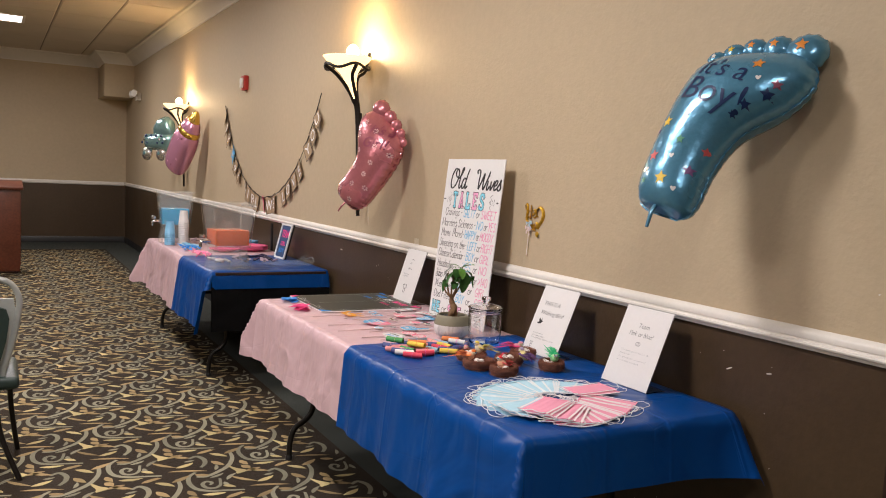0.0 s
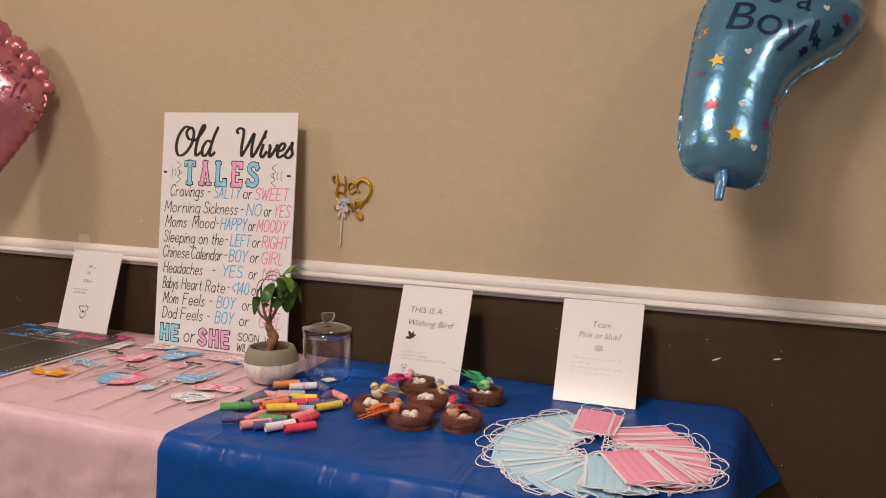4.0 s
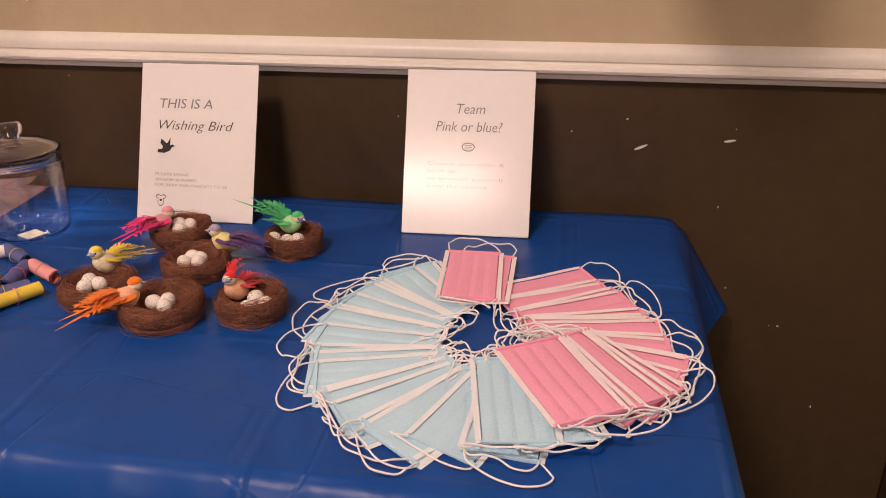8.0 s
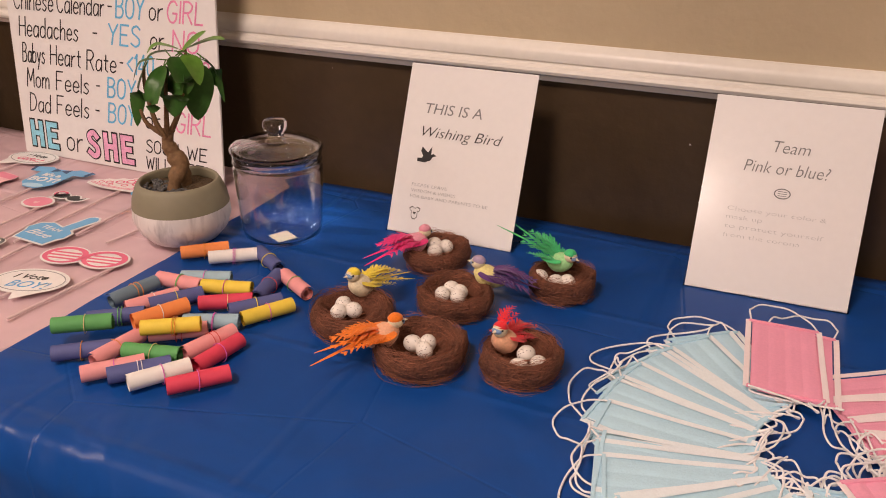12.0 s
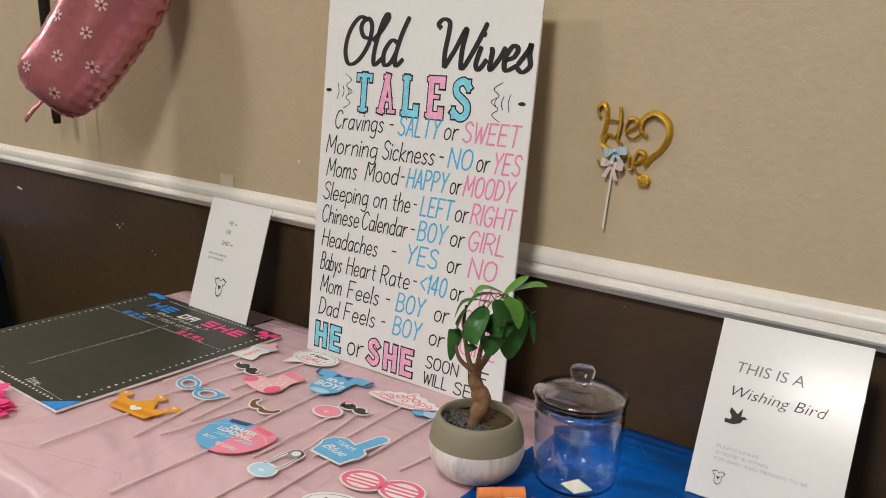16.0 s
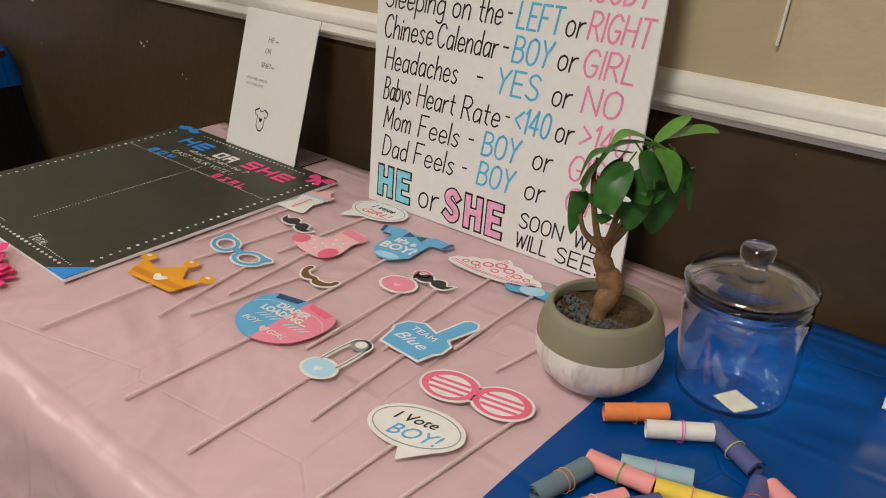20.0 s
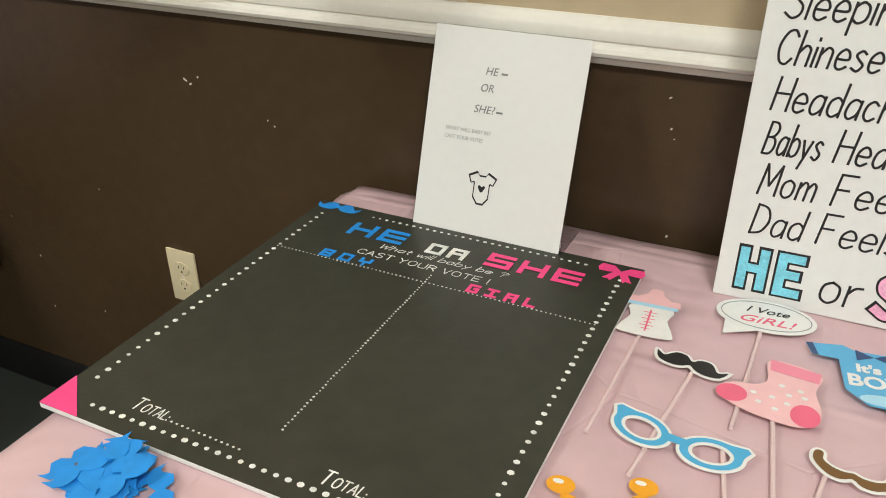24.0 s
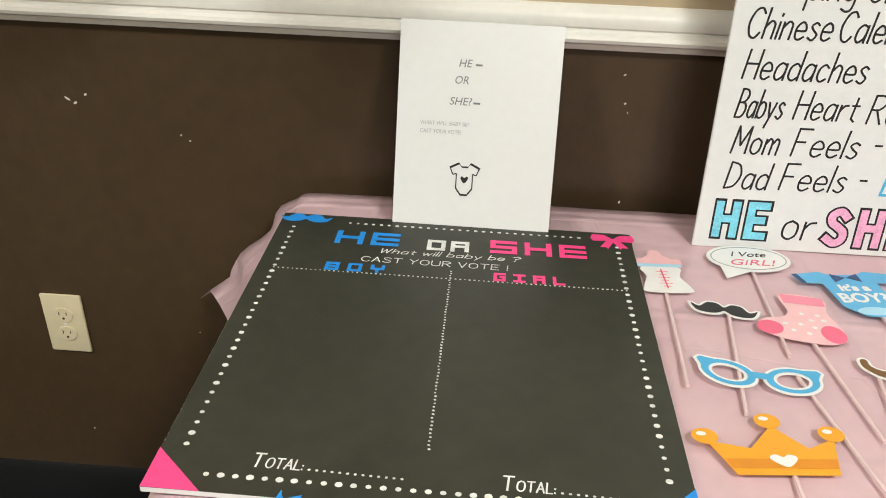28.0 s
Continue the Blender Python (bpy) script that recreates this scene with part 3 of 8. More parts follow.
# a round-hand alphabet of pen strokes: capitals ten high, strokes parted by bars, straight ones marked with a star
PEN = {
    "A": "*0 0 2.5 10 5 0|*1 3.5 4 3.5", "B": "*0 0 0 10|0 10 3 9.8 4.4 7.8 3 5.6 0 5.3|0 5.3 3.6 5 4.8 2.6 3.4 .2 0 0",
    "C": "5 8.2 3.4 9.9 1.2 9 0 5 1.2 1 3.4 0 5 1.8", "D": "*0 0 0 10|0 10 3.4 9 5 5 3.4 1 0 0", "E": "*4.4 10 0 10 0 0 4.4 0|*0 5.2 3.6 5.2",
    "F": "*4.4 10 0 10 0 0|*0 5.2 3.4 5.2", "G": "5 8.2 3.4 9.9 1.2 9 0 5 1.2 1 3.4 0 4.8 1.6 5 4.2|*3 4.3 5.2 4.3", "H": "*0 0 0 10|*5 0 5 10|*0 5.2 5 5.2",
    "I": "*0 0 0 10", "L": "*0 10 0 0 4 0", "M": "*0 0 .4 10 3 3 5.6 10 6 0", "N": "*0 0 0 10 5 0 5 10", "O": "2.6 10 .6 8.6 0 5 .6 1.4 2.6 0 4.6 1.4 5.2 5 4.6 8.6 2.5 10",
    "P": "*0 0 0 10|0 10 3 9.9 4.6 7.8 3 5.2 0 5", "R": "*0 0 0 10|0 10 3 9.9 4.6 7.8 3 5.2 0 5|*2 5 4.8 0", "S": "4.6 8.4 2.8 10 .6 8.8 .8 6.6 2.6 5.2 4.4 3.6 4.4 1.2 2.4 0 0 1.4",
    "T": "*0 10 5 10|*2.5 10 2.5 0", "U": "0 10 0 3 1 .4 2.6 0 4.4 .6 5 3 5 10", "V": "*0 10 2.4 0 4.8 10", "W": "*0 10 1.6 0 3.2 8 4.8 0 6.4 10", "Y": "*0 10 2.5 5|*5 10 2.5 5 2 0",
    "a": "4 5 2 5.8 .4 4.4 .2 1.4 1.6 0 3.4 1.2 4 3|*4 5.6 4 0", "b": "*0 10 0 0|0 4.4 1.8 5.8 3.8 4.4 3.8 1.2 1.8 0 0 1.2", "c": "3.6 4.8 2 5.8 .3 4.4 .2 1.4 1.8 0 3.6 1",
    "d": "*4 10 4 0|4 4.4 2.2 5.8 .2 4.4 .2 1.2 2 0 4 1.4", "e": ".2 3 3.8 3 3.4 5 1.8 5.8 .2 4 .4 1 2 0 3.8 1", "g": "4 5 2 5.8 .3 4.4 .2 1.6 1.8 .2 4 1.6|4 5.6 4 -2 2.4 -3.4 .4 -2.6",
    "h": "*0 10 0 0|0 3.6 1.8 5.8 3.4 5 3.6 3 3.6 0", "i": "*0 5.6 0 0|*0 7.6 0 8.3", "k": "*0 10 0 0|*3.4 5.8 0 2.6 3.6 0", "l": "*0 10 0 0",
    "m": "*0 5.6 0 0|0 3.6 1.4 5.8 2.6 5 2.8 3 2.8 0|2.8 3.6 4.2 5.8 5.4 5 5.6 3 5.6 0", "n": "*0 5.6 0 0|0 3.6 1.8 5.8 3.4 5 3.6 3 3.6 0", "o": "2 5.8 .4 4.8 0 2.9 .4 1 2 0 3.6 1 4 2.9 3.6 4.8 1.9 5.8",
    "p": "*0 5.6 0 -3.4|0 4.4 1.8 5.8 3.8 4.4 3.8 1.2 1.8 0 0 1.2", "r": "*0 5.6 0 0|0 3.4 1.2 5.2 2.8 5.6", "s": "3.2 5 1.8 5.8 .4 4.6 1.6 3.2 3.2 1.8 2 0 0 .8", "t": "*1.2 8.4 1.2 1 2.6 0|*0 5.6 2.8 5.6",
    "u": "0 5.6 .2 1.4 1.6 0 3.4 1.4 3.8 3|*3.8 5.6 3.8 0", "v": "*0 5.6 1.8 0 3.6 5.6", "w": "*0 5.6 1.3 0 2.6 5 3.9 0 5.2 5.6", "y": "*0 5.6 2 .6|*4 5.6 1.2 -3.4", "1": "*0 8 1.4 10 1.4 0", "4": "*3.4 0 3.4 10 0 3 4.8 3",
    "0": "2.2 10 .5 8.6 0 5 .5 1.4 2.2 0 3.9 1.4 4.4 5 3.9 8.6 2.1 10", "<": "*4 8.4 0 5 4 1.6", ">": "*0 8.4 4 5 0 1.6", "-": "*0 5 3 5", "!": "*.5 10 .5 3|*.5 .7 .5 0", "?": "0 8 1.6 10 4 9 4.4 7 2.4 5 2.2 3|*2.2 .7 2.2 0", ":": "*0 5 0 4.3|*0 1 0 .3", "'": "*0 10 0 8",
}


def pen_strokes(s, gap=1.7):
    """The strokes of a word, one after another from the left."""
    out, x = [], 0.0
    for ch in s:
        if ch == " ":
            x += 3.2
            continue
        wide = 0.0
        for st in PEN[ch].split("|"):
            v = [float(q) for q in st.lstrip("*").split()]
            pts = [(v[i] + x, v[i + 1]) for i in range(0, len(v), 2)]
            wide = max([wide] + [v[i] for i in range(0, len(v), 2)])
            out += list(zip(pts, pts[1:])) if st[0] == "*" else [[(p.x, p.y) for p in smooth_path([(*p, 0) for p in pts], 5)]]
        x += wide + gap
    return out, x - gap


def b_stroke(pts, width, z, ends=0.35):
    """A flat mitred strip along points."""
    pts = [Vector((*p[:2], 0)) for p in pts]
    pts[0] = pts[0] + (pts[0] - pts[1]).normalized() * width * ends
    pts[-1] = pts[-1] + (pts[-1] - pts[-2]).normalized() * width * ends
    rows = []
    for i, p in enumerate(pts):
        d0 = (p - pts[i - 1]).normalized() if i else (pts[1] - p).normalized()
        d1 = (pts[i + 1] - p).normalized() if i + 1 < len(pts) else d0
        n0, n1 = Vector((-d0.y, d0.x, 0)), Vector((-d1.y, d1.x, 0))
        n = n0 + n1
        n = n / max(n.dot(n0), 0.55) if n.length > 1e-6 else n0
        a, b = p + n * width / 2, p - n * width / 2
        rows.append([(a.x, a.y, z), (b.x, b.y, z)])
    return b_grid(rows)


def penned(s, x0, x1, y, z, height, width, material, parent, name="lettering", slant=0.10, turn=0.0, gap=1.7):
    """A word written with a pen of even width between x0 and x1."""
    strokes, total = pen_strokes(s, gap)
    k = height / 10
    kx = (x1 - x0 - width) / max(total, 0.5) if total > 0.5 else k
    bms = []
    for j, st in enumerate(strokes):
        bms.append(b_stroke([(x0 + width / 2 + kx * px + slant * k * py, y + k * py + turn * (x0 + kx * px)) for px, py in st], width, z + 2e-5 * (j % 6)))
    return part(name, b_join(*bms), material, parent, smooth=False)


def bold(s, x0, x1, y, z, height, width, material, parent, slab=0.0):
    """Hollow poster capitals: a coloured body inside a dark edge, each letter for itself; slab adds feet."""
    SL = {"T": "*2.5 10 2.5 0|*0 10 5 10|*1.2 0 3.8 0|*0 10 0 8.6|*5 10 5 8.6", "A": "*2.6 10 .6 0|*2.6 10 4.6 0|*1.2 3.4 4 3.4|*-.4 0 1.6 0|*3.6 0 5.6 0|*1.6 10 2.6 10", "L": "*.8 10 .8 0 4.8 0 4.8 1.8|*-.2 10 1.9 10|*-.2 0 1 0", "E": "*4.6 8.4 4.6 10 .8 10 .8 0 4.6 0 4.6 1.6|*.8 5.2 3.4 5.2|*-.2 10 1 10|*-.2 0 1 0", "S": PEN["S"] + "|*4.6 10 4.6 7.6|*0 0 0 2.4"}
    n = len(s)
    cw = (x1 - x0) / (n + 0.26 * (n - 1))
    k = height / 10
    for i, ch in enumerate(s):
        src = SL[ch] if slab else PEN[ch]
        st = []
        for q in src.split("|"):
            v = [float(e) for e in q.lstrip("*").split()]
            pts = [(v[j], v[j + 1]) for j in range(0, len(v), 2)]
            st.append(pts if q[0] == "*" else [(p.x, p.y) for p in smooth_path([(*p, 0) for p in pts], 5)])
        a, wide = x0 + i * cw * 1.26 + width / 2, 5.2
        for nm, w, dz, e, m in (("letter_outline", width + 0.0052, 0.0, 0.5, M["ink"]), ("letter_fill", width, 0.0004, 0.42, material)):
            bms = []
            for j, pts in enumerate(st):
                ww = w if not slab or j == 0 or ch == "S" and j == 0 else w - width * 0.45
                bms.append(b_stroke([(a + (cw - width) * px / wide, y + k * py) for px, py in pts], ww, z + dz + 2e-5 * j, e))
            part(nm, b_join(*bms), m, parent, smooth=False)


def brush(pts, width, z, parent, name="brush_stroke", material=None, n=7):
    """A flat stroke of a broad pen, thicker on its way down."""
    path = smooth_path([(*p, 0) for p in pts], n)
    rows = []
    for i, p in enumerate(path):
        d = (path[min(i + 1, len(path) - 1)] - path[max(i - 1, 0)]).normalized()
        w = width * (0.55 + 0.45 * abs(d.y)) * (0.6 if i in (0, len(path) - 1) else 1)
        nrm = Vector((-d.y, d.x, 0))
        a, b = p + nrm * w / 2, p - nrm * w / 2
        rows.append([(a.x, a.y, z), (b.x, b.y, z)])
    return part(name, b_grid(rows), material or M["ink"], parent, smooth=False)


def script_word(strokes, x0, y0, h, width, z, parent, slant=0.16, material=None, wide=1.0):
    for j, st in enumerate(strokes):
        brush([(x0 + h * wide * (px + slant * py), y0 + h * py) for px, py in st], width, z + 3e-5 * j, parent, material=material)


# flowing capitals and small letters, in units of the capital's height
OLD = [[(0.44, 0.92), (0.22, 0.98), (0.04, 0.70), (0.02, 0.30), (0.16, 0.02), (0.38, 0.08), (0.56, 0.42), (0.56, 0.80), (0.42, 0.96), (0.30, 0.80), (0.42, 0.58), (0.66, 0.56)],
       [(0.64, 0.50), (0.80, 0.70), (0.92, 0.96), (0.86, 1.04), (0.78, 0.80), (0.74, 0.30), (0.80, 0.02), (0.96, 0.16)],
       [(1.26, 0.46), (1.10, 0.52), (0.98, 0.28), (1.04, 0.03), (1.18, 0.08), (1.28, 0.36)],
       [(1.40, 1.00), (1.30, 0.62), (1.26, 0.20), (1.32, 0.02), (1.46, 0.16)]]
WIVES = [[(0.02, 0.84), (-0.06, 0.94), (0.02, 1.04), (0.14, 0.98), (0.18, 0.78), (0.20, 0.36), (0.26, 0.02)],
         [(0.26, 0.02), (0.38, 0.40), (0.50, 0.86), (0.52, 0.40), (0.60, 0.02), (0.74, 0.42), (0.86, 0.98)],
         [(0.86, 0.50), (0.84, 0.14), (0.92, 0.02), (1.02, 0.24)],
         [(1.02, 0.46), (1.08, 0.40), (1.12, 0.03), (1.24, 0.26), (1.30, 0.50)],
         [(1.32, 0.22), (1.48, 0.30), (1.52, 0.46), (1.42, 0.52), (1.34, 0.28), (1.40, 0.03), (1.58, 0.14)],
         [(1.58, 0.14), (1.70, 0.44), (1.72, 0.56), (1.74, 0.36), (1.80, 0.14), (1.70, 0.01), (1.58, 0.10)]]
ztx = 0.0004
script_word(OLD, L0 + 0.042, BH - 0.138, 0.094, 0.0115, ztx, tales, wide=1.14)
script_word(WIVES, L0 + 0.268, BH - 0.138, 0.086, 0.0112, ztx, tales, wide=1.36)
part("dot", b_plate(oval(L0 + 0.382, BH - 0.074, 0.0055, 0.0055, 14), ztx, ztx + 0.0002), M["ink"], tales, smooth=False)
for k, (ch, c) in enumerate(zip("TALES", ("pale_blue_ink", "pale_pink_ink", "pale_blue_ink", "pale_pink_ink", "pale_blue_ink"))):
    x0 = L0 + 0.084 + 0.0595 * k
    bold(ch, x0, x0 + 0.047, BH - 0.224, ztx, 0.066, 0.0125, M[c], tales, slab=1)
for s, cx in ((1, L0 + 0.047), (-1, L0 + 0.437)):
    for j in range(3):
        brush([(cx - s * (0.012 - 0.014 * j), BH - 0.176 - 0.004 * j), (cx + s * (0.004 + 0.014 * j - 0.012), BH - 0.192), (cx - s * (0.012 - 0.014 * j), BH - 0.208 + 0.004 * j)], 0.0018, ztx, tales, "flourish")
    brush([(cx + s * 0.006, BH - 0.156), (cx + s * 0.024, BH - 0.168), (cx + s * 0.012, BH - 0.180), (cx + s * 0.028, BH - 0.191), (cx + s * 0.012, BH - 0.203), (cx + s * 0.024, BH - 0.214), (cx + s * 0.006, BH - 0.226)], 0.0020, ztx, tales, "flourish")
    part("flourish", b_plate(oval(cx - s * 0.036, BH - 0.191, 0.008, 0.0035, 12), ztx, ztx + 0.0002), M["ink"], tales, smooth=False)
LINES = [
    (0.276, "Cravings|0.02|0.16 -|0.172|0.186", "SALTY|0.197|0.306", "or|0.314|0.350", "SWEET|0.358|0.489"),
    (0.327, "Morning|0.0|0.148 Sickness|0.160|0.298 -|0.306|0.320", "NO|0.330|0.389", "or|0.397|0.429", "YES|0.433|0.497"),
    (0.375, "Moms|0.006|0.096 Mood|0.118|0.210 -|0.214|0.226", "HAPPY|0.231|0.336", "or|0.340|0.369", "MOODY|0.372|0.489"),
    (0.425, "Sleeping|0.0|0.133 on|0.146|0.185 the|0.198|0.247 -|0.252|0.264", "LEFT|0.272|0.354", "or|0.358|0.392", "RIGHT|0.395|0.497"),
    (0.477, "Chinese|0.0|0.112 Calendar|0.118|0.245 -|0.250|0.264", "BOY|0.270|0.344", "or|0.352|0.388", "GIRL|0.394|0.482"),
    (0.528, "Headaches|0.006|0.170 -|0.205|0.220", "YES|0.245|0.328", "or|0.350|0.386", "NO|0.402|0.468"),
    (0.578, "Babys|0.006|0.072 Heart|0.084|0.170 Rate|0.182|0.262 -|0.268|0.280", "<140|0.286|0.356", "or|0.364|0.398", ">140|0.406|0.488"),
    (0.627, "Mom|0.010|0.076 Feels|0.092|0.184 -|0.200|0.214", "BOY|0.230|0.306", "or|0.330|0.368", "GIRL|0.394|0.482"),
    (0.676, "Dad|0.010|0.072 Feels|0.086|0.178 -|0.192|0.206", "BOY|0.226|0.302", "or|0.322|0.362", "GIRL|0.396|0.486"),
]
for d, black, blue, mid, pink in LINES:
    for chunk, c in ((black, "ink"), (blue, "blue_ink"), (mid, "ink"), (pink, "pink_ink")):
        for w in chunk.split(" "):
            s, a, b = w.split("|")
            wob = 0.0022 * noise.noise((d * 40, float(a) * 30, 0))
            penned(s, L0 + 0.013 + KX * float(a), L0 + 0.011 + KX * float(b), BH - KY * d + (0.009 if d > 0.45 else 0.006) + wob, ztx, 0.0365, 0.0027 if c == "ink" else 0.0036, M[c], tales, turn=0.006, slant=0.15)
bold("HE", L0 + 0.019, L0 + 0.096, 0.020, ztx, 0.044, 0.0105, M["pale_blue_ink"], tales)
penned("or", L0 + 0.111, L0 + 0.155, 0.018, ztx, 0.046, 0.0030, M["ink"], tales)
bold("SHE", L0 + 0.168, L0 + 0.290, 0.016, ztx, 0.046, 0.0105, M["pale_pink_ink"], tales)
penned("SOON", L0 + 0.316, L0 + 0.394, 0.042, ztx, 0.024, 0.0026, M["ink"], tales)
penned("WE", L0 + 0.413, L0 + 0.460, 0.041, ztx, 0.024, 0.0026, M["ink"], tales)
penned("WILL", L0 + 0.313, L0 + 0.372, 0.009, ztx, 0.024, 0.0026, M["ink"], tales)
penned("SEE!", L0 + 0.386, L0 + 0.458, 0.008, ztx, 0.024, 0.0026, M["ink"], tales)

# table signs: a printed sheet in a slanted clear stand
SW, SH = 0.216, 0.279


def table_sign(x, y, yaw, label, tilt=22.5, k=0.976):
    t = thing("table_sign", facing(x, y, TOP + 0.004, tilt, yaw) @ Matrix.Scale(k, 4), label, "sign", "table signs")
    part("sheet", b_box(-SW / 2, SW / 2, 0.001, SH, -0.0006, 0.0, 0), M["paper"], t, "white printed sheet", smooth=False)
    part("sleeve", b_box(-SW / 2 - 0.002, SW / 2 + 0.002, 0, SH + 0.001, -0.0032, -0.0008, 0.0006, 1), M["acrylic"], t, "clear acrylic back", smooth=False)
    foot = b_box(-SW / 2 - 0.002, SW / 2 + 0.002, 0.0, 0.0022, -0.085, 0.0, 0.0006, 1)
    part("foot", b_move(foot, Matrix.Rotation(radians(tilt), 4, "X")), M["acrylic"], t, "clear acrylic foot", smooth=False)
    return t


team = table_sign(-0.170, 2.1615, 1.8, "white sheet asking Team Pink or blue in a clear stand")
zs = 0.0003
fitted("Team", -0.022, 0.026, 0.206, zs, 0.0165, M["grey_ink"], team, shear=0.2, heavy=-0.0002)
fitted("Pink or blue?", -0.056, 0.056, 0.176, zs, 0.0165, M["grey_ink"], team, shear=0.2, heavy=-0.0002)
part("mask_icon", b_ring(oval(0.0, 0.150, 0.011, 0.0075), oval(0.0, 0.150, 0.0095, 0.006), zs, zs + 0.0002), M["grey_ink"], team, smooth=False)
for k in range(3):
    part("mask_icon_line", b_box(-0.006, 0.006, 0.1465 + 0.003 * k, 0.1473 + 0.003 * k, zs, zs + 0.0002), M["grey_ink"], team, smooth=False)
M["faint_ink"] = mat("faint_grey_ink", (0.42, 0.42, 0.42), 0.5, bump=0)
fitted("Choose your color &", -0.068, 0.062, 0.118, zs, 0.0062, M["faint_ink"], team, heavy=-0.0002)
fitted("mask up", -0.068, -0.020, 0.106, zs, 0.0062, M["faint_ink"], team, heavy=-0.0002)
fitted("to protect yourself", -0.068, 0.062, 0.093, zs, 0.0062, M["faint_ink"], team, heavy=-0.0002)
fitted("from the corona", -0.068, 0.034, 0.080, zs, 0.0062, M["faint_ink"], team, heavy=-0.0002)

bird_sign = table_sign(-0.178, 2.6335, 1.1, "white sheet reading This is a Wishing Bird in a clear stand")
fitted("THIS IS A", -0.072, 0.026, 0.200, zs, 0.0165, M["grey_ink"], bird_sign, shear=0.15, heavy=-0.0001)
fitted("Wishing Bird", -0.072, 0.066, 0.162, zs, 0.0165, M["ink"], bird_sign, shear=0.3, heavy=-0.0003)
DOVE = [(-0.057 + 0.0165 * x, 0.131 + 0.0165 * y) for x, y in ((-1.0, -0.62), (-0.2, -0.66), (0.42, -0.40), (0.62, -0.02), (0.98, 0.10), (0.66, 0.28), (0.40, 0.16), (0.42, 0.98), (0.05, 0.36), (-0.62, 0.86), (-0.72, 0.42), (-0.42, 0.0), (-0.50, -0.24), (-0.98, -0.28))]
part("dove_icon", b_plate(DOVE, zs, zs + 0.0002), M["ink"], bird_sign, smooth=False)
for k, s in enumerate(("PLEASE LEAVE", "WISDOM & WISHES", "FOR BABY AND PARENTS TO BE")):
    fitted(s, -0.076, -0.076 + 0.0052 * len(s), 0.080 - 0.0095 * k, zs, 0.0050, M["faint_ink"], bird_sign, heavy=-0.0001)


def onesie_outline(cx, cy, k):
    h = [(-0.35, 1.0), (-0.9, 0.72), (-0.72, 0.28), (-0.5, 0.38), (-0.5, -0.55), (-0.2, -0.95), (0.2, -0.95), (0.5, -0.55), (0.5, 0.38), (0.72, 0.28), (0.9, 0.72), (0.35, 1.0), (0.2, 0.78), (-0.2, 0.78)]
    return [(cx + x * k, cy + y * k) for x, y in h]


def onesie_icon(cx, cy, k, parent, w=0.12):
    part("onesie_icon", b_ring(onesie_outline(cx, cy, k), onesie_outline(cx, cy, k * (1 - w)), zs, zs + 0.0002), M["ink"], parent, smooth=False)
    part("heart_icon", b_plate(curved([(cx, cy - 0.22 * k), (cx + 0.22 * k, cy + 0.06 * k), (cx + 0.14 * k, cy + 0.2 * k), (cx, cy + 0.1 * k), (cx - 0.14 * k, cy + 0.2 * k), (cx - 0.22 * k, cy + 0.06 * k)], 3), zs, zs + 0.0002), M["ink"], parent, smooth=False)


onesie_icon(-0.064, 0.036, 0.011, bird_sign)
he_sign = table_sign(-0.134, 3.9115, -1.0, "white sheet asking He or She in a clear stand", 17.5, 1.01)
for s, x0, x1, y in (("HE", -0.028, -0.010, 0.221), ("OR", -0.032, -0.014, 0.199), ("SHE?", -0.038, -0.008, 0.171)):
    fitted(s, x0, x1, y, zs, 0.0100, M["grey_ink"], he_sign, shear=0.2)
for y in (0.223, 0.173):
    part("pen_icon", b_box(-0.006, 0.003, y, y + 0.0025, zs, zs + 0.0002), M["grey_ink"], he_sign, smooth=False, m=Matrix.Translation((0, 0, 0)))
fitted("WHAT WILL BABY BE?", -0.076, -0.010, 0.143, zs, 0.0052, M["faint_ink"], he_sign, shear=0.1)
fitted("CAST YOUR VOTE!", -0.076, -0.020, 0.132, zs, 0.0052, M["faint_ink"], he_sign, shear=0.1)
onesie_icon(-0.012, 0.071, 0.0235, he_sign)

# chalkboard lying on the pink cloth
M["chalk_black"] = mat("matt_black_board", (0.036, 0.037, 0.027), 0.48, var=0.2, scale=5, fine=40, bump=0.15)
M["chalk"] = mat("white_chalk_ink", (0.75, 0.75, 0.72), 0.8, var=0.15, scale=80, bump=0)
M["neon_blue"] = mat("bright_blue_paper", (0.035, 0.27, 0.75), 0.6, var=0.08, scale=30)
M["neon_pink"] = mat("hot_pink_paper", (0.86, 0.065, 0.26), 0.6, var=0.08, scale=30)
CW, CD = 0.486, 0.520
votes = thing("vote_board", lying(-0.384, 3.934, TOP + 0.004, -0.5), "black vote board with chalk lettering and a dotted border", "board")
part("foam_core", b_box(-CW / 2, CW / 2, -CD / 2, CD / 2, 0.0, 0.0052, 0), M["white"], votes, "white foam core edge", smooth=False)
part("face", b_box(-CW / 2 + 0.0004, CW / 2 - 0.0004, -CD / 2 + 0.0004, CD / 2 - 0.0004, 0.0052, 0.0058, 0), M["chalk_black"], votes, "matt black face", smooth=False)
zb = 0.0061


def dot(x, y, r, n=8):
    return b_plate(oval(x, y, r, r * 0.85, n), zb, zb + 0.0003)


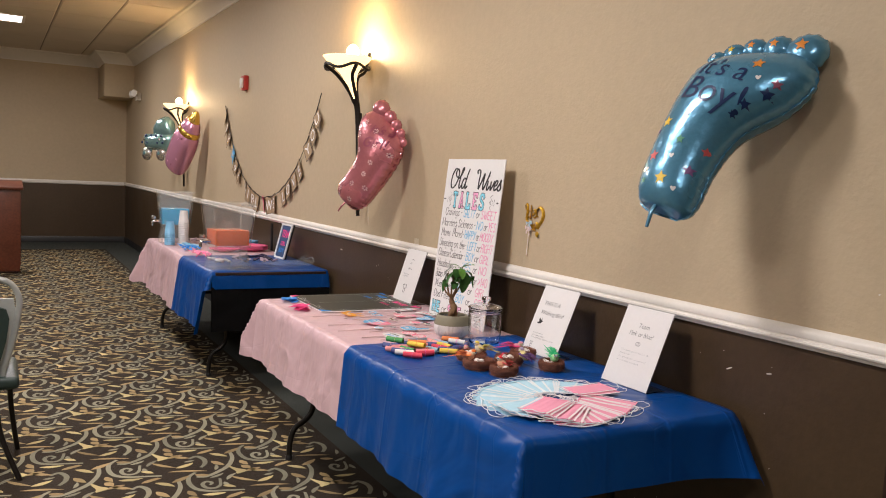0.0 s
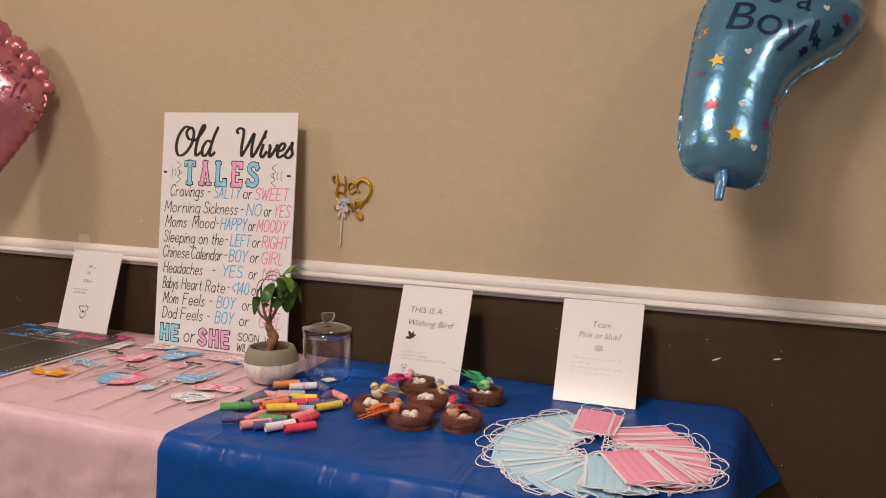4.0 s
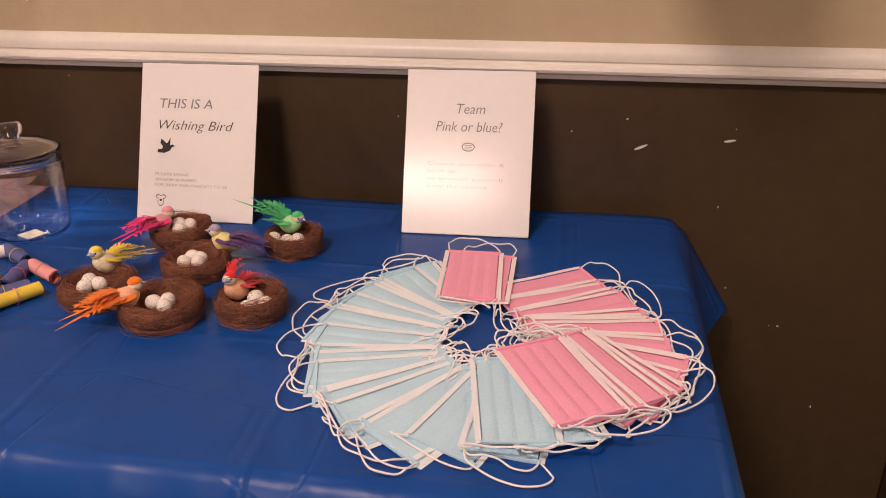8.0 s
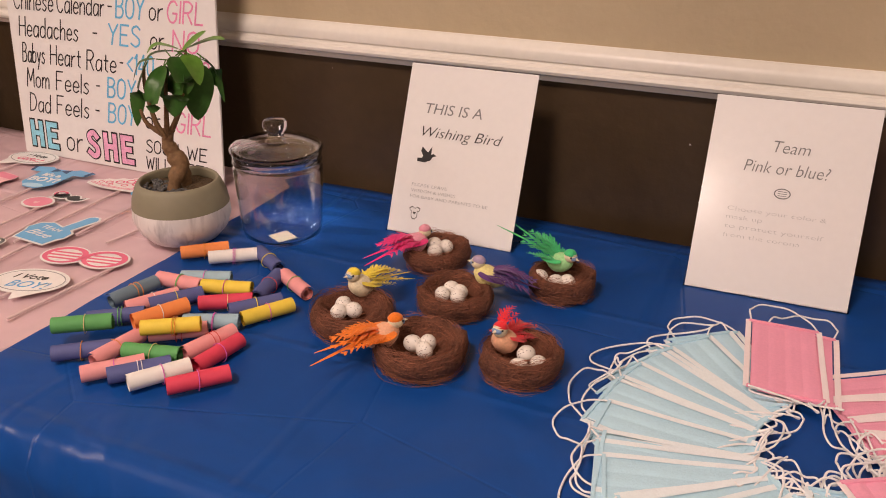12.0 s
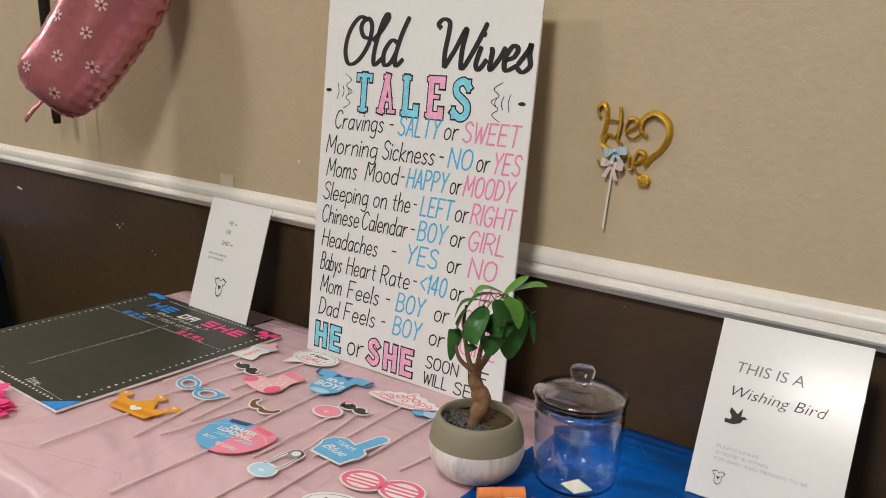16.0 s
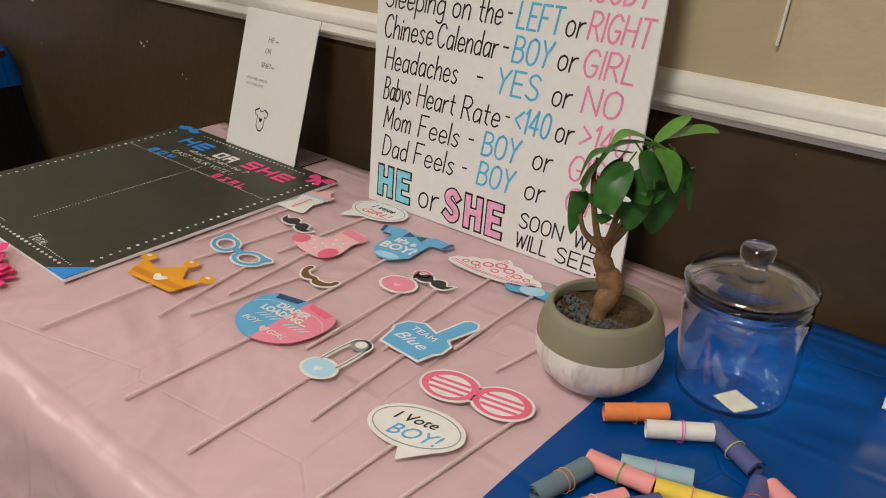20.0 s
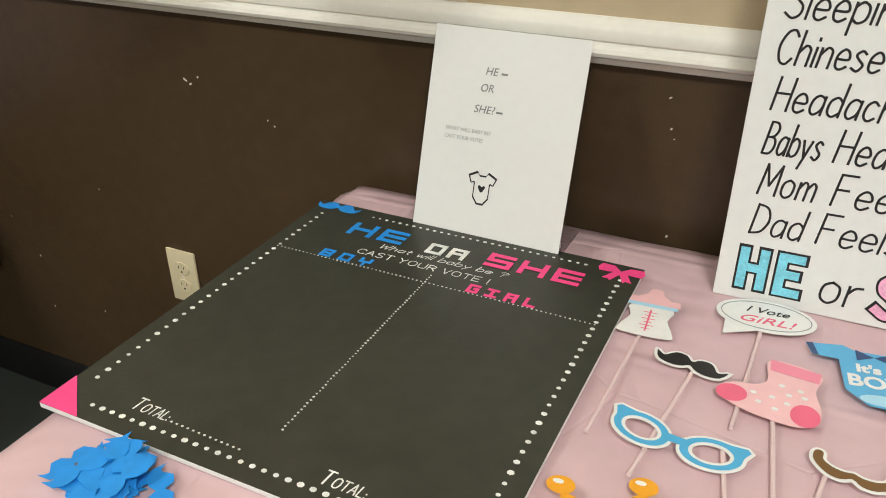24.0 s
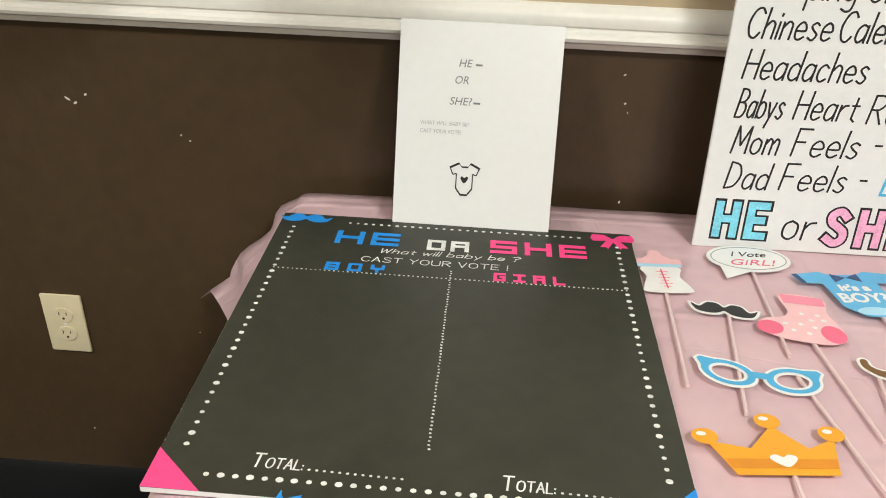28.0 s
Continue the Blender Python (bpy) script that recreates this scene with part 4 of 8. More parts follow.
bms = []
rr = random.Random(4)
ex, ey = CW / 2 - 0.022, CD / 2 - 0.020
for k in range(30):
    bms.append(dot(-ex + 0.075 + (2 * ex - 0.125) * k / 29, ey, rr.uniform(0.0020, 0.0028)))
    for s in (-1, 1):
        bms.append(dot(s * ex, ey - 0.020 - (2 * ey - 0.055) * k / 29, rr.uniform(0.0024, 0.0036)))
    bms.append(dot(-ex + 0.03 + (2 * ex - 0.06) * k / 29, -ey, rr.uniform(0.0026, 0.0038)))
tagged(part("dotted_border", b_join(*bms), M["chalk"], votes, "white chalk dots", smooth=False), kind="stuff")
bms = [dot(-ex + 2 * ex * k / 75, ey - 0.128, rr.uniform(0.0010, 0.0015), 6) for k in range(76)]
bms += [dot(0.002 + rr.uniform(-0.0006, 0.0006), ey - 0.110 - 0.318 * k / 59, rr.uniform(0.0011, 0.0016), 6) for k in range(60)]
tagged(part("dotted_rule", b_join(*bms), M["chalk"], votes, "white dotted dividing lines", smooth=False), kind="stuff")


def block_word(s, x0, x1, y, h, material, w=0.0072, space=0.28):
    """Square letters cut from straight bars."""
    G = {"H": ["l", "r", "m"], "E": ["l", "t", "m", "b"], "O": ["l", "r", "t", "b"], "R": ["l", "t", "m", "ru", "rd"], "S": ["t", "m", "b", "lu", "rl"], "B": ["l", "t", "m", "b", "ru", "rl"], "Y": ["lu", "ru", "m", "st"], "G": ["l", "t", "b", "rl", "mr"], "I": ["c", "t", "b"], "L": ["l", "b"]}
    n = len(s)
    cw = (x1 - x0) / (n + space * (n - 1))
    for i, ch in enumerate(s):
        a = x0 + i * cw * (1 + space)
        R = {"l": (0, w, 0, h), "r": (cw - w, cw, 0, h), "m": (0, cw, h / 2 - w / 2, h / 2 + w / 2), "t": (0, cw, h - w, h), "b": (0, cw, 0, w), "ru": (cw - w, cw, h / 2, h), "rd": (cw - w, cw, 0, h / 2 + w / 2), "lu": (0, w, h / 2, h), "rl": (cw - w, cw, 0, h / 2), "st": (cw / 2 - w / 2, cw / 2 + w / 2, 0, h / 2), "mr": (cw / 2, cw, h / 2 - w / 2, h / 2 + w / 2), "c": (cw / 2 - w / 2, cw / 2 + w / 2, 0, h)}
        bms = [b_box(a + R[g][0], a + R[g][1], y + R[g][2], y + R[g][3], zb + 0.0001 * j, zb + 0.0004 + 0.0001 * j) for j, g in enumerate(G[ch])]
        part("cut_letter", b_join(*bms), material, votes, smooth=False)


block_word("HE", -0.158, -0.072, 0.183, 0.034, M["neon_blue"])
block_word("OR", -0.034, 0.022, 0.180, 0.027, M["chalk"], 0.0058)
block_word("SHE", 0.050, 0.178, 0.183, 0.034, M["neon_pink"])
block_word("BOY", -0.158, -0.082, 0.114, 0.019, M["neon_blue"], 0.0044, 0.6)
block_word("GIRL", 0.056, 0.146, 0.114, 0.019, M["neon_pink"], 0.0044, 0.6)
penned("What will baby be ?", -0.096, 0.088, 0.165, zb, 0.0115, 0.0014, M["chalk"], votes, slant=0.35)
penned("CAST YOUR VOTE !", -0.116, 0.074, 0.141, zb, 0.0120, 0.0015, M["chalk"], votes, slant=0.05)
for x, yt in ((-0.156, -0.2265), (0.070, -0.2305)):
    penned("T", x, x + 0.011, yt, zb, 0.0165, 0.0020, M["chalk"], votes, slant=0.1)
    penned("OTAL:", x + 0.013, x + 0.048, yt, zb, 0.0120, 0.0016, M["chalk"], votes, slant=0.1)
    bms = [dot(x + 0.054 + 0.0070 * k, yt + 0.0012 - 0.0002 * k, 0.0015, 6) for k in range(13)]
    part("total_line", b_join(*bms), M["chalk"], votes, smooth=False)
h = CW / 2
part("corner_patch", b_plate([(-h, -CD / 2), (-h + 0.052, -CD / 2), (-h, -CD / 2 + 0.048)], zb, zb + 0.0006), M["neon_pink"], votes, "hot pink paper corner", smooth=False)
part("corner_patch", b_plate([(h, -CD / 2), (h - 0.052, -CD / 2), (h, -CD / 2 + 0.048)], zb, zb + 0.0006), M["neon_blue"], votes, "bright blue paper corner", smooth=False)
MOU = [(-1, 0.25), (-0.86, 0.1), (-0.72, 0.06), (-0.5, 0.5), (-0.2, 0.5), (0, 0.2), (0.2, 0.5), (0.5, 0.5), (0.72, 0.06), (0.86, 0.1), (1, 0.25), (0.85, -0.3), (0.5, -0.45), (0.2, -0.35), (0, -0.1), (-0.2, -0.35), (-0.5, -0.45), (-0.85, -0.3)]
part("moustache", b_plate(curved([(-h + 0.034 + 0.036 * x, CD / 2 - 0.014 + 0.022 * y) for x, y in MOU], 3), zb, zb + 0.0006), M["neon_blue"], votes, "bright blue paper moustache", smooth=False)
BOWS = [(0, 0.12), (0.35, 0.55), (0.9, 0.6), (1.0, 0.2), (0.9, -0.1), (0.3, -0.05), (0.62, -0.75), (0.36, -0.72), (0.28, -0.9), (0, -0.2), (-0.28, -0.9), (-0.36, -0.72), (-0.62, -0.75), (-0.3, -0.05), (-0.9, -0.1), (-1.0, 0.2), (-0.9, 0.6), (-0.35, 0.55)]
part("bow", b_plate([(h - 0.026 + 0.030 * x, CD / 2 - 0.022 + 0.026 * y) for x, y in BOWS], zb, zb + 0.0006), M["neon_pink"], votes, "hot pink paper bow", smooth=False)

# ---- paper photo props on sticks, lying on the pink cloth ----
PZ = TOP + 0.004


def paper(name, col, rough=0.45, **kw):
    M[name] = mat(name.replace(" ", "_") + "_card", col, rough, var=0.04, scale=20, bump=0.04, **kw)


for nm, col in (("card white", (0.80, 0.78, 0.76)), ("card blue", (0.13, 0.42, 0.70)), ("card sky", (0.42, 0.66, 0.82)), ("card navy", (0.03, 0.07, 0.18)), ("card pink", (0.80, 0.26, 0.36)), ("card rose", (0.78, 0.14, 0.24)), ("card blush", (0.83, 0.50, 0.52)), ("card gold", (0.80, 0.36, 0.02)), ("card amber", (0.66, 0.25, 0.015)), ("card black", (0.02, 0.018, 0.018)), ("card brown", (0.17, 0.085, 0.022)), ("card cyan", (0.10, 0.40, 0.68)), ("card grey", (0.30, 0.30, 0.31)), ("stick", (0.72, 0.55, 0.55))):
    paper(nm, col)


def prop(label, cx, cy, yaw, stick_from, stick_to):
    """A prop with its own frame; the stick runs from the head to its free end, both in world x, y."""
    t = thing("photo_prop", lying(cx, cy, PZ, yaw), label, "photo prop", "photo props")
    inv = lying(cx, cy, PZ, yaw).inverted()
    a, b = inv @ Vector((*stick_from, PZ + 0.0022)), inv @ Vector((*stick_to, PZ + 0.0022))
    a.z, b.z = 0.0022, 0.0022
    a = a + (a - b).normalized() * 0.03
    part("stick", b_tube([a, b], 0.0022, 8), M["stick"], t, "thin white wooden stick")
    return t


def layer(t, name, outline, k, material, label=""):
    """One layer of printed card; k counts layers up from the stick."""
    z = 0.0046 + 0.0005 * k
    return part(name, b_plate(outline, z - (0.0005 if k == 0 else 0.00012), z, 0), material, t, label, smooth=False)


def sc(pts, k, kx=None, dx=0.0, dy=0.0):
    return [(p[0] * (kx or k) + dx, p[1] * k + dy) for p in pts]


def grow(pts, w):
    """An outline moved outwards by w."""
    n = len(pts)
    area = sum(pts[i][0] * pts[(i + 1) % n][1] - pts[(i + 1) % n][0] * pts[i][1] for i in range(n))
    s = 1 if area > 0 else -1
    out = []
    for i in range(n):
        a, b, c = Vector(pts[i - 1][:2]), Vector(pts[i][:2]), Vector(pts[(i + 1) % n][:2])
        d1, d2 = (b - a), (c - b)
        if d1.length < 1e-9 or d2.length < 1e-9:
            out.append(tuple(b))
            continue
        d1.normalize(), d2.normalize()
        n1, n2 = Vector((d1.y, -d1.x)) * s, Vector((d2.y, -d2.x)) * s
        m = n1 + n2
        m = m / max(m.dot(n1), 0.35) if m.length > 1e-6 else n1
        out.append((b.x + m.x * w, b.y + m.y * w))
    return out


def zt(k):
    return 0.0046 + 0.0005 * k


def bordered(t, pts, w, inner, name="shape", label=""):
    layer(t, "card_backing", grow(pts, w), 0, M["card white"], "white card border")
    return layer(t, name, pts, 1, inner, label)


# feeding bottle
t = prop("paper feeding bottle prop with a pink teat on a white stick", -0.226, 3.660, 3, (-0.272, 3.662), (-0.447, 3.670))
BOT = sc(curved([(-0.030, -0.042), (-0.034, -0.030), (-0.024, -0.005), (-0.028, 0.018), (0.028, 0.018), (0.024, -0.005), (0.034, -0.030), (0.030, -0.042)], 3), 1.0, 0.88)
layer(t, "bottle_body", BOT, 0, M["card white"])
layer(t, "collar", [(-0.030, 0.018), (0.030, 0.018), (0.029, 0.025), (-0.029, 0.025)], 1, M["card sky"], "pale blue collar")
layer(t, "cap", [(-0.032, 0.025), (0.032, 0.025), (0.030, 0.038), (-0.030, 0.038)], 1, M["card blush"], "pink cap")
layer(t, "teat", curved([(-0.018, 0.038), (0.018, 0.038), (0.010, 0.048), (0.006, 0.060), (-0.006, 0.060), (-0.010, 0.048)], 3), 0, M["card blush"], "pink teat")
part("scale_line", b_join(*[b_box(-0.001, 0.001, -0.034, 0.012, zt(1) - 0.0001, zt(1))] + [b_box(-0.008 if k % 2 else -0.005, 0.008 if k % 2 else 0.005, -0.030 + 0.007 * k, -0.0288 + 0.007 * k, zt(1) + 0.0001, zt(1) + 0.0002) for k in range(6)]), M["card rose"], t, "red printed scale", smooth=False)


def bubble(cx, cy, yaw, rx, ry, s1, s2, tail, lines, label):
    t = prop(label, cx, cy, yaw, s1, s2)
    o = oval(0, 0, rx, ry, 36)
    o = [p for p in o if not (tail[0] - 0.008 < p[0] < tail[0] + 0.014 and p[1] < 0)]
    pts = [(p[0], p[1]) for p in o]
    pts.append((tail[0] - 0.010, -ry - 0.016))
    pts.sort(key=lambda p: math.atan2(p[1], p[0] + 0.0))
    layer(t, "card_backing", grow(pts, 0.0035), 0, M["card white"], "white card border")
    part("printed_rim", b_ring(oval(0, 0, rx * 0.97, ry * 0.95, 36), oval(0, 0, rx * 0.945, ry * 0.90, 36), zt(1) - 0.0001, zt(1)), M["card grey"], t, smooth=False)
    for s, x0, x1, y, hgt, m in lines:
        fitted(s, x0, x1, y, zt(1), hgt, M[m], t, shear=0.35)
    return t


bubble(-0.171, 3.537, 3, 0.052, 0.031, (-0.207, 3.539), (-0.384, 3.545), (-0.030, 0), (("I Vote", -0.022, 0.026, 0.004, 0.012, "card black"), ("GiRL!", -0.027, 0.034, -0.018, 0.014, "card rose")), "white speech bubble prop reading I Vote Girl on a stick")
bubble(-0.557, 3.106, 14, 0.053, 0.033, (-0.590, 3.106), (-0.697, 3.107), (0.016, 0), (("I Vote", -0.030, 0.022, 0.004, 0.013, "card black"), ("BOY!", -0.026, 0.036, -0.021, 0.018, "card blue")), "white speech bubble prop reading I Vote Boy on a stick")


def moustache(cx, cy, yaw, k, m, s1, s2, label, shape=None):
    t = prop(label, cx, cy, yaw, s1, s2)
    bordered(t, curved([(x * k, y * k * 0.62) for x, y in (shape or MOU)], 3), 0.0032, M[m], "moustache")
    return t


moustache(-0.301, 3.599, -10, 0.039, "card black", (-0.318, 3.596), (-0.487, 3.619), "black paper moustache prop with a white edge on a stick")
HORN = [(-1, 0.62), (-0.9, 0.8), (-0.78, 0.7), (-0.74, 0.3), (-0.5, 0.05), (-0.2, 0.0), (0, 0.1), (0.2, 0.0), (0.5, 0.05), (0.74, 0.3), (0.78, 0.7), (0.9, 0.8), (1, 0.62), (0.95, 0.1), (0.6, -0.42), (0.25, -0.5), (0, -0.25), (-0.25, -0.5), (-0.6, -0.42), (-0.95, 0.1)]
moustache(-0.405, 3.437, -8, 0.036, "card brown", (-0.432, 3.462), (-0.581, 3.485), "brown curled paper moustache prop with a white edge", HORN)
moustache(-0.301, 3.307, -2, 0.034, "card black", (-0.316, 3.290), (-0.480, 3.262), "black handlebar moustache prop with a white edge", [(x, y + 0.2 * x * x * (1 if y > 0 else 0.6)) for x, y in MOU])


def glasses(cx, cy, yaw, k, m, s1, s2, label, cat_eye=False, slats=False):
    t = prop(label, cx, cy, yaw, s1, s2)
    if cat_eye:
        lens = (0.27, 0.185)
    else:
        lens = (0.34, 0.26)
    # a left and a right rim, each round an open lens
    for s in (-1, 1):
        cx0, cy0, tl = (0.54, 0.04, 0.16) if cat_eye else (0.50, 0.0, 0.0)
        ang = [2 * math.pi * j / 36 for j in range(36)]

        def rim(fx, fy):
            """Oval round the lens, tilted upwards at its outer end."""
            return [(s * k * (cx0 + fx * math.cos(a) - tl * 0.5 * fy * math.sin(a)), k * (cy0 + fy * math.sin(a) + tl * fx * math.cos(a))) for a in ang]

        ring_i, ring_w = rim(*lens), rim(lens[0] + 0.055, lens[1] + 0.055)
        if cat_eye:
            wing = [1 + 0.42 * math.exp(-((a - 0.62) / 0.26) ** 2) for a in ang]
            ring_o = [(s * k * cx0 + (p[0] - s * k * cx0) * w, k * cy0 + (p[1] - k * cy0) * w) for p, w in zip(rim(0.45, 0.33), wing)]
        else:
            ring_o = [(p[0], p[1] + 0.02 * k) for p in rim(0.53, 0.40)]
        part("card_backing", b_ring(grow(ring_o, 0.0032), ring_i, zt(0) - 0.0005, zt(0)), M["card white"], t, "white card border", smooth=False)
        part("rim", b_ring(ring_o, ring_w, zt(1) - 0.00012, zt(1)), M[m], t, smooth=False)
        if slats:
            for j in range(-3, 4):
                yy = j * lens[1] * k * 0.27
                xx = lens[0] * k * math.sqrt(max(1 - (yy / (lens[1] * k)) ** 2, 0)) + 0.004
                part("slat", b_box(s * 0.5 * k - xx, s * 0.5 * k + xx, yy - 0.0022, yy + 0.0022, zt(0) - 0.0004, zt(0) + 0.0001), M["card white"] if j % 2 else M[m], t, smooth=False)
    bw = 0.13 if cat_eye else 0.055
    part("bridge", b_box(-bw * k, bw * k, -0.02 * k, 0.14 * k, zt(1) - 0.0002, zt(1) + 0.00015, 0), M[m], t, smooth=False)
    return t


glasses(-0.429, 3.590, -7, 0.062, "card cyan", (-0.449, 3.542), (-0.611, 3.513), "blue cat-eye paper glasses prop with a white edge", cat_eye=True)
glasses(-0.470, 3.094, 11, 0.066, "card rose", (-0.489, 3.036), (-0.645, 3.048), "pink and white slatted paper sunglasses prop", slats=True)

# crown
t = prop("gold paper crown prop with a white heart on a stick", -0.540, 3.602, 5, (-0.567, 3.596), (-0.727, 3.598))
CR = [(-0.050, -0.030), (0.046, -0.030), (0.060, 0.018), (0.030, 0.004), (0.004, 0.036), (-0.026, 0.004), (-0.066, 0.014)]
layer(t, "crown_body", CR, 0, M["card gold"])
layer(t, "band", [(-0.052, -0.022), (0.048, -0.022), (0.051, -0.010), (-0.056, -0.010)], 1, M["card amber"], "darker gold band")
for x, y in ((-0.066, 0.020), (0.003, 0.042), (0.060, 0.024)):
    layer(t, "knob", oval(x, y, 0.013, 0.011, 18), 1, M["card gold"])
    layer(t, "highlight", oval(x - 0.003, y + 0.003, 0.005, 0.003, 12), 2, M["card white"], "white highlight")
HEART = curved([(0, -0.9), (0.75, -0.1), (0.85, 0.45), (0.42, 0.72), (0, 0.38), (-0.42, 0.72), (-0.85, 0.45), (-0.75, -0.1)], 4)
layer(t, "heart", sc(HEART, 0.010, 0.015, 0.0, -0.012), 2, M["card white"], "white heart")

# spotted sock
t = prop("pink spotted paper sock prop with red toe and heel", -0.310, 3.514, -2, (-0.363, 3.509), (-0.514, 3.493))
SOCK = sc(curved([(-0.012, 0.066), (0.050, 0.060), (0.048, 0.020), (0.058, -0.016), (0.056, -0.044), (0.032, -0.060), (-0.020, -0.056), (-0.054, -0.042), (-0.064, -0.022), (-0.050, -0.004), (-0.022, 0.004), (-0.010, 0.022)], 4), 0.80)
layer(t, "sock_body", SOCK, 0, M["card blush"])
layer(t, "cuff", [(-0.010, 0.0535), (0.041, 0.049), (0.040, 0.031), (-0.008, 0.034)], 1, M["card pink"], "deeper pink cuff")
layer(t, "toe", oval(-0.038, -0.022, 0.0155, 0.014, 20, 20), 1, M["card rose"], "red toe")
layer(t, "heel", oval(0.033, -0.028, 0.014, 0.0175, 20), 1, M["card rose"], "red heel")
for x, y in ((0.008, 0.014), (0.030, 0.012), (0.018, -0.002), (0.036, 0.000), (0.0, -0.014), (0.018, -0.020), (-0.022, -0.014), (-0.014, -0.030), (0.006, -0.036)):
    layer(t, "spot", oval(0.82 * x, 0.82 * y, 0.0032, 0.0026, 10), 1, M["card white"], "pale spot")

# blue romper
t = prop("blue paper romper prop reading It's a Boy on a stick", -0.243, 3.418, 7, (-0.292, 3.407), (-0.469, 3.397))
ROM = [(-0.030, 0.052), (-0.068, 0.046), (-0.062, 0.026), (-0.036, 0.024), (-0.034, -0.028), (-0.014, -0.050), (0.014, -0.052), (0.034, -0.030), (0.036, 0.024), (0.062, 0.024), (0.070, 0.044), (0.030, 0.052), (0.018, 0.044), (-0.018, 0.044)]
layer(t, "romper_body", ROM, 0, M["card blue"])
for s in (-1, 1):
    layer(t, "cuff", [(s * 0.068, 0.046), (s * 0.062, 0.025), (s * 0.056, 0.025), (s * 0.061, 0.047)], 1, M["card navy"], "navy cuff")
    layer(t, "bow_half", [(0, 0.036), (s * 0.018, 0.046), (s * 0.018, 0.026)], 1, M["card navy"], "spotted navy bow tie")
layer(t, "leg_flap", oval(0, -0.040, 0.022, 0.009, 16), 1, M["card sky"], "pale blue leg flap")
fitted("It's a", -0.020, 0.020, 0.006, zt(1), 0.013, M["card white"], t, heavy=0.0008)
fitted("BOY?", -0.030, 0.032, -0.020, zt(1), 0.019, M["card white"], t, heavy=0.0008)

# diaper
t = prop("blue and pink paper diaper prop reading Diaper Loading", -0.504, 3.386, 4, (-0.577, 3.383), (-0.734, 3.384))
for s, m in ((-1, "card blue"), (1, "card pink")):
    layer(t, "diaper_half", [(0, 0.048), (s * 0.054, 0.040), (s * 0.064, 0.028), (s * 0.067, 0.008), (s * 0.064, -0.014), (s * 0.054, -0.036), (s * 0.038, -0.050), (s * 0.020, -0.058), (0, -0.061)], 0, M[m])
    layer(t, "waist_tab", [(s * 0.006, 0.046), (s * 0.050, 0.040), (s * 0.046, 0.028), (s * 0.010, 0.034)], 1, M["card navy" if s < 0 else "card rose"], "darker waist tab")
    for j in range(4):
        a = s * 0.012 + s * 0.009 * j
        layer(t, "stripe", [(a, -0.016), (a + 0.004, -0.016), (a + 0.014, -0.006), (a + 0.010, -0.006)], 1, M["card sky"], "pale slanted stripe")
for s, m in ((-1, "card sky"), (1, "card blush")):
    brush([(s * 0.004, 0.026), (s * 0.030, 0.024), (s * 0.050, 0.018), (s * 0.065, 0.004)], 0.0022, zt(1) + 0.0001, t, "printed_line", M[m])
layer(t, "heart", sc(HEART, 0.008, 0.008, 0.0, -0.036), 1, M["card blush"], "pale pink heart")
fitted("DIAPER", -0.028, 0.030, 0.012, zt(2), 0.011, M["card white"], t, heavy=0.0006)
fitted("LOADING...", -0.042, 0.040, -0.003, zt(2), 0.011, M["card white"], t, heavy=0.0006)
fitted("BOY", -0.044, -0.014, -0.034, zt(2), 0.009, M["card white"], t, shear=0.3)
fitted("GIRL", 0.010, 0.040, -0.042, zt(2), 0.009, M["card white"], t, shear=0.3)

# pink dummy
t = prop("pink paper dummy prop with a white edge on a stick", -0.326, 3.338, 4, (-0.362, 3.320), (-0.533, 3.311))
layer(t, "card_backing", oval(0, -0.012, 0.030, 0.024, 30), 0, M["card white"], "white card border")
layer(t, "shield", oval(0, -0.012, 0.026, 0.020, 30), 1, M["card pink"])
layer(t, "heart", sc(HEART, 0.006, 0.006, 0.0, -0.016), 2, M["card blush"], "pale pink heart")
part("ring", b_ring(oval(0.010, 0.032, 0.016, 0.013, 24), oval(0.010, 0.032, 0.007, 0.005, 24), zt(0) - 0.0005, zt(0)), M["card white"], t, "white ring border", smooth=False)
part("ring_print", b_ring(oval(0.010, 0.032, 0.0135, 0.011, 24), oval(0.010, 0.032, 0.009, 0.007, 24), zt(1) - 0.0001, zt(1)), M["card rose"], t, "red printed ring", smooth=False)
layer(t, "link", [(-0.004, 0.010), (0.006, 0.010), (0.010, 0.020), (0.002, 0.020)], 0, M["card white"])

# tiara
t = prop("pink and white lacy paper tiara prop on a stick", -0.208, 3.260, 5, (-0.222, 3.254), (-0.470, 3.240))
TI = curved([(-0.074, -0.014), (-0.040, -0.024), (0.0, -0.027), (0.040, -0.024), (0.074, -0.014), (0.070, 0.000), (0.056, 0.004), (0.050, 0.012), (0.036, 0.013), (0.026, 0.022), (0.012, 0.022), (0.0, 0.034), (-0.012, 0.022), (-0.026, 0.022), (-0.036, 0.013), (-0.050, 0.012), (-0.056, 0.004), (-0.070, 0.000)], 3)
bordered(t, TI, 0.003, M["card white"], "tiara_body")
part("tiara_band", b_ring([(-0.072, -0.012), (-0.040, -0.0215), (0.0, -0.0245), (0.040, -0.0215), (0.072, -0.012), (0.070, -0.007), (0.040, -0.0165), (0.0, -0.0195), (-0.040, -0.0165), (-0.070, -0.007)], [(-0.071, -0.011), (-0.040, -0.0200), (0.0, -0.0230), (0.040, -0.0200), (0.071, -0.011), (0.0695, -0.0085), (0.040, -0.0178), (0.0, -0.0208), (-0.040, -0.0178), (-0.0695, -0.0085)], zt(2) - 0.0001, zt(2)), M["card rose"], t, "red printed band", smooth=False)
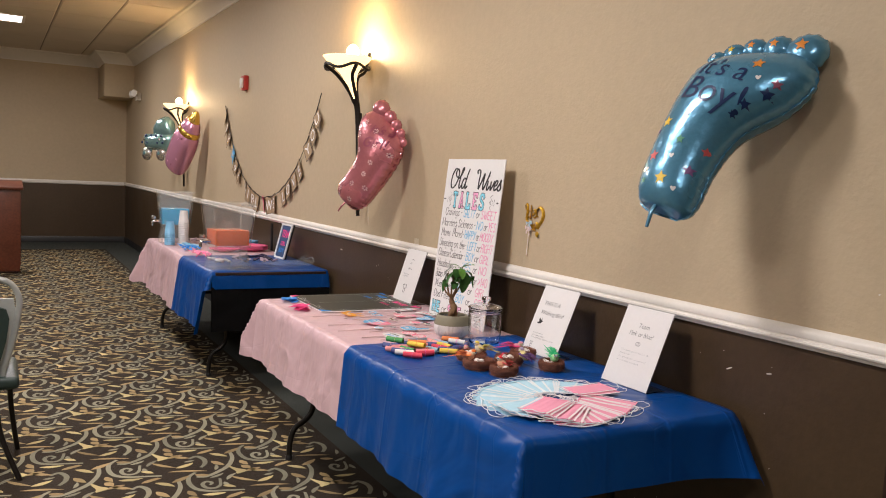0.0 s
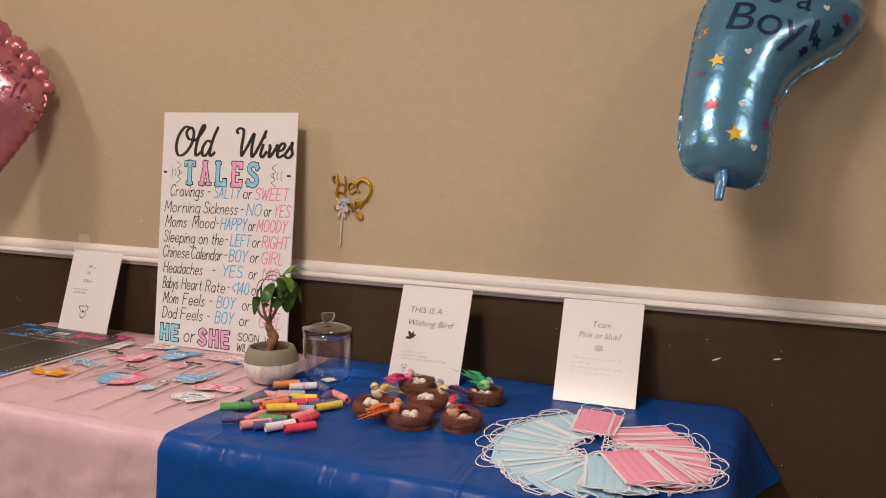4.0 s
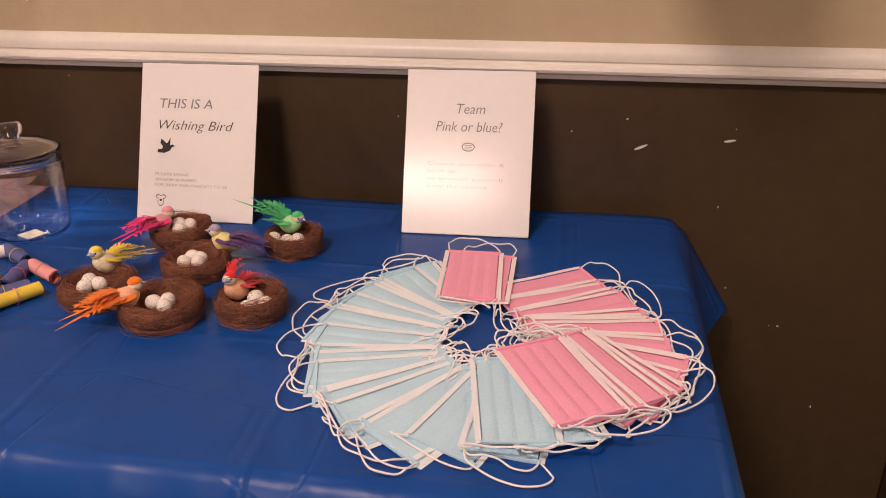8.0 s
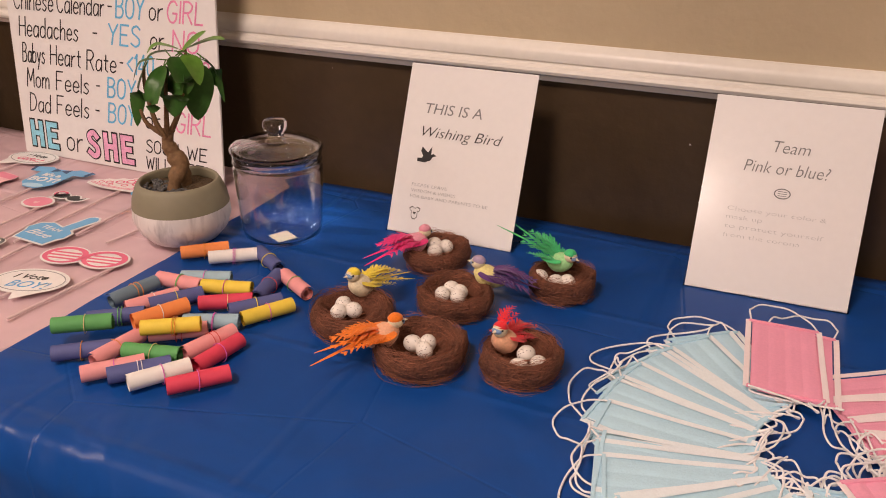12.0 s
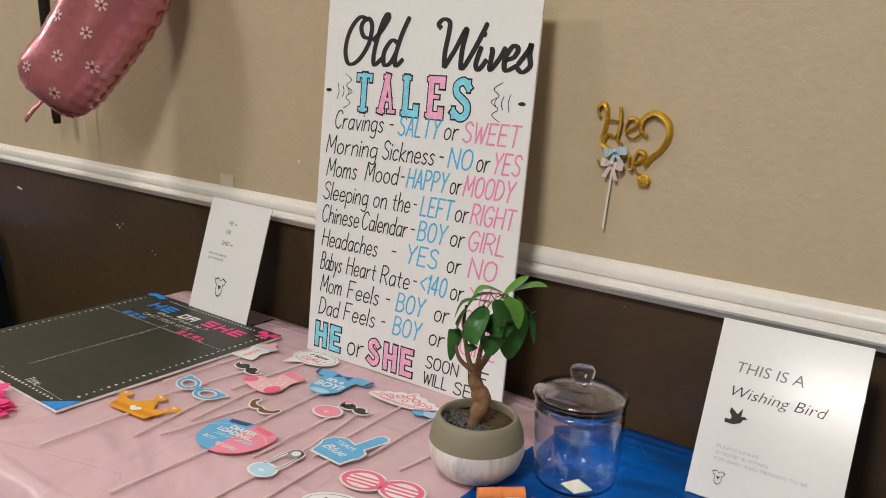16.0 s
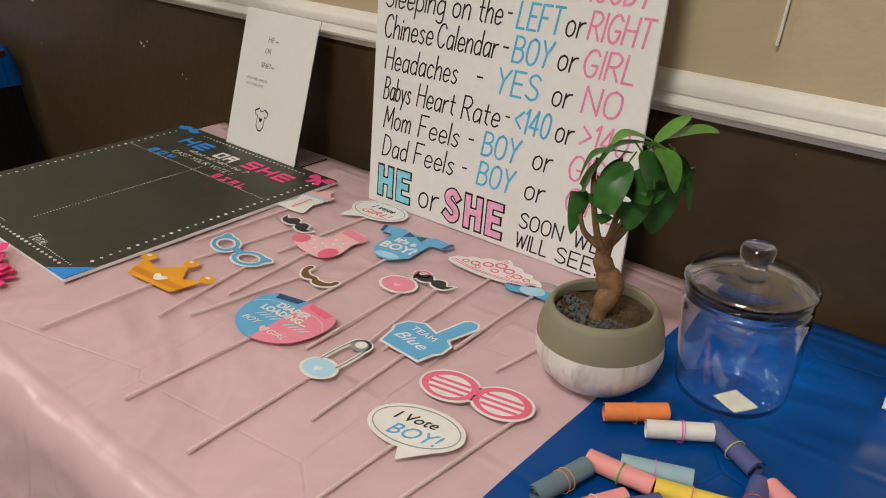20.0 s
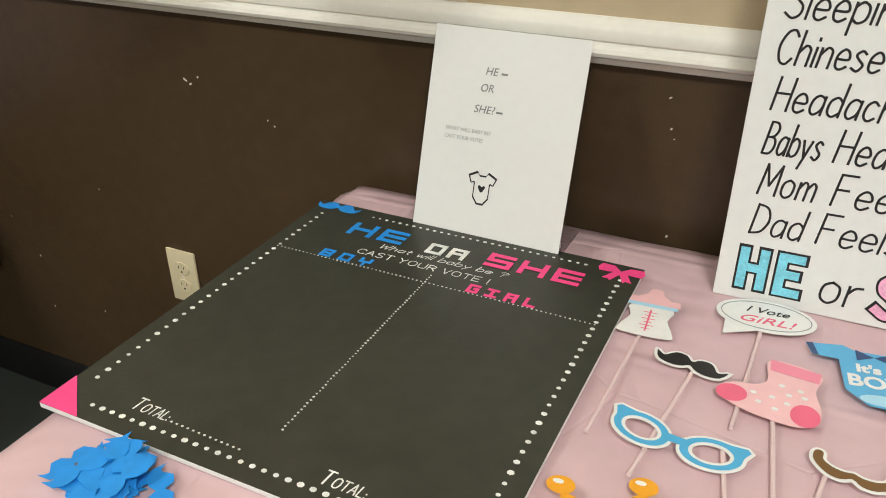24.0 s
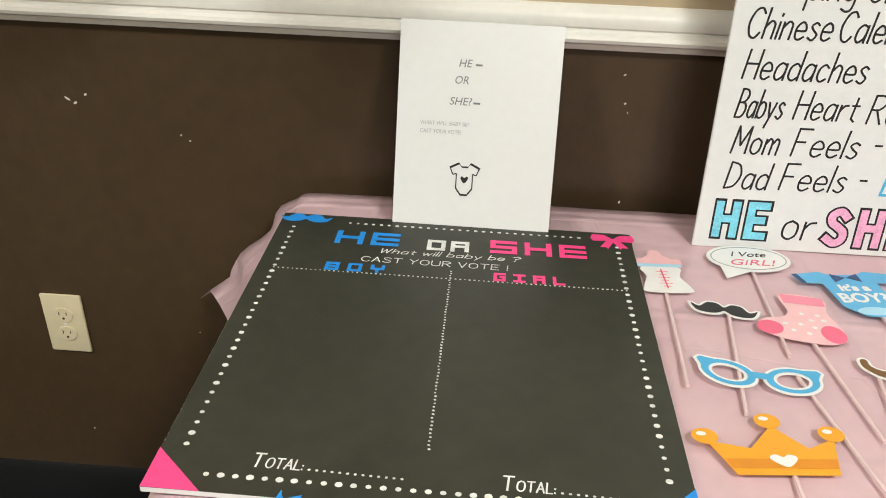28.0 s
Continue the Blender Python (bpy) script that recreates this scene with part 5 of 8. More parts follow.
for x, y, r in ((0, 0.012, 0.010), (0, -0.007, 0.007), (-0.018, 0.004, 0.009), (0.018, 0.004, 0.009), (-0.036, -0.003, 0.008), (0.036, -0.003, 0.008), (-0.052, -0.005, 0.006), (0.052, -0.005, 0.006), (-0.027, -0.011, 0.005), (0.027, -0.011, 0.005), (0, 0.026, 0.004)):
    part("scroll", b_ring(oval(x, y, r, r * 0.85, 18), oval(x, y, r * 0.66, r * 0.52, 18), zt(2) - 0.0001, zt(2)), M["card rose"], t, "red printed scrollwork", smooth=False)

# blue dummy
t = prop("blue paper dummy prop with a pale ring on a stick", -0.227, 3.184, 10, (-0.240, 3.178), (-0.409, 3.175))
layer(t, "shield", curved([(-0.042, 0.0), (-0.030, -0.014), (0.0, -0.010), (0.030, -0.014), (0.042, 0.0), (0.030, 0.012), (0.0, 0.006), (-0.030, 0.012)], 4), 0, M["card cyan"])
layer(t, "button", oval(0, 0.0, 0.019, 0.014, 24), 1, M["card sky"], "pale blue button")
part("ring", b_ring(oval(0.012, 0.018, 0.026, 0.018, 28), oval(0.012, 0.018, 0.021, 0.013, 28), zt(0) - 0.0012, zt(0) - 0.0007), M["card grey"], t, "grey printed ring", smooth=False)

# foam finger
t = prop("blue paper foam finger prop reading Team Blue", -0.409, 3.217, -2, (-0.466, 3.212), (-0.621, 3.201))
FG = [(-0.034, -0.050), (0.030, -0.052), (0.034, -0.030), (0.040, -0.022), (0.038, -0.004), (0.026, 0.004), (0.036, 0.052), (0.030, 0.060), (0.020, 0.060), (0.014, 0.054), (0.006, 0.006), (-0.020, 0.014), (-0.040, 0.004), (-0.046, -0.014), (-0.040, -0.024)]
bordered(t, FG, 0.0035, M["card blue"], "hand")
fitted("TEAM", -0.026, 0.016, -0.008, zt(2), 0.010, M["card white"], t, turn=-4)
fitted("Blue", -0.032, 0.020, -0.032, zt(2), 0.016, M["card white"], t, shear=0.4, turn=-4)

# safety pin
t = prop("blue and white paper safety pin prop on a stick", -0.518, 3.266, 0, (-0.578, 3.262), (-0.740, 3.255))
PIN_O = curved([(-0.014, -0.026), (-0.014, 0.030), (-0.006, 0.045), (0.012, 0.045), (0.020, 0.030), (0.018, -0.026)], 5)
part("card_backing", b_ring(PIN_O, grow(PIN_O, -0.0075), zt(0) - 0.0005, zt(0)), M["card white"], t, "white card border", smooth=False)
part("wire", b_ring(grow(PIN_O, -0.0025), grow(PIN_O, -0.0050), zt(1) - 0.0001, zt(1)), M["card grey"], t, "grey printed wire", smooth=False)
layer(t, "clasp_border", oval(0.001, -0.034, 0.026, 0.021, 26), 1, M["card white"], "white card border")
layer(t, "clasp", oval(0.001, -0.034, 0.022, 0.017, 26), 2, M["card sky"], "pale blue clasp")
layer(t, "heart", sc(HEART, 0.006, 0.006, 0.001, -0.037), 3, M["card white"], "white heart")
layer(t, "coil", oval(0.004, 0.033, 0.014, 0.013, 20), 1, M["card grey"], "grey printed coil")
layer(t, "coil_centre", oval(0.004, 0.033, 0.008, 0.0075, 18), 2, M["card white"])

# a blue prop half behind the plant pot
t = prop("small blue and white paper whale prop beside the plant pot", -0.236, 3.080, 2, (-0.270, 3.086), (-0.413, 3.108))
bordered(t, curved([(-0.034, 0.0), (-0.026, -0.016), (0.008, -0.018), (0.030, -0.004), (0.040, 0.018), (0.022, 0.014), (-0.010, 0.016)], 4), 0.0035, M["card blue"], "whale")

# piles of cut-out paper votes
for cx, cy, m, lab, n in ((-0.686, 4.035, "neon_blue", "loose pile of bright blue paper moustaches", 22), (-0.709, 3.818, "neon_pink", "loose pile of hot pink paper bows", 26)):
    t = thing("paper_pile", Matrix.Translation((cx, cy, TOP + 0.003)), lab, "paper cut-outs", "vote piles")
    rp = random.Random(n)
    for k in range(n):
        o = (MOU if m == "neon_blue" else BOWS)
        me = b_plate([(0.031 * x, 0.025 * y) for x, y in o], 0, 0.0004)
        for v in me.verts:
            v.co.z += 0.5 * v.co.x * v.co.x + 0.02 * v.co.y
        mm = Matrix.Translation((rp.gauss(0, 0.012), rp.gauss(0, 0.019), 0.002 + 0.0007 * k)) @ Euler((rp.uniform(-0.06, 0.06), rp.uniform(-0.06, 0.06), rp.uniform(0, 6.3))).to_matrix().to_4x4()
        part("paper_moustache" if m == "neon_blue" else "paper_bow", me, M[m], t, smooth=False, m=mm)

# ---- masks, nests, scrolls, plant and jar ----
M["mask_blue"] = mat("pale_blue_mask_fabric", (0.43, 0.67, 0.79), 0.85, var=0.05, scale=12, fine=300, bump=0.3, bscale=500)
M["mask_pink"] = mat("pink_mask_fabric", (0.86, 0.35, 0.48), 0.85, var=0.05, scale=12, fine=300, bump=0.3, bscale=500)
M["mask_white"] = mat("white_mask_fabric", (0.82, 0.81, 0.82), 0.85, var=0.05, scale=12, fine=300, bump=0.3, bscale=500)
M["edge_blue"] = mat("white_mask_edge", (0.72, 0.78, 0.82), 0.8, var=0.05, scale=12, fine=300, bump=0.2, bscale=500)
M["edge_pink"] = mat("blush_mask_edge", (0.85, 0.74, 0.76), 0.8, var=0.05, scale=12, fine=300, bump=0.2, bscale=500)
ML, MW = 0.160, 0.090


def mask_variant(col, seed):
    """A pleated mask: its length runs along local x from the origin, its width along y."""
    rs = random.Random(seed)
    t = thing("face_mask", Matrix.Identity(4), "pale blue pleated face mask with white ear loops" if col == "mask_blue" else "pink pleated face mask with white ear loops", "face mask", "fan of face masks")
    # pleats as steps across the width
    prof = []
    y = -MW / 2 + 0.008
    for k in range(4):
        prof += [(y, 0.0004), (y + 0.009, 0.0010), (y + 0.0150, 0.0012), (y + 0.0170, 0.0002)]
        y += (MW - 0.016) / 4
    prof.append((MW / 2 - 0.008, 0.0006))
    rows = [[(ML * i / 10, yy, zz + 0.0004 * math.sin(i * 0.9)) for yy, zz in prof] for i in range(11)]
    part("panel", b_grid(rows), M[col], t, smooth="all")
    for s in (-1, 1):
        a, b = sorted((s * MW / 2, s * (MW / 2 - 0.0066)))
        rows = [[(ML * i / 10, a + (b - a) * j / 2, 0.0015 + 0.0004 * math.sin(i * 0.9)) for j in range(3)] for i in range(11)]
        part("edge_band", b_grid(rows), M["edge_blue" if col == "mask_blue" else "edge_pink"], t, "white welded edge")
    for e, x0 in ((-1, 0.0), (1, ML)):
        part("end_band", b_box(min(x0, x0 - e * 0.004), max(x0, x0 - e * 0.004), -MW / 2 + 0.004, MW / 2 - 0.004, 0.0004, 0.0030), M[col], t, "stitched end band", smooth=False)
        # a slack loop that wanders outwards and falls to one side
        r = (0.036 if seed % 4 == 1 else rs.uniform(0.006, 0.022)) if e > 0 else rs.choice((rs.uniform(0.010, 0.020), rs.uniform(0.016, 0.034), rs.uniform(0.020, 0.045)))
        lean, wide, curl = rs.uniform(-0.030, 0.030), rs.uniform(0.25, 1.0), rs.uniform(-0.024, 0.024)
        pts = [(x0, -MW / 2 + 0.006, 0.003)]
        for f in (0.10, 0.22, 0.36, 0.5, 0.64, 0.78, 0.90):
            pts.append((x0 + e * (r * math.sin(math.pi * f) ** 0.55 + 0.004 * math.sin(9 * f + 90 * r)), (-MW / 2 + 0.006) * math.cos(math.pi * f) * (1 - (1 - wide) * math.sin(math.pi * f)) + lean * math.sin(math.pi * f) + curl * math.sin(2 * math.pi * f), 0.0025 + rs.uniform(0, 0.006)))
        pts.append((x0, MW / 2 - 0.006, 0.003))
        part("ear_loop", b_tube(smooth_path(pts, 6), 0.00115, 6), M["mask_white"], t, "white elastic ear loop")
    return t


MC = Vector((-0.504, 2.063, TOP + 0.004))
made = {c: [mask_variant(c, 11 * k + len(c)) for k in range(9)] for c in ("mask_blue", "mask_pink")}
used = {c: 0 for c in made}
rm = random.Random(8)


def lay_mask(col, u, v, deg, dz, tilt, edge=0):
    """One mask in the fan, outwards along deg from (u, v), counted from the fan's middle with u to the right of one who faces the wall
    and v towards it. edge: -1 or 1 when (u, v) lies on its clockwise or counter-clockwise side, 0 when on its middle line."""
    n = Vector((-math.sin(radians(deg)), math.cos(radians(deg))))
    u, v = u - edge * n.x * MW / 2, v - edge * n.y * MW / 2
    m = lying(MC.x, MC.y, MC.z) @ Matrix.Translation((u, v, dz)) @ Matrix.Rotation(radians(deg), 4, "Z") @ Matrix.Rotation(radians(tilt), 4, "X") @ Matrix.Rotation(radians(rm.uniform(0.2, 1.4)), 4, "Y")
    src = made[col][used[col] % 9]
    if used[col] < 9:
        src.matrix_basis = m
    else:
        copy_thing(src, m)
    used[col] += 1


# a fan laid like shingles: bunches of two or three, each bunch over the next
for k, (u, v, deg) in enumerate(((-0.042, 0.080, 119), (-0.050, 0.066, 129), (-0.062, 0.046, 141), (-0.072, 0.032, 156), (-0.076, 0.016, 165), (-0.075, -0.006, 175), (-0.068, -0.030, 187), (-0.065, -0.044, 195), (-0.060, -0.052, 213), (-0.054, -0.062, 220), (-0.038, -0.068, 232), (-0.024, -0.062, 248), (-0.016, -0.064, 266))):
    for j in range((2, 1, 3, 1)[k % 4]):
        lay_mask("mask_blue", u - 0.003 * j, v - 0.002 * j, deg + 2.6 * j + rm.uniform(-0.8, 0.8), 0.0046 + 0.0003 * j, -4.6, -1)
for k, (u, v, deg) in enumerate(((-0.040, 0.136, 36), (-0.020, 0.104, 33), (0.004, 0.076, 34), (0.020, 0.060, 18), (0.036, 0.046, 12), (0.042, 0.032, 4), (0.066, 0.024, -10), (0.064, 0.012, -20), (0.058, 0.000, -32))):
    for j in range((1, 2, 2, 3)[k % 4]):
        lay_mask("mask_pink", u + 0.003 * j, v - 0.003 * j, deg - 3.2 * j + rm.uniform(-0.8, 0.8), 0.0052 + 0.0003 * j, 4.6, 1)
for k, (u, v, deg) in enumerate(((-0.046, 0.082, 91), (-0.058, 0.084, 94))):
    lay_mask("mask_pink", u, v, deg, 0.0120 + 0.0022 * k, 1.0)
for k, (u, v, deg) in enumerate(((0.026, -0.058, -67), (0.022, -0.060, -70), (0.010, -0.060, -80))):
    lay_mask("mask_blue", u, v, deg, 0.0110 + 0.0020 * k, -0.8)
for k, (u, v, deg) in enumerate(((0.074, 0.002, -47), (0.068, -0.004, -51), (0.062, -0.008, -54), (0.042, -0.028, -56), (0.036, -0.032, -59), (0.031, -0.035, -61))):
    lay_mask("mask_pink", u, v, deg, 0.0120 + 0.0022 * k, 1.2)

# nests with toy birds and speckled eggs
M["nest"] = mat("brown_nest_fibre", (0.150, 0.052, 0.028), 0.9, var=0.4, scale=60, fine=300, bump=1.0, bscale=260, dist=0.006)
M["fibre"] = mat("loose_brown_fibre", (0.25, 0.090, 0.050), 0.8, var=0.3, scale=60, bump=0, island=0.4)
M["egg"] = mat("speckled_egg", (0.80, 0.74, 0.68), 0.5, var=0.05, scale=40)
nt = M["egg"].node_tree
vz, vr, mx, tcx = nt.nodes.new("ShaderNodeTexVoronoi"), nt.nodes.new("ShaderNodeMapRange"), nt.nodes.new("ShaderNodeMix"), nt.nodes.new("ShaderNodeTexCoord")
vz.inputs["Scale"].default_value = 330
vr.inputs["From Min"].default_value, vr.inputs["From Max"].default_value = 0.27, 0.19
mx.data_type = "RGBA"
mx.inputs[7].default_value = (0.10, 0.07, 0.06, 1)
link(nt, tcx, "Object", vz, "Vector"), link(nt, vz, "Distance", vr, "Value"), link(nt, vr, 0, mx, 0)
src = nt.nodes["Principled BSDF"].inputs["Base Color"].links[0].from_socket
nt.links.new(src, mx.inputs[6])
nt.links.new(mx.outputs[2], nt.nodes["Principled BSDF"].inputs["Base Color"])


def feather(name, col):
    M[name] = mat(name.replace(" ", "_") + "_feather", col, 0.7, var=0.18, scale=60, fine=400, bump=0.5, bscale=420, sheen=0.2)


for nm, col in (("f_pink", (0.80, 0.022, 0.19)), ("f_rose", (0.75, 0.30, 0.38)), ("f_yellow", (0.80, 0.62, 0.06)), ("f_cream", (0.78, 0.68, 0.48)), ("f_orange", (0.85, 0.19, 0.012)), ("f_purple", (0.12, 0.036, 0.19)), ("f_green", (0.014, 0.50, 0.18)), ("f_red", (0.74, 0.02, 0.03)), ("f_peach", (0.82, 0.42, 0.26)), ("f_grey", (0.20, 0.32, 0.52)), ("f_mint", (0.30, 0.66, 0.30)), ("f_lemon", (0.82, 0.72, 0.30)), ("f_lilac", (0.38, 0.29, 0.42))):
    feather(nm, col)


def nest(x, y, r, h, seed, label):
    rs = random.Random(seed)
    t = thing("bird_nest", Matrix.Translation((x, y, TOP + 0.004)), label, "bird nest", "toy bird nests")
    prof = [(0.02 * r, 0.0), (0.62 * r, 0.0), (0.86 * r, 0.12 * h), (0.98 * r, 0.40 * h), (1.0 * r, 0.68 * h), (0.94 * r, 0.92 * h), (0.84 * r, 1.0 * h), (0.74 * r, 0.92 * h), (0.66 * r, 0.66 * h), (0.52 * r, 0.42 * h), (0.25 * r, 0.32 * h), (0.01 * r, 0.30 * h)]
    bm = b_lathe(prof, 30)
    for v in bm.verts:
        n = noise.noise(v.co * 45 + Vector((seed, 0, 0)))
        n2 = noise.noise(v.co * 160 + Vector((0, seed, 0)))
        v.co += Vector((v.co.x, v.co.y, 0)).normalized() * (0.005 * n + 0.003 * n2) + Vector((0, 0, (0.004 * n + 0.0012 * n2) * (1 if v.co.z > 0.004 else 0)))
    part("bowl", bm, M["nest"], t, smooth="all")
    strands = []
    for k in range(1300):
        a, rad, zz = rs.uniform(0, 6.3), r * rs.uniform(0.66, 1.0), h * rs.uniform(0.10, 1.04)
        span = rs.uniform(0.5, 1.4)
        dr, dz = rs.uniform(-0.12, 0.09) * r, rs.uniform(-0.30, 0.25) * h
        pts = [((rad + dr * f) * math.cos(a + span * f), (rad + dr * f) * math.sin(a + span * f), max(zz + dz * f + 0.003 * math.sin(5 * f + k), 0.0006)) for f in (0, 0.25, 0.5, 0.75, 1)]
        strands.append((pts, rs.uniform(0.00012, 0.00022)))
    vv, ff = [], []
    for pts, w in strands:
        for i, p in enumerate(pts):
            k0 = len(vv)
            vv += [(p[0], p[1], p[2] + w), (p[0] + w, p[1], p[2] - w * 0.6), (p[0] - w, p[1], p[2] - w * 0.6)]
            if i:
                for j in range(3):
                    ff.append((k0 - 3 + j, k0 - 3 + (j + 1) % 3, k0 + (j + 1) % 3, k0 + j))
    me = bpy.data.meshes.new("fibres")
    me.from_pydata(vv, [], ff)
    tagged(part("fibres", me, M["fibre"], t, "loose brown fibres"), kind="stuff")
    return t


def plume(pts, w0, w1, th=0.0006):
    """A feather blade along points."""
    path = smooth_path(pts, 4)
    n = len(path)
    rows = []
    for i, p in enumerate(path):
        f = i / (n - 1)
        w = (w0 + (w1 - w0) * f) * math.sin(math.pi * min(0.12 + 0.88 * f, 0.97)) ** 0.6
        d = (path[min(i + 1, n - 1)] - path[max(i - 1, 0)]).normalized()
        s = d.cross(Vector((0, 0, 1)))
        s = s.normalized() if s.length > 1e-5 else Vector((0, 1, 0))
        rows.append([tuple(p - s * w), tuple(p + Vector((0, 0, w * 0.35))), tuple(p + s * w)])
    return b_grid(rows)


def barbed(pts, width, seed, n=9):
    """A soft feather: a shaft with loose barbs that end unevenly."""
    rs, path = random.Random(seed), smooth_path(pts, 4)
    vv, ff = [], []
    m = len(path)
    for k in range(n * 2):
        f = 0.10 + 0.86 * (k // 2) / n
        i = min(int(f * (m - 1)), m - 2)
        p, d = path[i], (path[i + 1] - path[i]).normalized()
        side = d.cross(Vector((0, 0, 1)))
        side = side.normalized() if side.length > 1e-5 else Vector((0, 1, 0))
        sg = 1 if k % 2 else -1
        ln = width * math.sin(math.pi * (0.2 + 0.72 * f)) * rs.uniform(0.75, 1.2)
        q = p + side * sg * ln + d * ln * rs.uniform(0.9, 1.5) + Vector((0, 0, rs.uniform(-0.10, 0.22) * ln))
        b, w = len(vv), d * width * 0.30
        vv += [tuple(p - w), tuple(p + w), tuple(q + w * 0.35), tuple(q - w * 0.35)]
        ff.append((b, b + 1, b + 2, b + 3))
    me = bpy.data.meshes.new("feather")
    me.from_pydata(vv, [], ff)
    return me


def toy_bird(x, y, z, yaw, body, breast, head, wing, label, pitch=0.0, crest=False, k=1.0, tail=0.085, lift=0.0, sweep=0.0):
    """Faces local +x; yaw as lying(). tail: how far the two streamers reach; lift raises them, sweep bends them aside."""
    t = thing("toy_bird", lying(x, y, z, yaw) @ Matrix.Rotation(radians(pitch), 4, "Y") @ Matrix.Scale(k, 4), label, "toy bird", "toy birds")
    rows = []
    for j in range(11):
        f = j / 10
        xx = -0.026 + 0.044 * f
        r = 0.0005 + 0.0150 * math.sin(math.pi * min(0.02 + 0.95 * f ** 1.25, 0.98)) ** 0.62
        zc = 0.012 + 0.007 * f
        rows.append([(xx, r * math.cos(a), zc + r * math.sin(a)) for a in (2 * math.pi * i / 14 for i in range(14))])
    part("body", b_grid(rows, closed_u=True, cap=True), M[breast], t, smooth="all")
    part("head", b_ball(0.015, 0, 0.0325, 0.0098, 0.0090, 0.0094), M["f_cream"], t, "pale cheeks", smooth="all")
    cap = b_ball(0.0142, 0, 0.0330, 0.0102, 0.0094, 0.0098, 16, 10)
    for v in cap.verts:
        if v.co.z < 0.0345:
            v.co.z = 0.0345 + 0.3 * (v.co.z - 0.0345)
            v.co.x, v.co.y = 0.0142 + 0.86 * (v.co.x - 0.0142), 0.86 * v.co.y
    part("cap", cap, M[head], t, "coloured cap", smooth="all")
    part("face_patch", b_ball(0.0212, 0, 0.0318, 0.0044, 0.0070, 0.0042), M["f_grey"], t, "pale blue face patch", smooth="all")
    part("beak", b_move(b_lathe([(0.0022, 0), (0.0012, 0.0035), (0.0001, 0.0065)], 10), Matrix.Translation((0.0242, 0, 0.0314)) @ Matrix.Rotation(radians(95), 4, "Y")), M["f_cream"], t, "small pale beak")
    for s in (-1, 1):
        part("eye", b_ball(0.0205, s * 0.0068, 0.0338, 0.0015, 0.0012, 0.0015, 8, 6), M["ink"], t, "black eye", smooth="all")
        part("wing", plume([(0.008, s * 0.011, 0.024), (-0.006, s * 0.0155, 0.0215), (-0.026, s * 0.013, 0.018)], 0.0085, 0.0070), M[wing], t, smooth="all")
        for q in range(2):
            part("wing_feather", barbed([(-0.004, s * 0.013, 0.024), (-0.022, s * (0.015 + 0.004 * q), 0.022 + 0.003 * q), (-0.044, s * (0.013 + 0.008 * q), 0.017 + 0.004 * q)], 0.0075, 7 * q + s + len(body), 12), M[wing], t, smooth=False)
    for q, (dy, ln, dz) in enumerate(((-0.010, 0.050, 0.003), (-0.004, 0.058, 0.007), (0.003, 0.055, 0.010), (0.009, 0.048, 0.004), (0.0, 0.040, 0.013))):
        part("rump_feather", barbed([(-0.006, dy * 0.5, 0.024 + dz * 0.3), (-0.028, dy, 0.022 + dz + lift * 0.3), (-0.012 - ln, dy * 2.0 + sweep * 0.4, 0.017 + dz + lift * 0.6)], 0.0105, 3 * q + len(wing), 14), M[body], t, smooth=False)
    for dy, ln in ((-0.005, 1.0), (0.006, 0.86)):
        part("tail_feather", plume([(-0.022, dy * 0.4, 0.020), (-0.050, dy + sweep * 0.4, 0.018 + lift * 0.5), (-tail * ln, dy * 2.2 + sweep, 0.013 + lift)], 0.0040, 0.0022), M[body], t, smooth="all")
    if crest:
        for dy, up in ((-0.005, 0.050), (0.0, 0.054), (0.005, 0.048)):
            part("crest_feather", barbed([(0.014, dy * 0.6, 0.040), (0.008, dy, up), (-0.012, dy * 1.6, up + 0.006)], 0.0055, int(up * 1000), 9), M[body], t, smooth=False)
    return t


NB = TOP + 0.004


def eggs_at(z, *places):
    for k, (x, y) in enumerate(places):
        e = thing("toy_egg", Matrix.Translation((x, y, z)) @ Matrix.Rotation(1.3 * k + 40 * x, 4, "Z"), "small white speckled toy egg in a nest", "toy egg", "toy eggs")
        part("shell", b_ball(0, 0, 0.0115, 0.0116, 0.0102, 0.0104, 14, 9), M["egg"], e, smooth="all")


nest(-0.258, 2.614, 0.049, 0.032, 1, "brown fibre nest holding a pink toy bird and eggs")
eggs_at(NB + 0.012, (-0.266, 2.614), (-0.243, 2.606), (-0.242, 2.626))
toy_bird(-0.272, 2.643, NB + 0.018, 62, "f_pink", "f_rose", "f_rose", "f_pink", "hot pink feathered toy bird perched in a nest", pitch=6, tail=0.098, lift=-0.012)
nest(-0.372, 2.536, 0.052, 0.032, 2, "brown fibre nest holding a purple toy bird and eggs")
eggs_at(NB + 0.012, (-0.382, 2.550), (-0.362, 2.546), (-0.379, 2.529), (-0.366, 2.532))
toy_bird(-0.330, 2.510, NB + 0.020, 186, "f_purple", "f_lemon", "f_lilac", "f_purple", "purple and yellow feathered toy bird beside a nest", pitch=-8, tail=0.075)
nest(-0.270, 2.419, 0.046, 0.034, 3, "brown fibre nest holding a green toy bird and eggs")
eggs_at(NB + 0.013, (-0.280, 2.448), (-0.286, 2.424), (-0.279, 2.409))
toy_bird(-0.254, 2.428, NB + 0.024, -20, "f_green", "f_mint", "f_green", "f_green", "emerald green feathered toy bird lying in a nest", pitch=4, tail=0.115, lift=0.022, k=0.96)
nest(-0.469, 2.636, 0.054, 0.032, 4, "brown fibre nest holding a yellow toy bird and eggs")
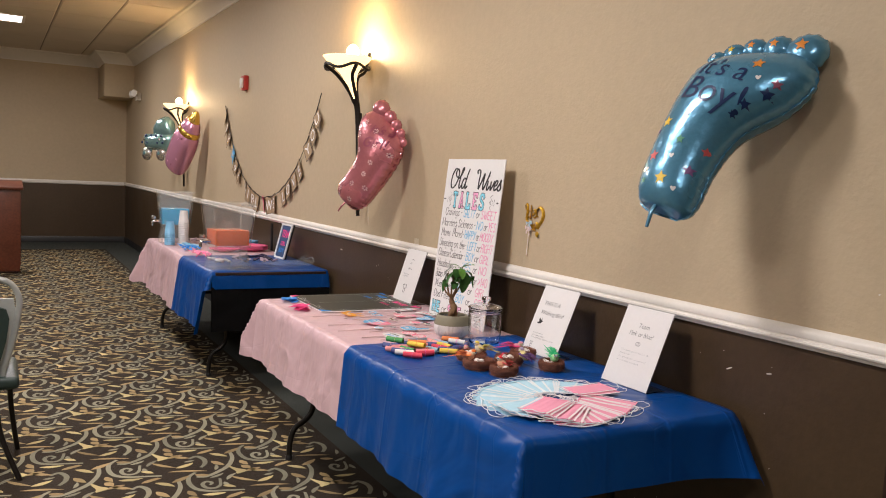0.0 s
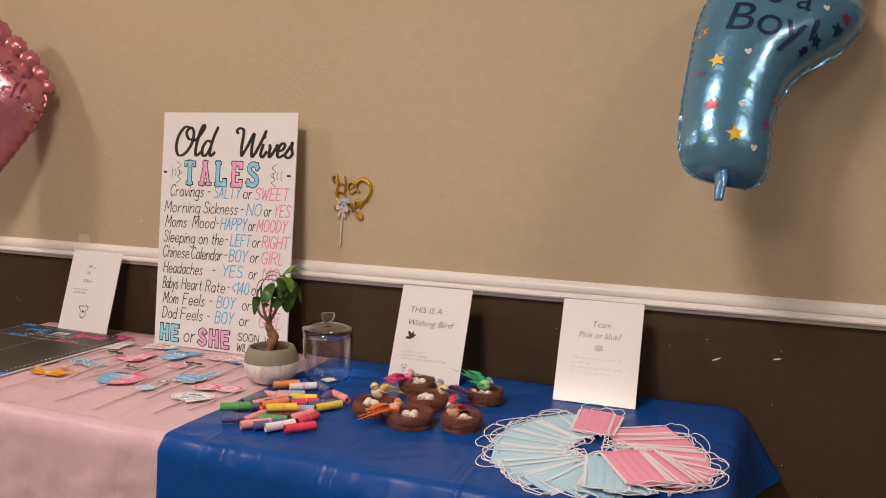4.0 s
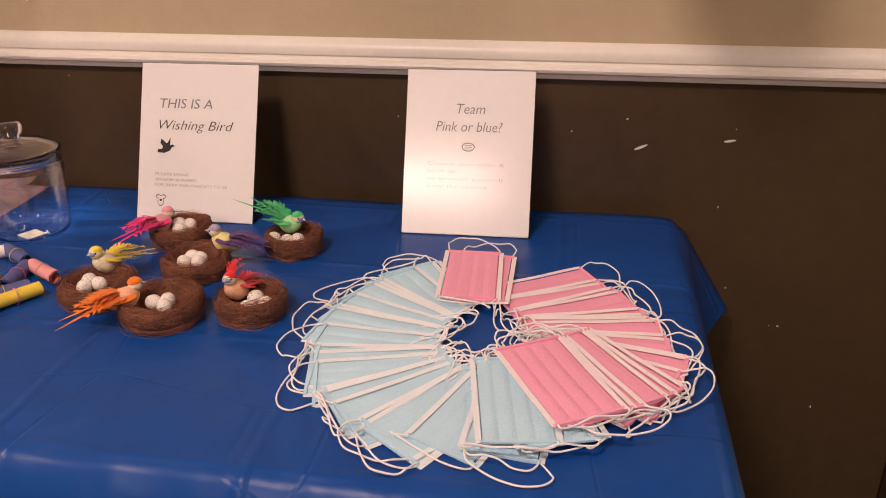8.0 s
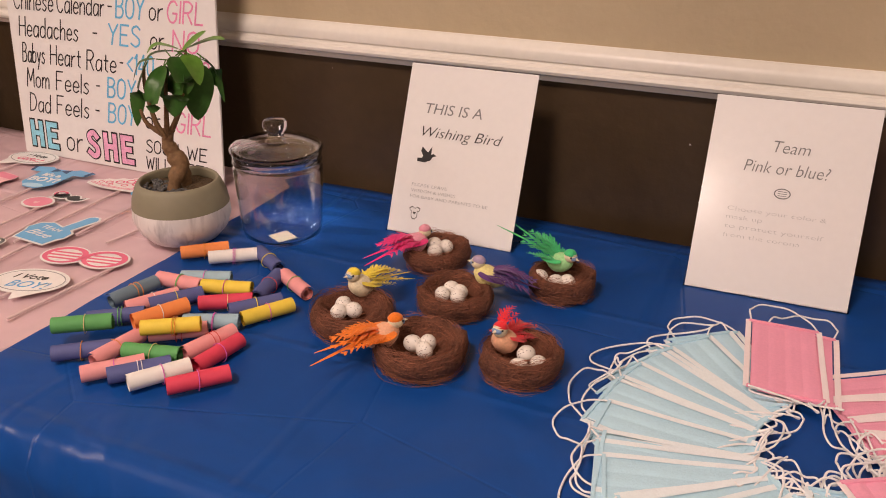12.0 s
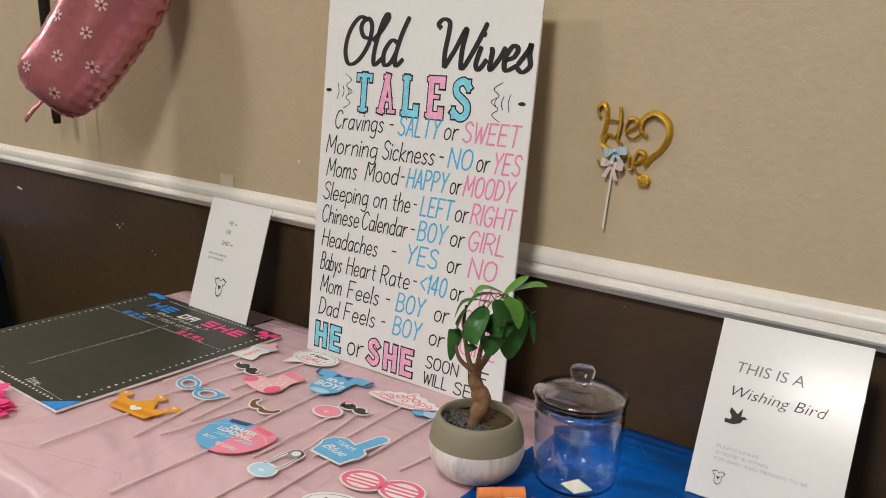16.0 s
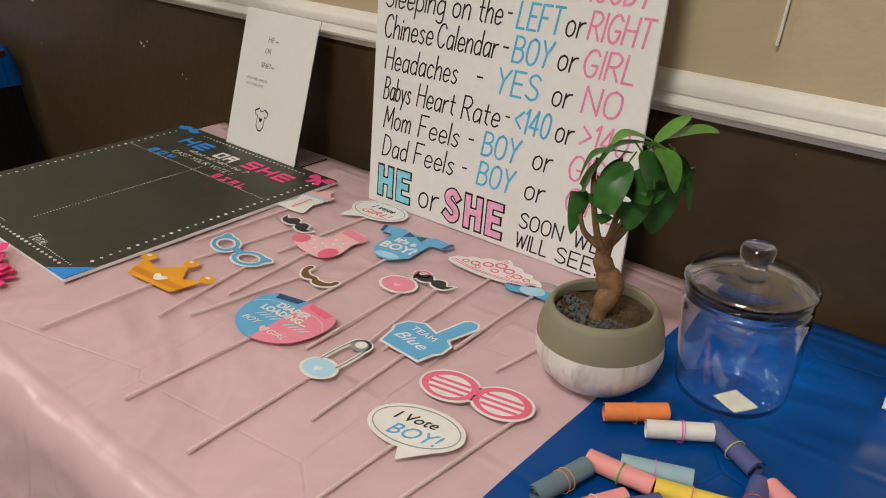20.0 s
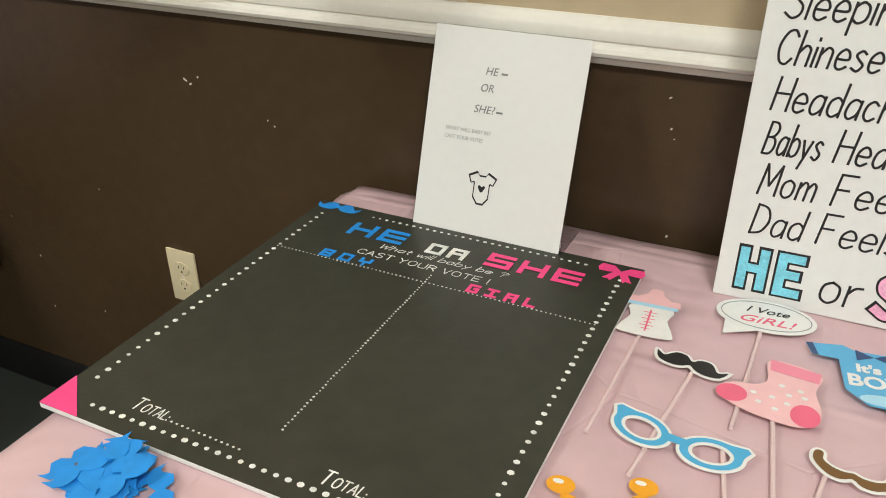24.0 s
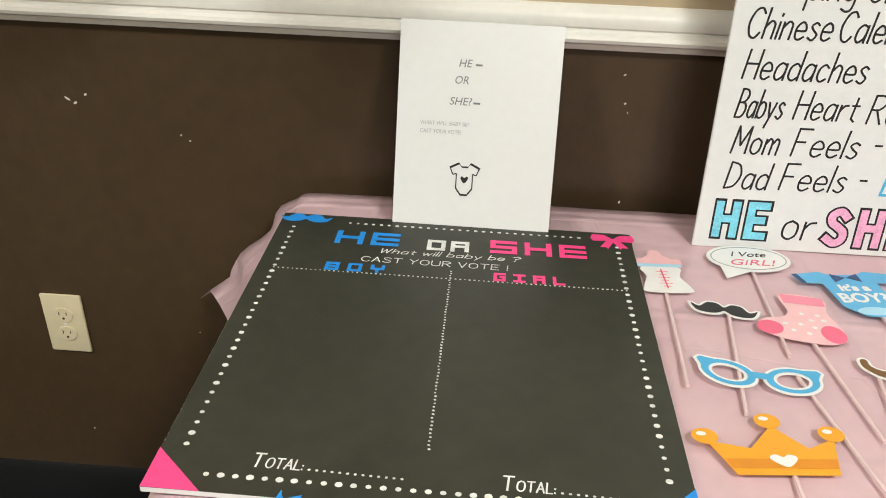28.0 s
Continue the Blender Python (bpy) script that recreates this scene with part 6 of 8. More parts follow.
eggs_at(NB + 0.012, (-0.480, 2.650), (-0.468, 2.635), (-0.460, 2.655))
toy_bird(-0.432, 2.648, NB + 0.022, 248, "f_yellow", "f_cream", "f_yellow", "f_yellow", "bright yellow feathered toy bird perched in a nest", pitch=-12, tail=0.100, lift=0.006)
nest(-0.507, 2.522, 0.057, 0.032, 5, "brown fibre nest holding an orange toy bird and eggs")
eggs_at(NB + 0.012, (-0.508, 2.532), (-0.500, 2.516), (-0.516, 2.513))
toy_bird(-0.522, 2.563, NB + 0.018, 52, "f_orange", "f_peach", "f_orange", "f_orange", "orange feathered toy bird perched in a nest", pitch=2, tail=0.096, lift=-0.008)
nest(-0.478, 2.407, 0.049, 0.034, 6, "brown fibre nest holding a red toy bird and eggs")
eggs_at(NB + 0.012, (-0.503, 2.401), (-0.489, 2.382), (-0.474, 2.402))
toy_bird(-0.474, 2.432, NB + 0.016, -105, "f_red", "f_peach", "f_red", "f_red", "red crested toy bird perched in a nest", crest=True, pitch=-16, tail=0.060)

# little paper scrolls held by rubber bands
ROLLS = {
    "s_orange": ((0.82, 0.25, 0.07), [(-0.390, 2.930, -0.365, 2.902, 0), (-0.588, 2.836, -0.552, 2.818, 1)]),
    "s_white": ((0.78, 0.74, 0.70), [(-0.388, 2.880, -0.366, 2.850, 0), (-0.676, 2.763, -0.646, 2.742, 0)]),
    "s_slate": ((0.14, 0.21, 0.26), [(-0.535, 2.932, -0.496, 2.923, 0)]),
    "s_sky": ((0.30, 0.45, 0.52), [(-0.462, 2.869, -0.449, 2.837, 0), (-0.556, 2.786, -0.541, 2.753, 0)]),
    "s_pink": ((0.80, 0.32, 0.32), [(-0.487, 2.895, -0.484, 2.861, 0), (-0.545, 2.891, -0.515, 2.874, 0), (-0.572, 2.854, -0.538, 2.838, 0), (-0.425, 2.747, -0.445, 2.711, 0), (-0.652, 2.848, -0.619, 2.844, 0), (-0.593, 2.807, -0.572, 2.779, 0), (-0.596, 2.756, -0.559, 2.745, 0), (-0.688, 2.820, -0.663, 2.797, 0)]),
    "s_yellow": ((0.80, 0.58, 0.07), [(-0.473, 2.826, -0.462, 2.792, 0), (-0.505, 2.736, -0.473, 2.716, 0), (-0.608, 2.803, -0.589, 2.774, 1)]),
    "s_navy": ((0.085, 0.10, 0.26), [(-0.528, 2.866, -0.499, 2.845, 0), (-0.596, 2.904, -0.575, 2.876, 0), (-0.498, 2.760, -0.473, 2.739, 0), (-0.377, 2.825, -0.396, 2.793, 0), (-0.444, 2.778, -0.411, 2.784, 0), (-0.674, 2.880, -0.653, 2.854, 0), (-0.678, 2.790, -0.652, 2.766, 0)]),
    "s_red": ((0.72, 0.055, 0.10), [(-0.506, 2.802, -0.486, 2.772, 0), (-0.611, 2.731, -0.578, 2.726, 0), (-0.666, 2.716, -0.639, 2.692, 0)]),
    "s_green": ((0.08, 0.33, 0.10), [(-0.648, 2.904, -0.628, 2.875, 1), (-0.644, 2.803, -0.634, 2.768, 0)]),
}
BANDS = []
for nm, col in (("tan", (0.75, 0.55, 0.28)), ("green", (0.12, 0.50, 0.12)), ("white", (0.75, 0.72, 0.70)), ("red", (0.70, 0.08, 0.07)), ("pink", (0.80, 0.15, 0.55)), ("orange", (0.80, 0.28, 0.04)), ("yellow", (0.80, 0.65, 0.08))):
    BANDS.append((nm, mat(nm + "_rubber_band", col, 0.5, bump=0)))
SAID = {"s_orange": "orange", "s_white": "white", "s_slate": "slate grey", "s_sky": "pale blue", "s_pink": "salmon pink", "s_yellow": "yellow", "s_navy": "navy blue", "s_red": "red", "s_green": "green"}
for nm, (col, rows) in ROLLS.items():
    M[nm] = mat(SAID[nm].replace(" ", "_") + "_scroll_paper", col, 0.65, var=0.06, scale=30, bump=0.08, bscale=300)
    rows_s = []
    for e in (-0.035, 0.035):
        rows_s.append([(e, (0.0112 - 0.00050 * j / 3) * math.cos(j * 0.33), (0.0112 - 0.00050 * j / 3) * math.sin(j * 0.33)) for j in range(42)])
    for i, (cx, cy, ex, ey, up) in enumerate(rows):
        cx, cy, ex, ey = cx + 0.004, cy + 0.008, ex + 0.004, ey + 0.008
        ang = math.degrees(math.atan2(ey - cy, ex - cx))
        z = TOP + 0.0155 + 0.017 * up
        t = thing("paper_scroll", Matrix.Translation((cx, cy, z)) @ Matrix.Rotation(radians(ang), 4, "Z") @ Matrix.Rotation(rnd(-0.6, 0.6), 4, "X"), f"{SAID[nm]} rolled paper scroll held by a rubber band", "paper scroll", "paper scrolls")
        part("paper_roll", b_grid(rows_s), M[nm], t, smooth="all")
        kb = int(rnd(0, 6.99))
        for w in range(1 + (1 if rnd(0, 1) > 0.8 else 0)):
            o = 0.004 * w + rnd(-0.003, 0.003)
            part("rubber_band", b_tube([(o + 0.0012 * math.sin(a), 0.0118 * math.cos(a), 0.0118 * math.sin(a)) for a in (2 * math.pi * j / 20 for j in range(20))], 0.0005, 5, closed=True), BANDS[kb][1], t, f"thin {BANDS[kb][0]} rubber band")

# potted ficus
M["pot_white"] = mat("white_marbled_ceramic", (0.78, 0.75, 0.72), 0.4, var=0.08, scale=22, fine=45, bump=0.05)
nt = M["pot_white"].node_tree
mp, nz, mr, mx, tcx = (nt.nodes.new("ShaderNode" + n) for n in ("Mapping", "TexNoise", "MapRange", "Mix", "TexCoord"))
mp.inputs["Scale"].default_value = (60, 60, 9)
nz.inputs["Scale"].default_value, nz.inputs["Detail"].default_value, nz.inputs["Distortion"].default_value = 1.0, 5, 0.8
mr.inputs["From Min"].default_value, mr.inputs["From Max"].default_value, mr.inputs["To Max"].default_value = 0.50, 0.72, 0.75
mx.data_type = "RGBA"
mx.inputs[7].default_value = (0.40, 0.37, 0.36, 1)
link(nt, tcx, "Object", mp, "Vector"), link(nt, mp, "Vector", nz, "Vector"), link(nt, nz, 0, mr, "Value"), link(nt, mr, 0, mx, 0)
src = nt.nodes["Principled BSDF"].inputs["Base Color"].links[0].from_socket
nt.links.new(src, mx.inputs[6])
nt.links.new(mx.outputs[2], nt.nodes["Principled BSDF"].inputs["Base Color"])
M["pot_olive"] = mat("olive_grey_ceramic", (0.24, 0.215, 0.145), 0.55, var=0.05, bump=0.08)
M["soil"] = mat("potting_soil", (0.085, 0.052, 0.024), 0.95, var=0.5, scale=60, fine=300, bump=1.0, bscale=180, dist=0.006)
M["bark"] = mat("ficus_bark", (0.20, 0.110, 0.052), 0.75, var=0.3, scale=40, fine=160, bump=0.8, bscale=130, dist=0.003)
M["leaf"] = mat("ficus_leaf", (0.035, 0.115, 0.022), 0.32, var=0.25, scale=25, fine=120, bump=0.15, bscale=120)
M["leaf_light"] = mat("young_ficus_leaf", (0.10, 0.24, 0.035), 0.35, var=0.2, scale=25, fine=120, bump=0.15, bscale=120)
plant = thing("potted_ficus", Matrix.Translation((-0.337, 3.017, TOP + 0.003)) @ Matrix.Diagonal((1.03, 1.03, 0.99, 1)), "small ginseng ficus in a two-tone white and olive ceramic pot", "potted plant")
part("pot_base", b_lathe([(0.001, 0.0), (0.040, 0.0), (0.052, 0.006), (0.066, 0.022), (0.0725, 0.042), (0.0715, 0.060)], 40), M["pot_white"], plant, "white marbled lower pot", smooth="all")
part("pot_rim", b_lathe([(0.0715, 0.060), (0.069, 0.076), (0.063, 0.092), (0.059, 0.099), (0.0555, 0.0995), (0.054, 0.096), (0.056, 0.084)], 40), M["pot_olive"], plant, "olive grey upper pot", smooth="all")
bm = b_lathe([(0.0565, 0.083), (0.04, 0.086), (0.02, 0.088), (0.001, 0.088)], 36)
for v in bm.verts:
    v.co.z += 0.004 * noise.noise(v.co * 130)
part("soil", bm, M["soil"], plant, "dark potting soil", smooth="all")
rs = random.Random(12)
M["pebble"] = mat("dark_gravel", (0.085, 0.085, 0.085), 0.8, var=0.3, bump=0.3)
for k in range(110):
    a, r = rs.uniform(1.4, 4.4), rs.uniform(0.016, 0.052)
    part("pebble", b_ball(r * math.cos(a), r * math.sin(a), 0.0885, rs.uniform(0.0022, 0.0042), rs.uniform(0.0022, 0.0036), 0.0028, 5, 4), M["pebble"], plant, "dark gravel pebble")
for pts, rad in (([(-0.014, 0.000, 0.084), (-0.008, -0.004, 0.104), (0.002, -0.006, 0.122), (0.000, 0.002, 0.140), (-0.004, 0.006, 0.158), (-0.002, 0.004, 0.178)], [0.009, 0.0125, 0.0140, 0.0110, 0.0085, 0.0105]), ([(0.010, -0.006, 0.084), (0.011, -0.004, 0.102), (0.006, 0.0, 0.122), (0.004, 0.003, 0.140)], [0.008, 0.0105, 0.0105, 0.008])):
    part("trunk", b_tube(smooth_path(pts, 4), 0.01, 12, radii=[rad[min(int(i / 4), len(rad) - 1)] for i in range(4 * (len(pts) - 1) + 1)]), M["bark"], plant, "gnarled swollen trunk", smooth="all")


def crown_at(right, up, near):
    """A point of the crown: along the table to the right, up from the table, and out from the wall, on axes turned a third to the room."""
    return Vector((0.55 * right - 0.837 * near, -0.836 * right - 0.55 * near, up))


STEMS = [[(-0.004, 0.170, 0.0), (0.014, 0.205, 0.010), (0.030, 0.262, 0.004), (0.034, 0.300, 0.0)], [(-0.006, 0.172, 0.004), (0.000, 0.215, 0.018), (0.006, 0.272, 0.014)], [(-0.008, 0.168, 0.006), (-0.018, 0.196, 0.012), (-0.026, 0.246, 0.008), (-0.024, 0.276, 0.004)], [(-0.002, 0.172, -0.004), (0.022, 0.220, -0.012), (0.050, 0.276, -0.016)], [(-0.008, 0.170, 0.006), (-0.030, 0.192, 0.010), (-0.036, 0.214, 0.012)]]
for st in STEMS:
    path = smooth_path([crown_at(*p) for p in st], 4)
    part("stem", b_tube(path, 0.003, 7, radii=[0.0046 - 0.0030 * i / len(path) for i in range(len(path))]), M["bark"], plant, "thin woody stem")


def ficus_leaf(base, tip, width, arch=0.18, light=False, fold=0.2):
    """A leaf with a sunken midrib from base to tip; arch: how far it rises between them."""
    a, b = crown_at(*base), crown_at(*tip)
    ln = (b - a).length
    mid = (a + b) / 2 + Vector((0, 0, arch * ln)) + Vector((b.x - a.x, b.y - a.y, 0)) * 0.15
    path = smooth_path([a, mid, b], 6)
    n, rows = len(path), []
    for i, p in enumerate(path):
        f = i / (n - 1)
        d = (path[min(i + 1, n - 1)] - path[max(i - 1, 0)]).normalized()
        side = d.cross(Vector((0, 0, 1)))
        side = side.normalized() if side.length > 0.25 else (d.cross(Vector((0.84, 0.55, 0.0)))).normalized()
        up = side.cross(d).normalized()
        w = width * math.sin(math.pi * min(f, 0.999) ** 0.82) ** 0.80 if 0 < f < 1 else 0.0004
        rows.append([tuple(p - side * w + up * w * fold), tuple(p - side * w * 0.5 + up * w * fold * 0.35), tuple(p), tuple(p + side * w * 0.5 + up * w * fold * 0.35), tuple(p + side * w + up * w * fold)])
    part("leaf", b_grid(rows), M["leaf_light" if light else "leaf"], plant, smooth="all")
    part("petiole", b_tube([a + (a - path[1]).normalized() * 0.016 - Vector((0, 0, 0.004)), a], 0.0010, 5), M["leaf_light"], plant, "thin green leaf stalk")


for base, tip, w, arch, li in (
    ((0.034, 0.298, 0.0), (0.090, 0.312, 0.010), 0.0165, 0.10, True), ((0.030, 0.296, 0.006), (0.064, 0.322, -0.010), 0.0110, 0.10, True),
    ((0.050, 0.282, -0.010), (0.078, 0.214, -0.014), 0.0065, 0.22, False), ((0.050, 0.276, -0.006), (0.040, 0.192, 0.004), 0.0225, 0.02, False),
    ((0.026, 0.272, 0.016), (0.012, 0.206, 0.030), 0.0200, 0.02, False), ((0.006, 0.278, 0.016), (-0.016, 0.214, 0.036), 0.0205, 0.04, False),
    ((-0.024, 0.272, 0.006), (-0.044, 0.188, 0.010), 0.0115, 0.06, False), ((0.020, 0.298, 0.010), (-0.026, 0.268, 0.020), 0.0075, 0.20, False),
    ((0.028, 0.300, 0.012), (-0.014, 0.298, 0.024), 0.0110, 0.22, True), ((-0.016, 0.258, 0.010), (-0.026, 0.226, 0.014), 0.0080, 0.05, False),
    ((0.056, 0.280, -0.016), (0.070, 0.236, -0.020), 0.0140, 0.14, False), ((0.030, 0.284, -0.014), (0.052, 0.226, -0.030), 0.0180, 0.08, False),
    ((0.016, 0.292, 0.020), (0.034, 0.240, 0.034), 0.0200, 0.06, False), ((-0.006, 0.286, 0.006), (-0.040, 0.256, 0.010), 0.0085, 0.22, False),
    ((0.032, 0.292, 0.010), (0.052, 0.252, 0.030), 0.0150, 0.16, True), ((0.000, 0.272, -0.010), (-0.010, 0.222, -0.020), 0.0150, 0.05, False)):
    ficus_leaf(base, tip, w, arch, li)

# lidded glass jar with a folded note
jar = thing("glass_jar", Matrix.Translation((-0.262, 2.883, TOP + 0.004)) @ Matrix.Diagonal((0.985, 0.985, 1.045, 1)), "clear lidded glass jar with a folded note inside", "glass jar")
JAR = [(0.048, 0.0), (0.0575, 0.0020), (0.0625, 0.0075), (0.0648, 0.0180), (0.0668, 0.0500), (0.0690, 0.0860), (0.0700, 0.1000), (0.0695, 0.1110), (0.0660, 0.1165), (0.0690, 0.1185), (0.0700, 0.1205), (0.0685, 0.1230), (0.0660, 0.1245), (0.0690, 0.1270), (0.0695, 0.1295), (0.0672, 0.1325)]
inner = [(r - 0.0034 + 0.0008 * (z < 0.02), max(z, 0.0055)) for r, z in JAR[::-1] if z > 0.004 and not 0.114 < z < 0.130]
part("jar_body", b_lathe([(0.001, 0.0)] + JAR + inner + [(0.045, 0.0055), (0.001, 0.0055)], 56), M["jar_glass"], jar, "clear glass body", smooth="all")
part("lid", b_lathe([(0.001, 0.1550), (0.018, 0.1545), (0.040, 0.1508), (0.058, 0.1440), (0.0640, 0.1385), (0.0705, 0.1362), (0.0728, 0.1380), (0.0712, 0.1412), (0.064, 0.1462), (0.041, 0.1526), (0.018, 0.1563), (0.001, 0.1568)], 56), M["jar_glass"], jar, "clear glass lid", smooth="all")
part("knob", b_lathe([(0.001, 0.1572), (0.0135, 0.1575), (0.0125, 0.1615), (0.0180, 0.1660), (0.0195, 0.1715), (0.0185, 0.1775), (0.0150, 0.1810), (0.001, 0.1818)], 32), M["jar_glass"], jar, "round glass knob", smooth="all")
for ob in jar.children:
    ob.visible_shadow = False
note = thing("folded_note", Matrix.Translation((-0.288, 2.866, TOP + 0.0118)) @ Matrix.Rotation(radians(62), 4, "Z"), "small folded pale paper note inside a jar", "paper note")
M["cream_paper"] = mat("cream_paper", (0.66, 0.63, 0.50), 0.6, var=0.06, scale=40)
part("note_sheet", b_box(-0.018, 0.018, -0.016, 0.016, 0, 0.0010, 0.0004, 1), M["cream_paper"], note, smooth=False)
part("note_fold", b_box(-0.018, 0.001, -0.0155, 0.0155, 0.0011, 0.0020, 0.0003, 1), M["cream_paper"], note, smooth=False)

# ---- things on the long wall ----
from mathutils.bvhtree import BVHTree


def wall_sconce(y):
    """A torch-shaped iron sconce with an alabaster bowl held by four straps."""
    t = thing("wall_sconce", facing(-0.004, y, 2.10), "lit torch-shaped wall sconce with black iron straps and alabaster bowl", "wall lamp", "wall sconces")
    bowl = [(0.014, -0.235), (0.022, -0.190), (0.034, -0.135), (0.052, -0.088), (0.082, -0.052), (0.122, -0.022), (0.142, 0.0), (0.146, 0.006), (0.140, 0.005), (0.118, -0.017), (0.078, -0.047), (0.048, -0.084), (0.030, -0.133), (0.018, -0.188), (0.010, -0.232)]
    b = b_lathe(bowl, 40)
    for v in b.verts:
        v.co.y -= 0.30 * min(v.co.z + 0.05, 0)
    part("bowl", b_move(b, Matrix.Translation((0, -0.024, 0.145)) @ Matrix.Rotation(radians(-90), 4, "X")), M["lampglass"], t, "glowing alabaster bowl", smooth="all")
    bulb = b_ball(0, 0.010, 0.112, 0.036, 0.050, 0.036)
    part("bulb", bulb, M["lampcore"], t, "bright bulb", smooth="all")
    for a, top in ((0, -0.072), (90, -0.075), (180, -0.072), (270, 0.022)):
        c, s = math.cos(radians(a)), math.sin(radians(a))
        pts = [(0.146 * c, top, 0.145 + 0.140 * s), (0.124 * c, -0.088, 0.145 + 0.118 * s), (0.068 * c, -0.128, 0.138 + 0.068 * s), (0.035 * c, -0.190, 0.112 + 0.035 * s), (0.015 * c, -0.265, 0.084 + 0.016 * s), (0.007 * c, -0.38, 0.062 + 0.007 * s), (0.002 * c, -0.945, 0.042)]
        part("strap", b_tube(smooth_path(pts, 5), 0.012, 8, flat=0.6), M["iron"], t)
    ring = [(0.134 * math.cos(a), -0.078 + 0.014 * math.cos(4 * a), 0.145 + 0.130 * math.sin(a)) for a in (2 * math.pi * k / 40 for k in range(40))]
    part("hoop", b_tube(ring, 0.0085, 8, closed=True), M["iron"], t)
    part("stem", b_tube([(0, -0.34, 0.058), (0, -0.70, 0.050), (0, -0.958, 0.040)], 0.013, 10, radii=[0.018, 0.015, 0.011]), M["iron"], t)
    part("wall_plate", b_box(-0.03, 0.03, -0.50, -0.36, 0.0, 0.016, 0.004), M["iron"], t)
    part("wall_arm", b_tube([(0, -0.43, 0.01), (0, -0.43, 0.06)], 0.010, 8), M["iron"], t)
    return t


for sy in SCONCES:
    wall_sconce(sy)


def b_pillow(rows, seg=36, puck=0.0, seed=0.0):
    """An inflated body from (left, right, thickness) rows: left and right are points, the thickness stands out of their plane."""
    path_l, path_r = smooth_path([(*r[0], 0) for r in rows], 9), smooth_path([(*r[1], 0) for r in rows], 9)
    th = smooth_path([(r[2], 0, 0) for r in rows], 9)
    out = []
    for a, b, t3 in zip(path_l, path_r, th):
        c, h = (a + b) / 2, (b - a) / 2
        row = []
        for k in range(seg):
            ang = 2 * math.pi * k / seg
            e = abs(math.cos(ang)) ** 8
            w = 1 + puck * e * math.sin(230 * (c.x * 0.4 + c.y) + seed)
            p = c + h * math.cos(ang) * w
            e2 = abs(math.cos(ang)) ** 3
            row.append((p.x, p.y, t3.x * (1 + 0.9 * puck * e2 * math.sin(150 * (c.x * 0.5 + c.y) + 3 * math.sin(40 * c.y) + seed)) * math.sin(ang) * (abs(math.sin(ang)) ** -0.15 if abs(math.sin(ang)) > 1e-6 else 1)))
        out.append(row)
    return b_grid(out, closed_u=True, cap=True)


FOOT = [((-0.085, -0.205), (0.015, -0.228), 0.012), ((-0.118, -0.180), (0.048, -0.212), 0.055), ((-0.134, -0.130), (0.070, -0.170), 0.082), ((-0.125, -0.040), (0.082, -0.080), 0.088), ((-0.107, 0.060), (0.120, 0.018), 0.095), ((-0.088, 0.140), (0.215, 0.088), 0.100), ((-0.060, 0.212), (0.272, 0.160), 0.088), ((-0.020, 0.252), (0.255, 0.228), 0.050), ((0.010, 0.268), (0.215, 0.256), 0.015)]


def draped(bm, body, lift=0.0012, at=(0.0, 0.0)):
    """Lays a flat print on the front of an inflated body."""
    tree = BVHTree.FromPolygons([v.co for v in body.data.vertices], [p.vertices for p in body.data.polygons])
    for v in bm.verts:
        hit = tree.ray_cast(Vector((v.co.x + at[0], v.co.y + at[1], 0.5)), Vector((0, 0, -1)))[0]
        v.co.z += (hit.z if hit else 0.0) + lift
    return bm


STAR = [((1.0 if k % 2 == 0 else 0.46) * math.sin(math.pi * k / 5), (1.0 if k % 2 == 0 else 0.46) * math.cos(math.pi * k / 5)) for k in range(10)]
for nm, col in (("print_navy", (0.004, 0.020, 0.085)), ("print_yellow", (0.75, 0.50, 0.03)), ("print_orange", (0.72, 0.26, 0.04)), ("print_red", (0.62, 0.10, 0.10)), ("print_green", (0.06, 0.26, 0.14)), ("print_purple", (0.20, 0.08, 0.22)), ("print_white", (0.75, 0.72, 0.70)), ("print_blush", (0.72, 0.50, 0.50)), ("print_maroon", (0.20, 0.03, 0.07))):
    M[nm] = mat(nm + "_on_foil", col, 0.4, metal=0.05, var=0.05, bump=0, coat=0.1)


def dense_text(s, size, **kw):
    """Words cut fine enough to follow a curved face."""
    me = text_mesh(s, size, depth=0.0, **kw)
    bm = bmesh.new()
    bm.from_mesh(me)
    bpy.data.meshes.remove(me)
    for _ in range(2):
        bmesh.ops.subdivide_edges(bm, edges=[e for e in bm.edges if e.calc_length() > 0.012], cuts=1)
    bmesh.ops.triangulate(bm, faces=bm.faces[:])
    return bm


def letters(s, size, **kw):
    """The letters of a text one by one, each at its place in the line."""
    for k, ch in enumerate(s):
        if ch != " ":
            line, own = dense_text(s[:k + 1], size, **kw), dense_text(ch, size, **kw)
            step = max(v.co.x for v in line.verts) - max(v.co.x for v in own.verts)
            line.free()
            yield b_move(own, Matrix.Translation((step, 0, 0)))


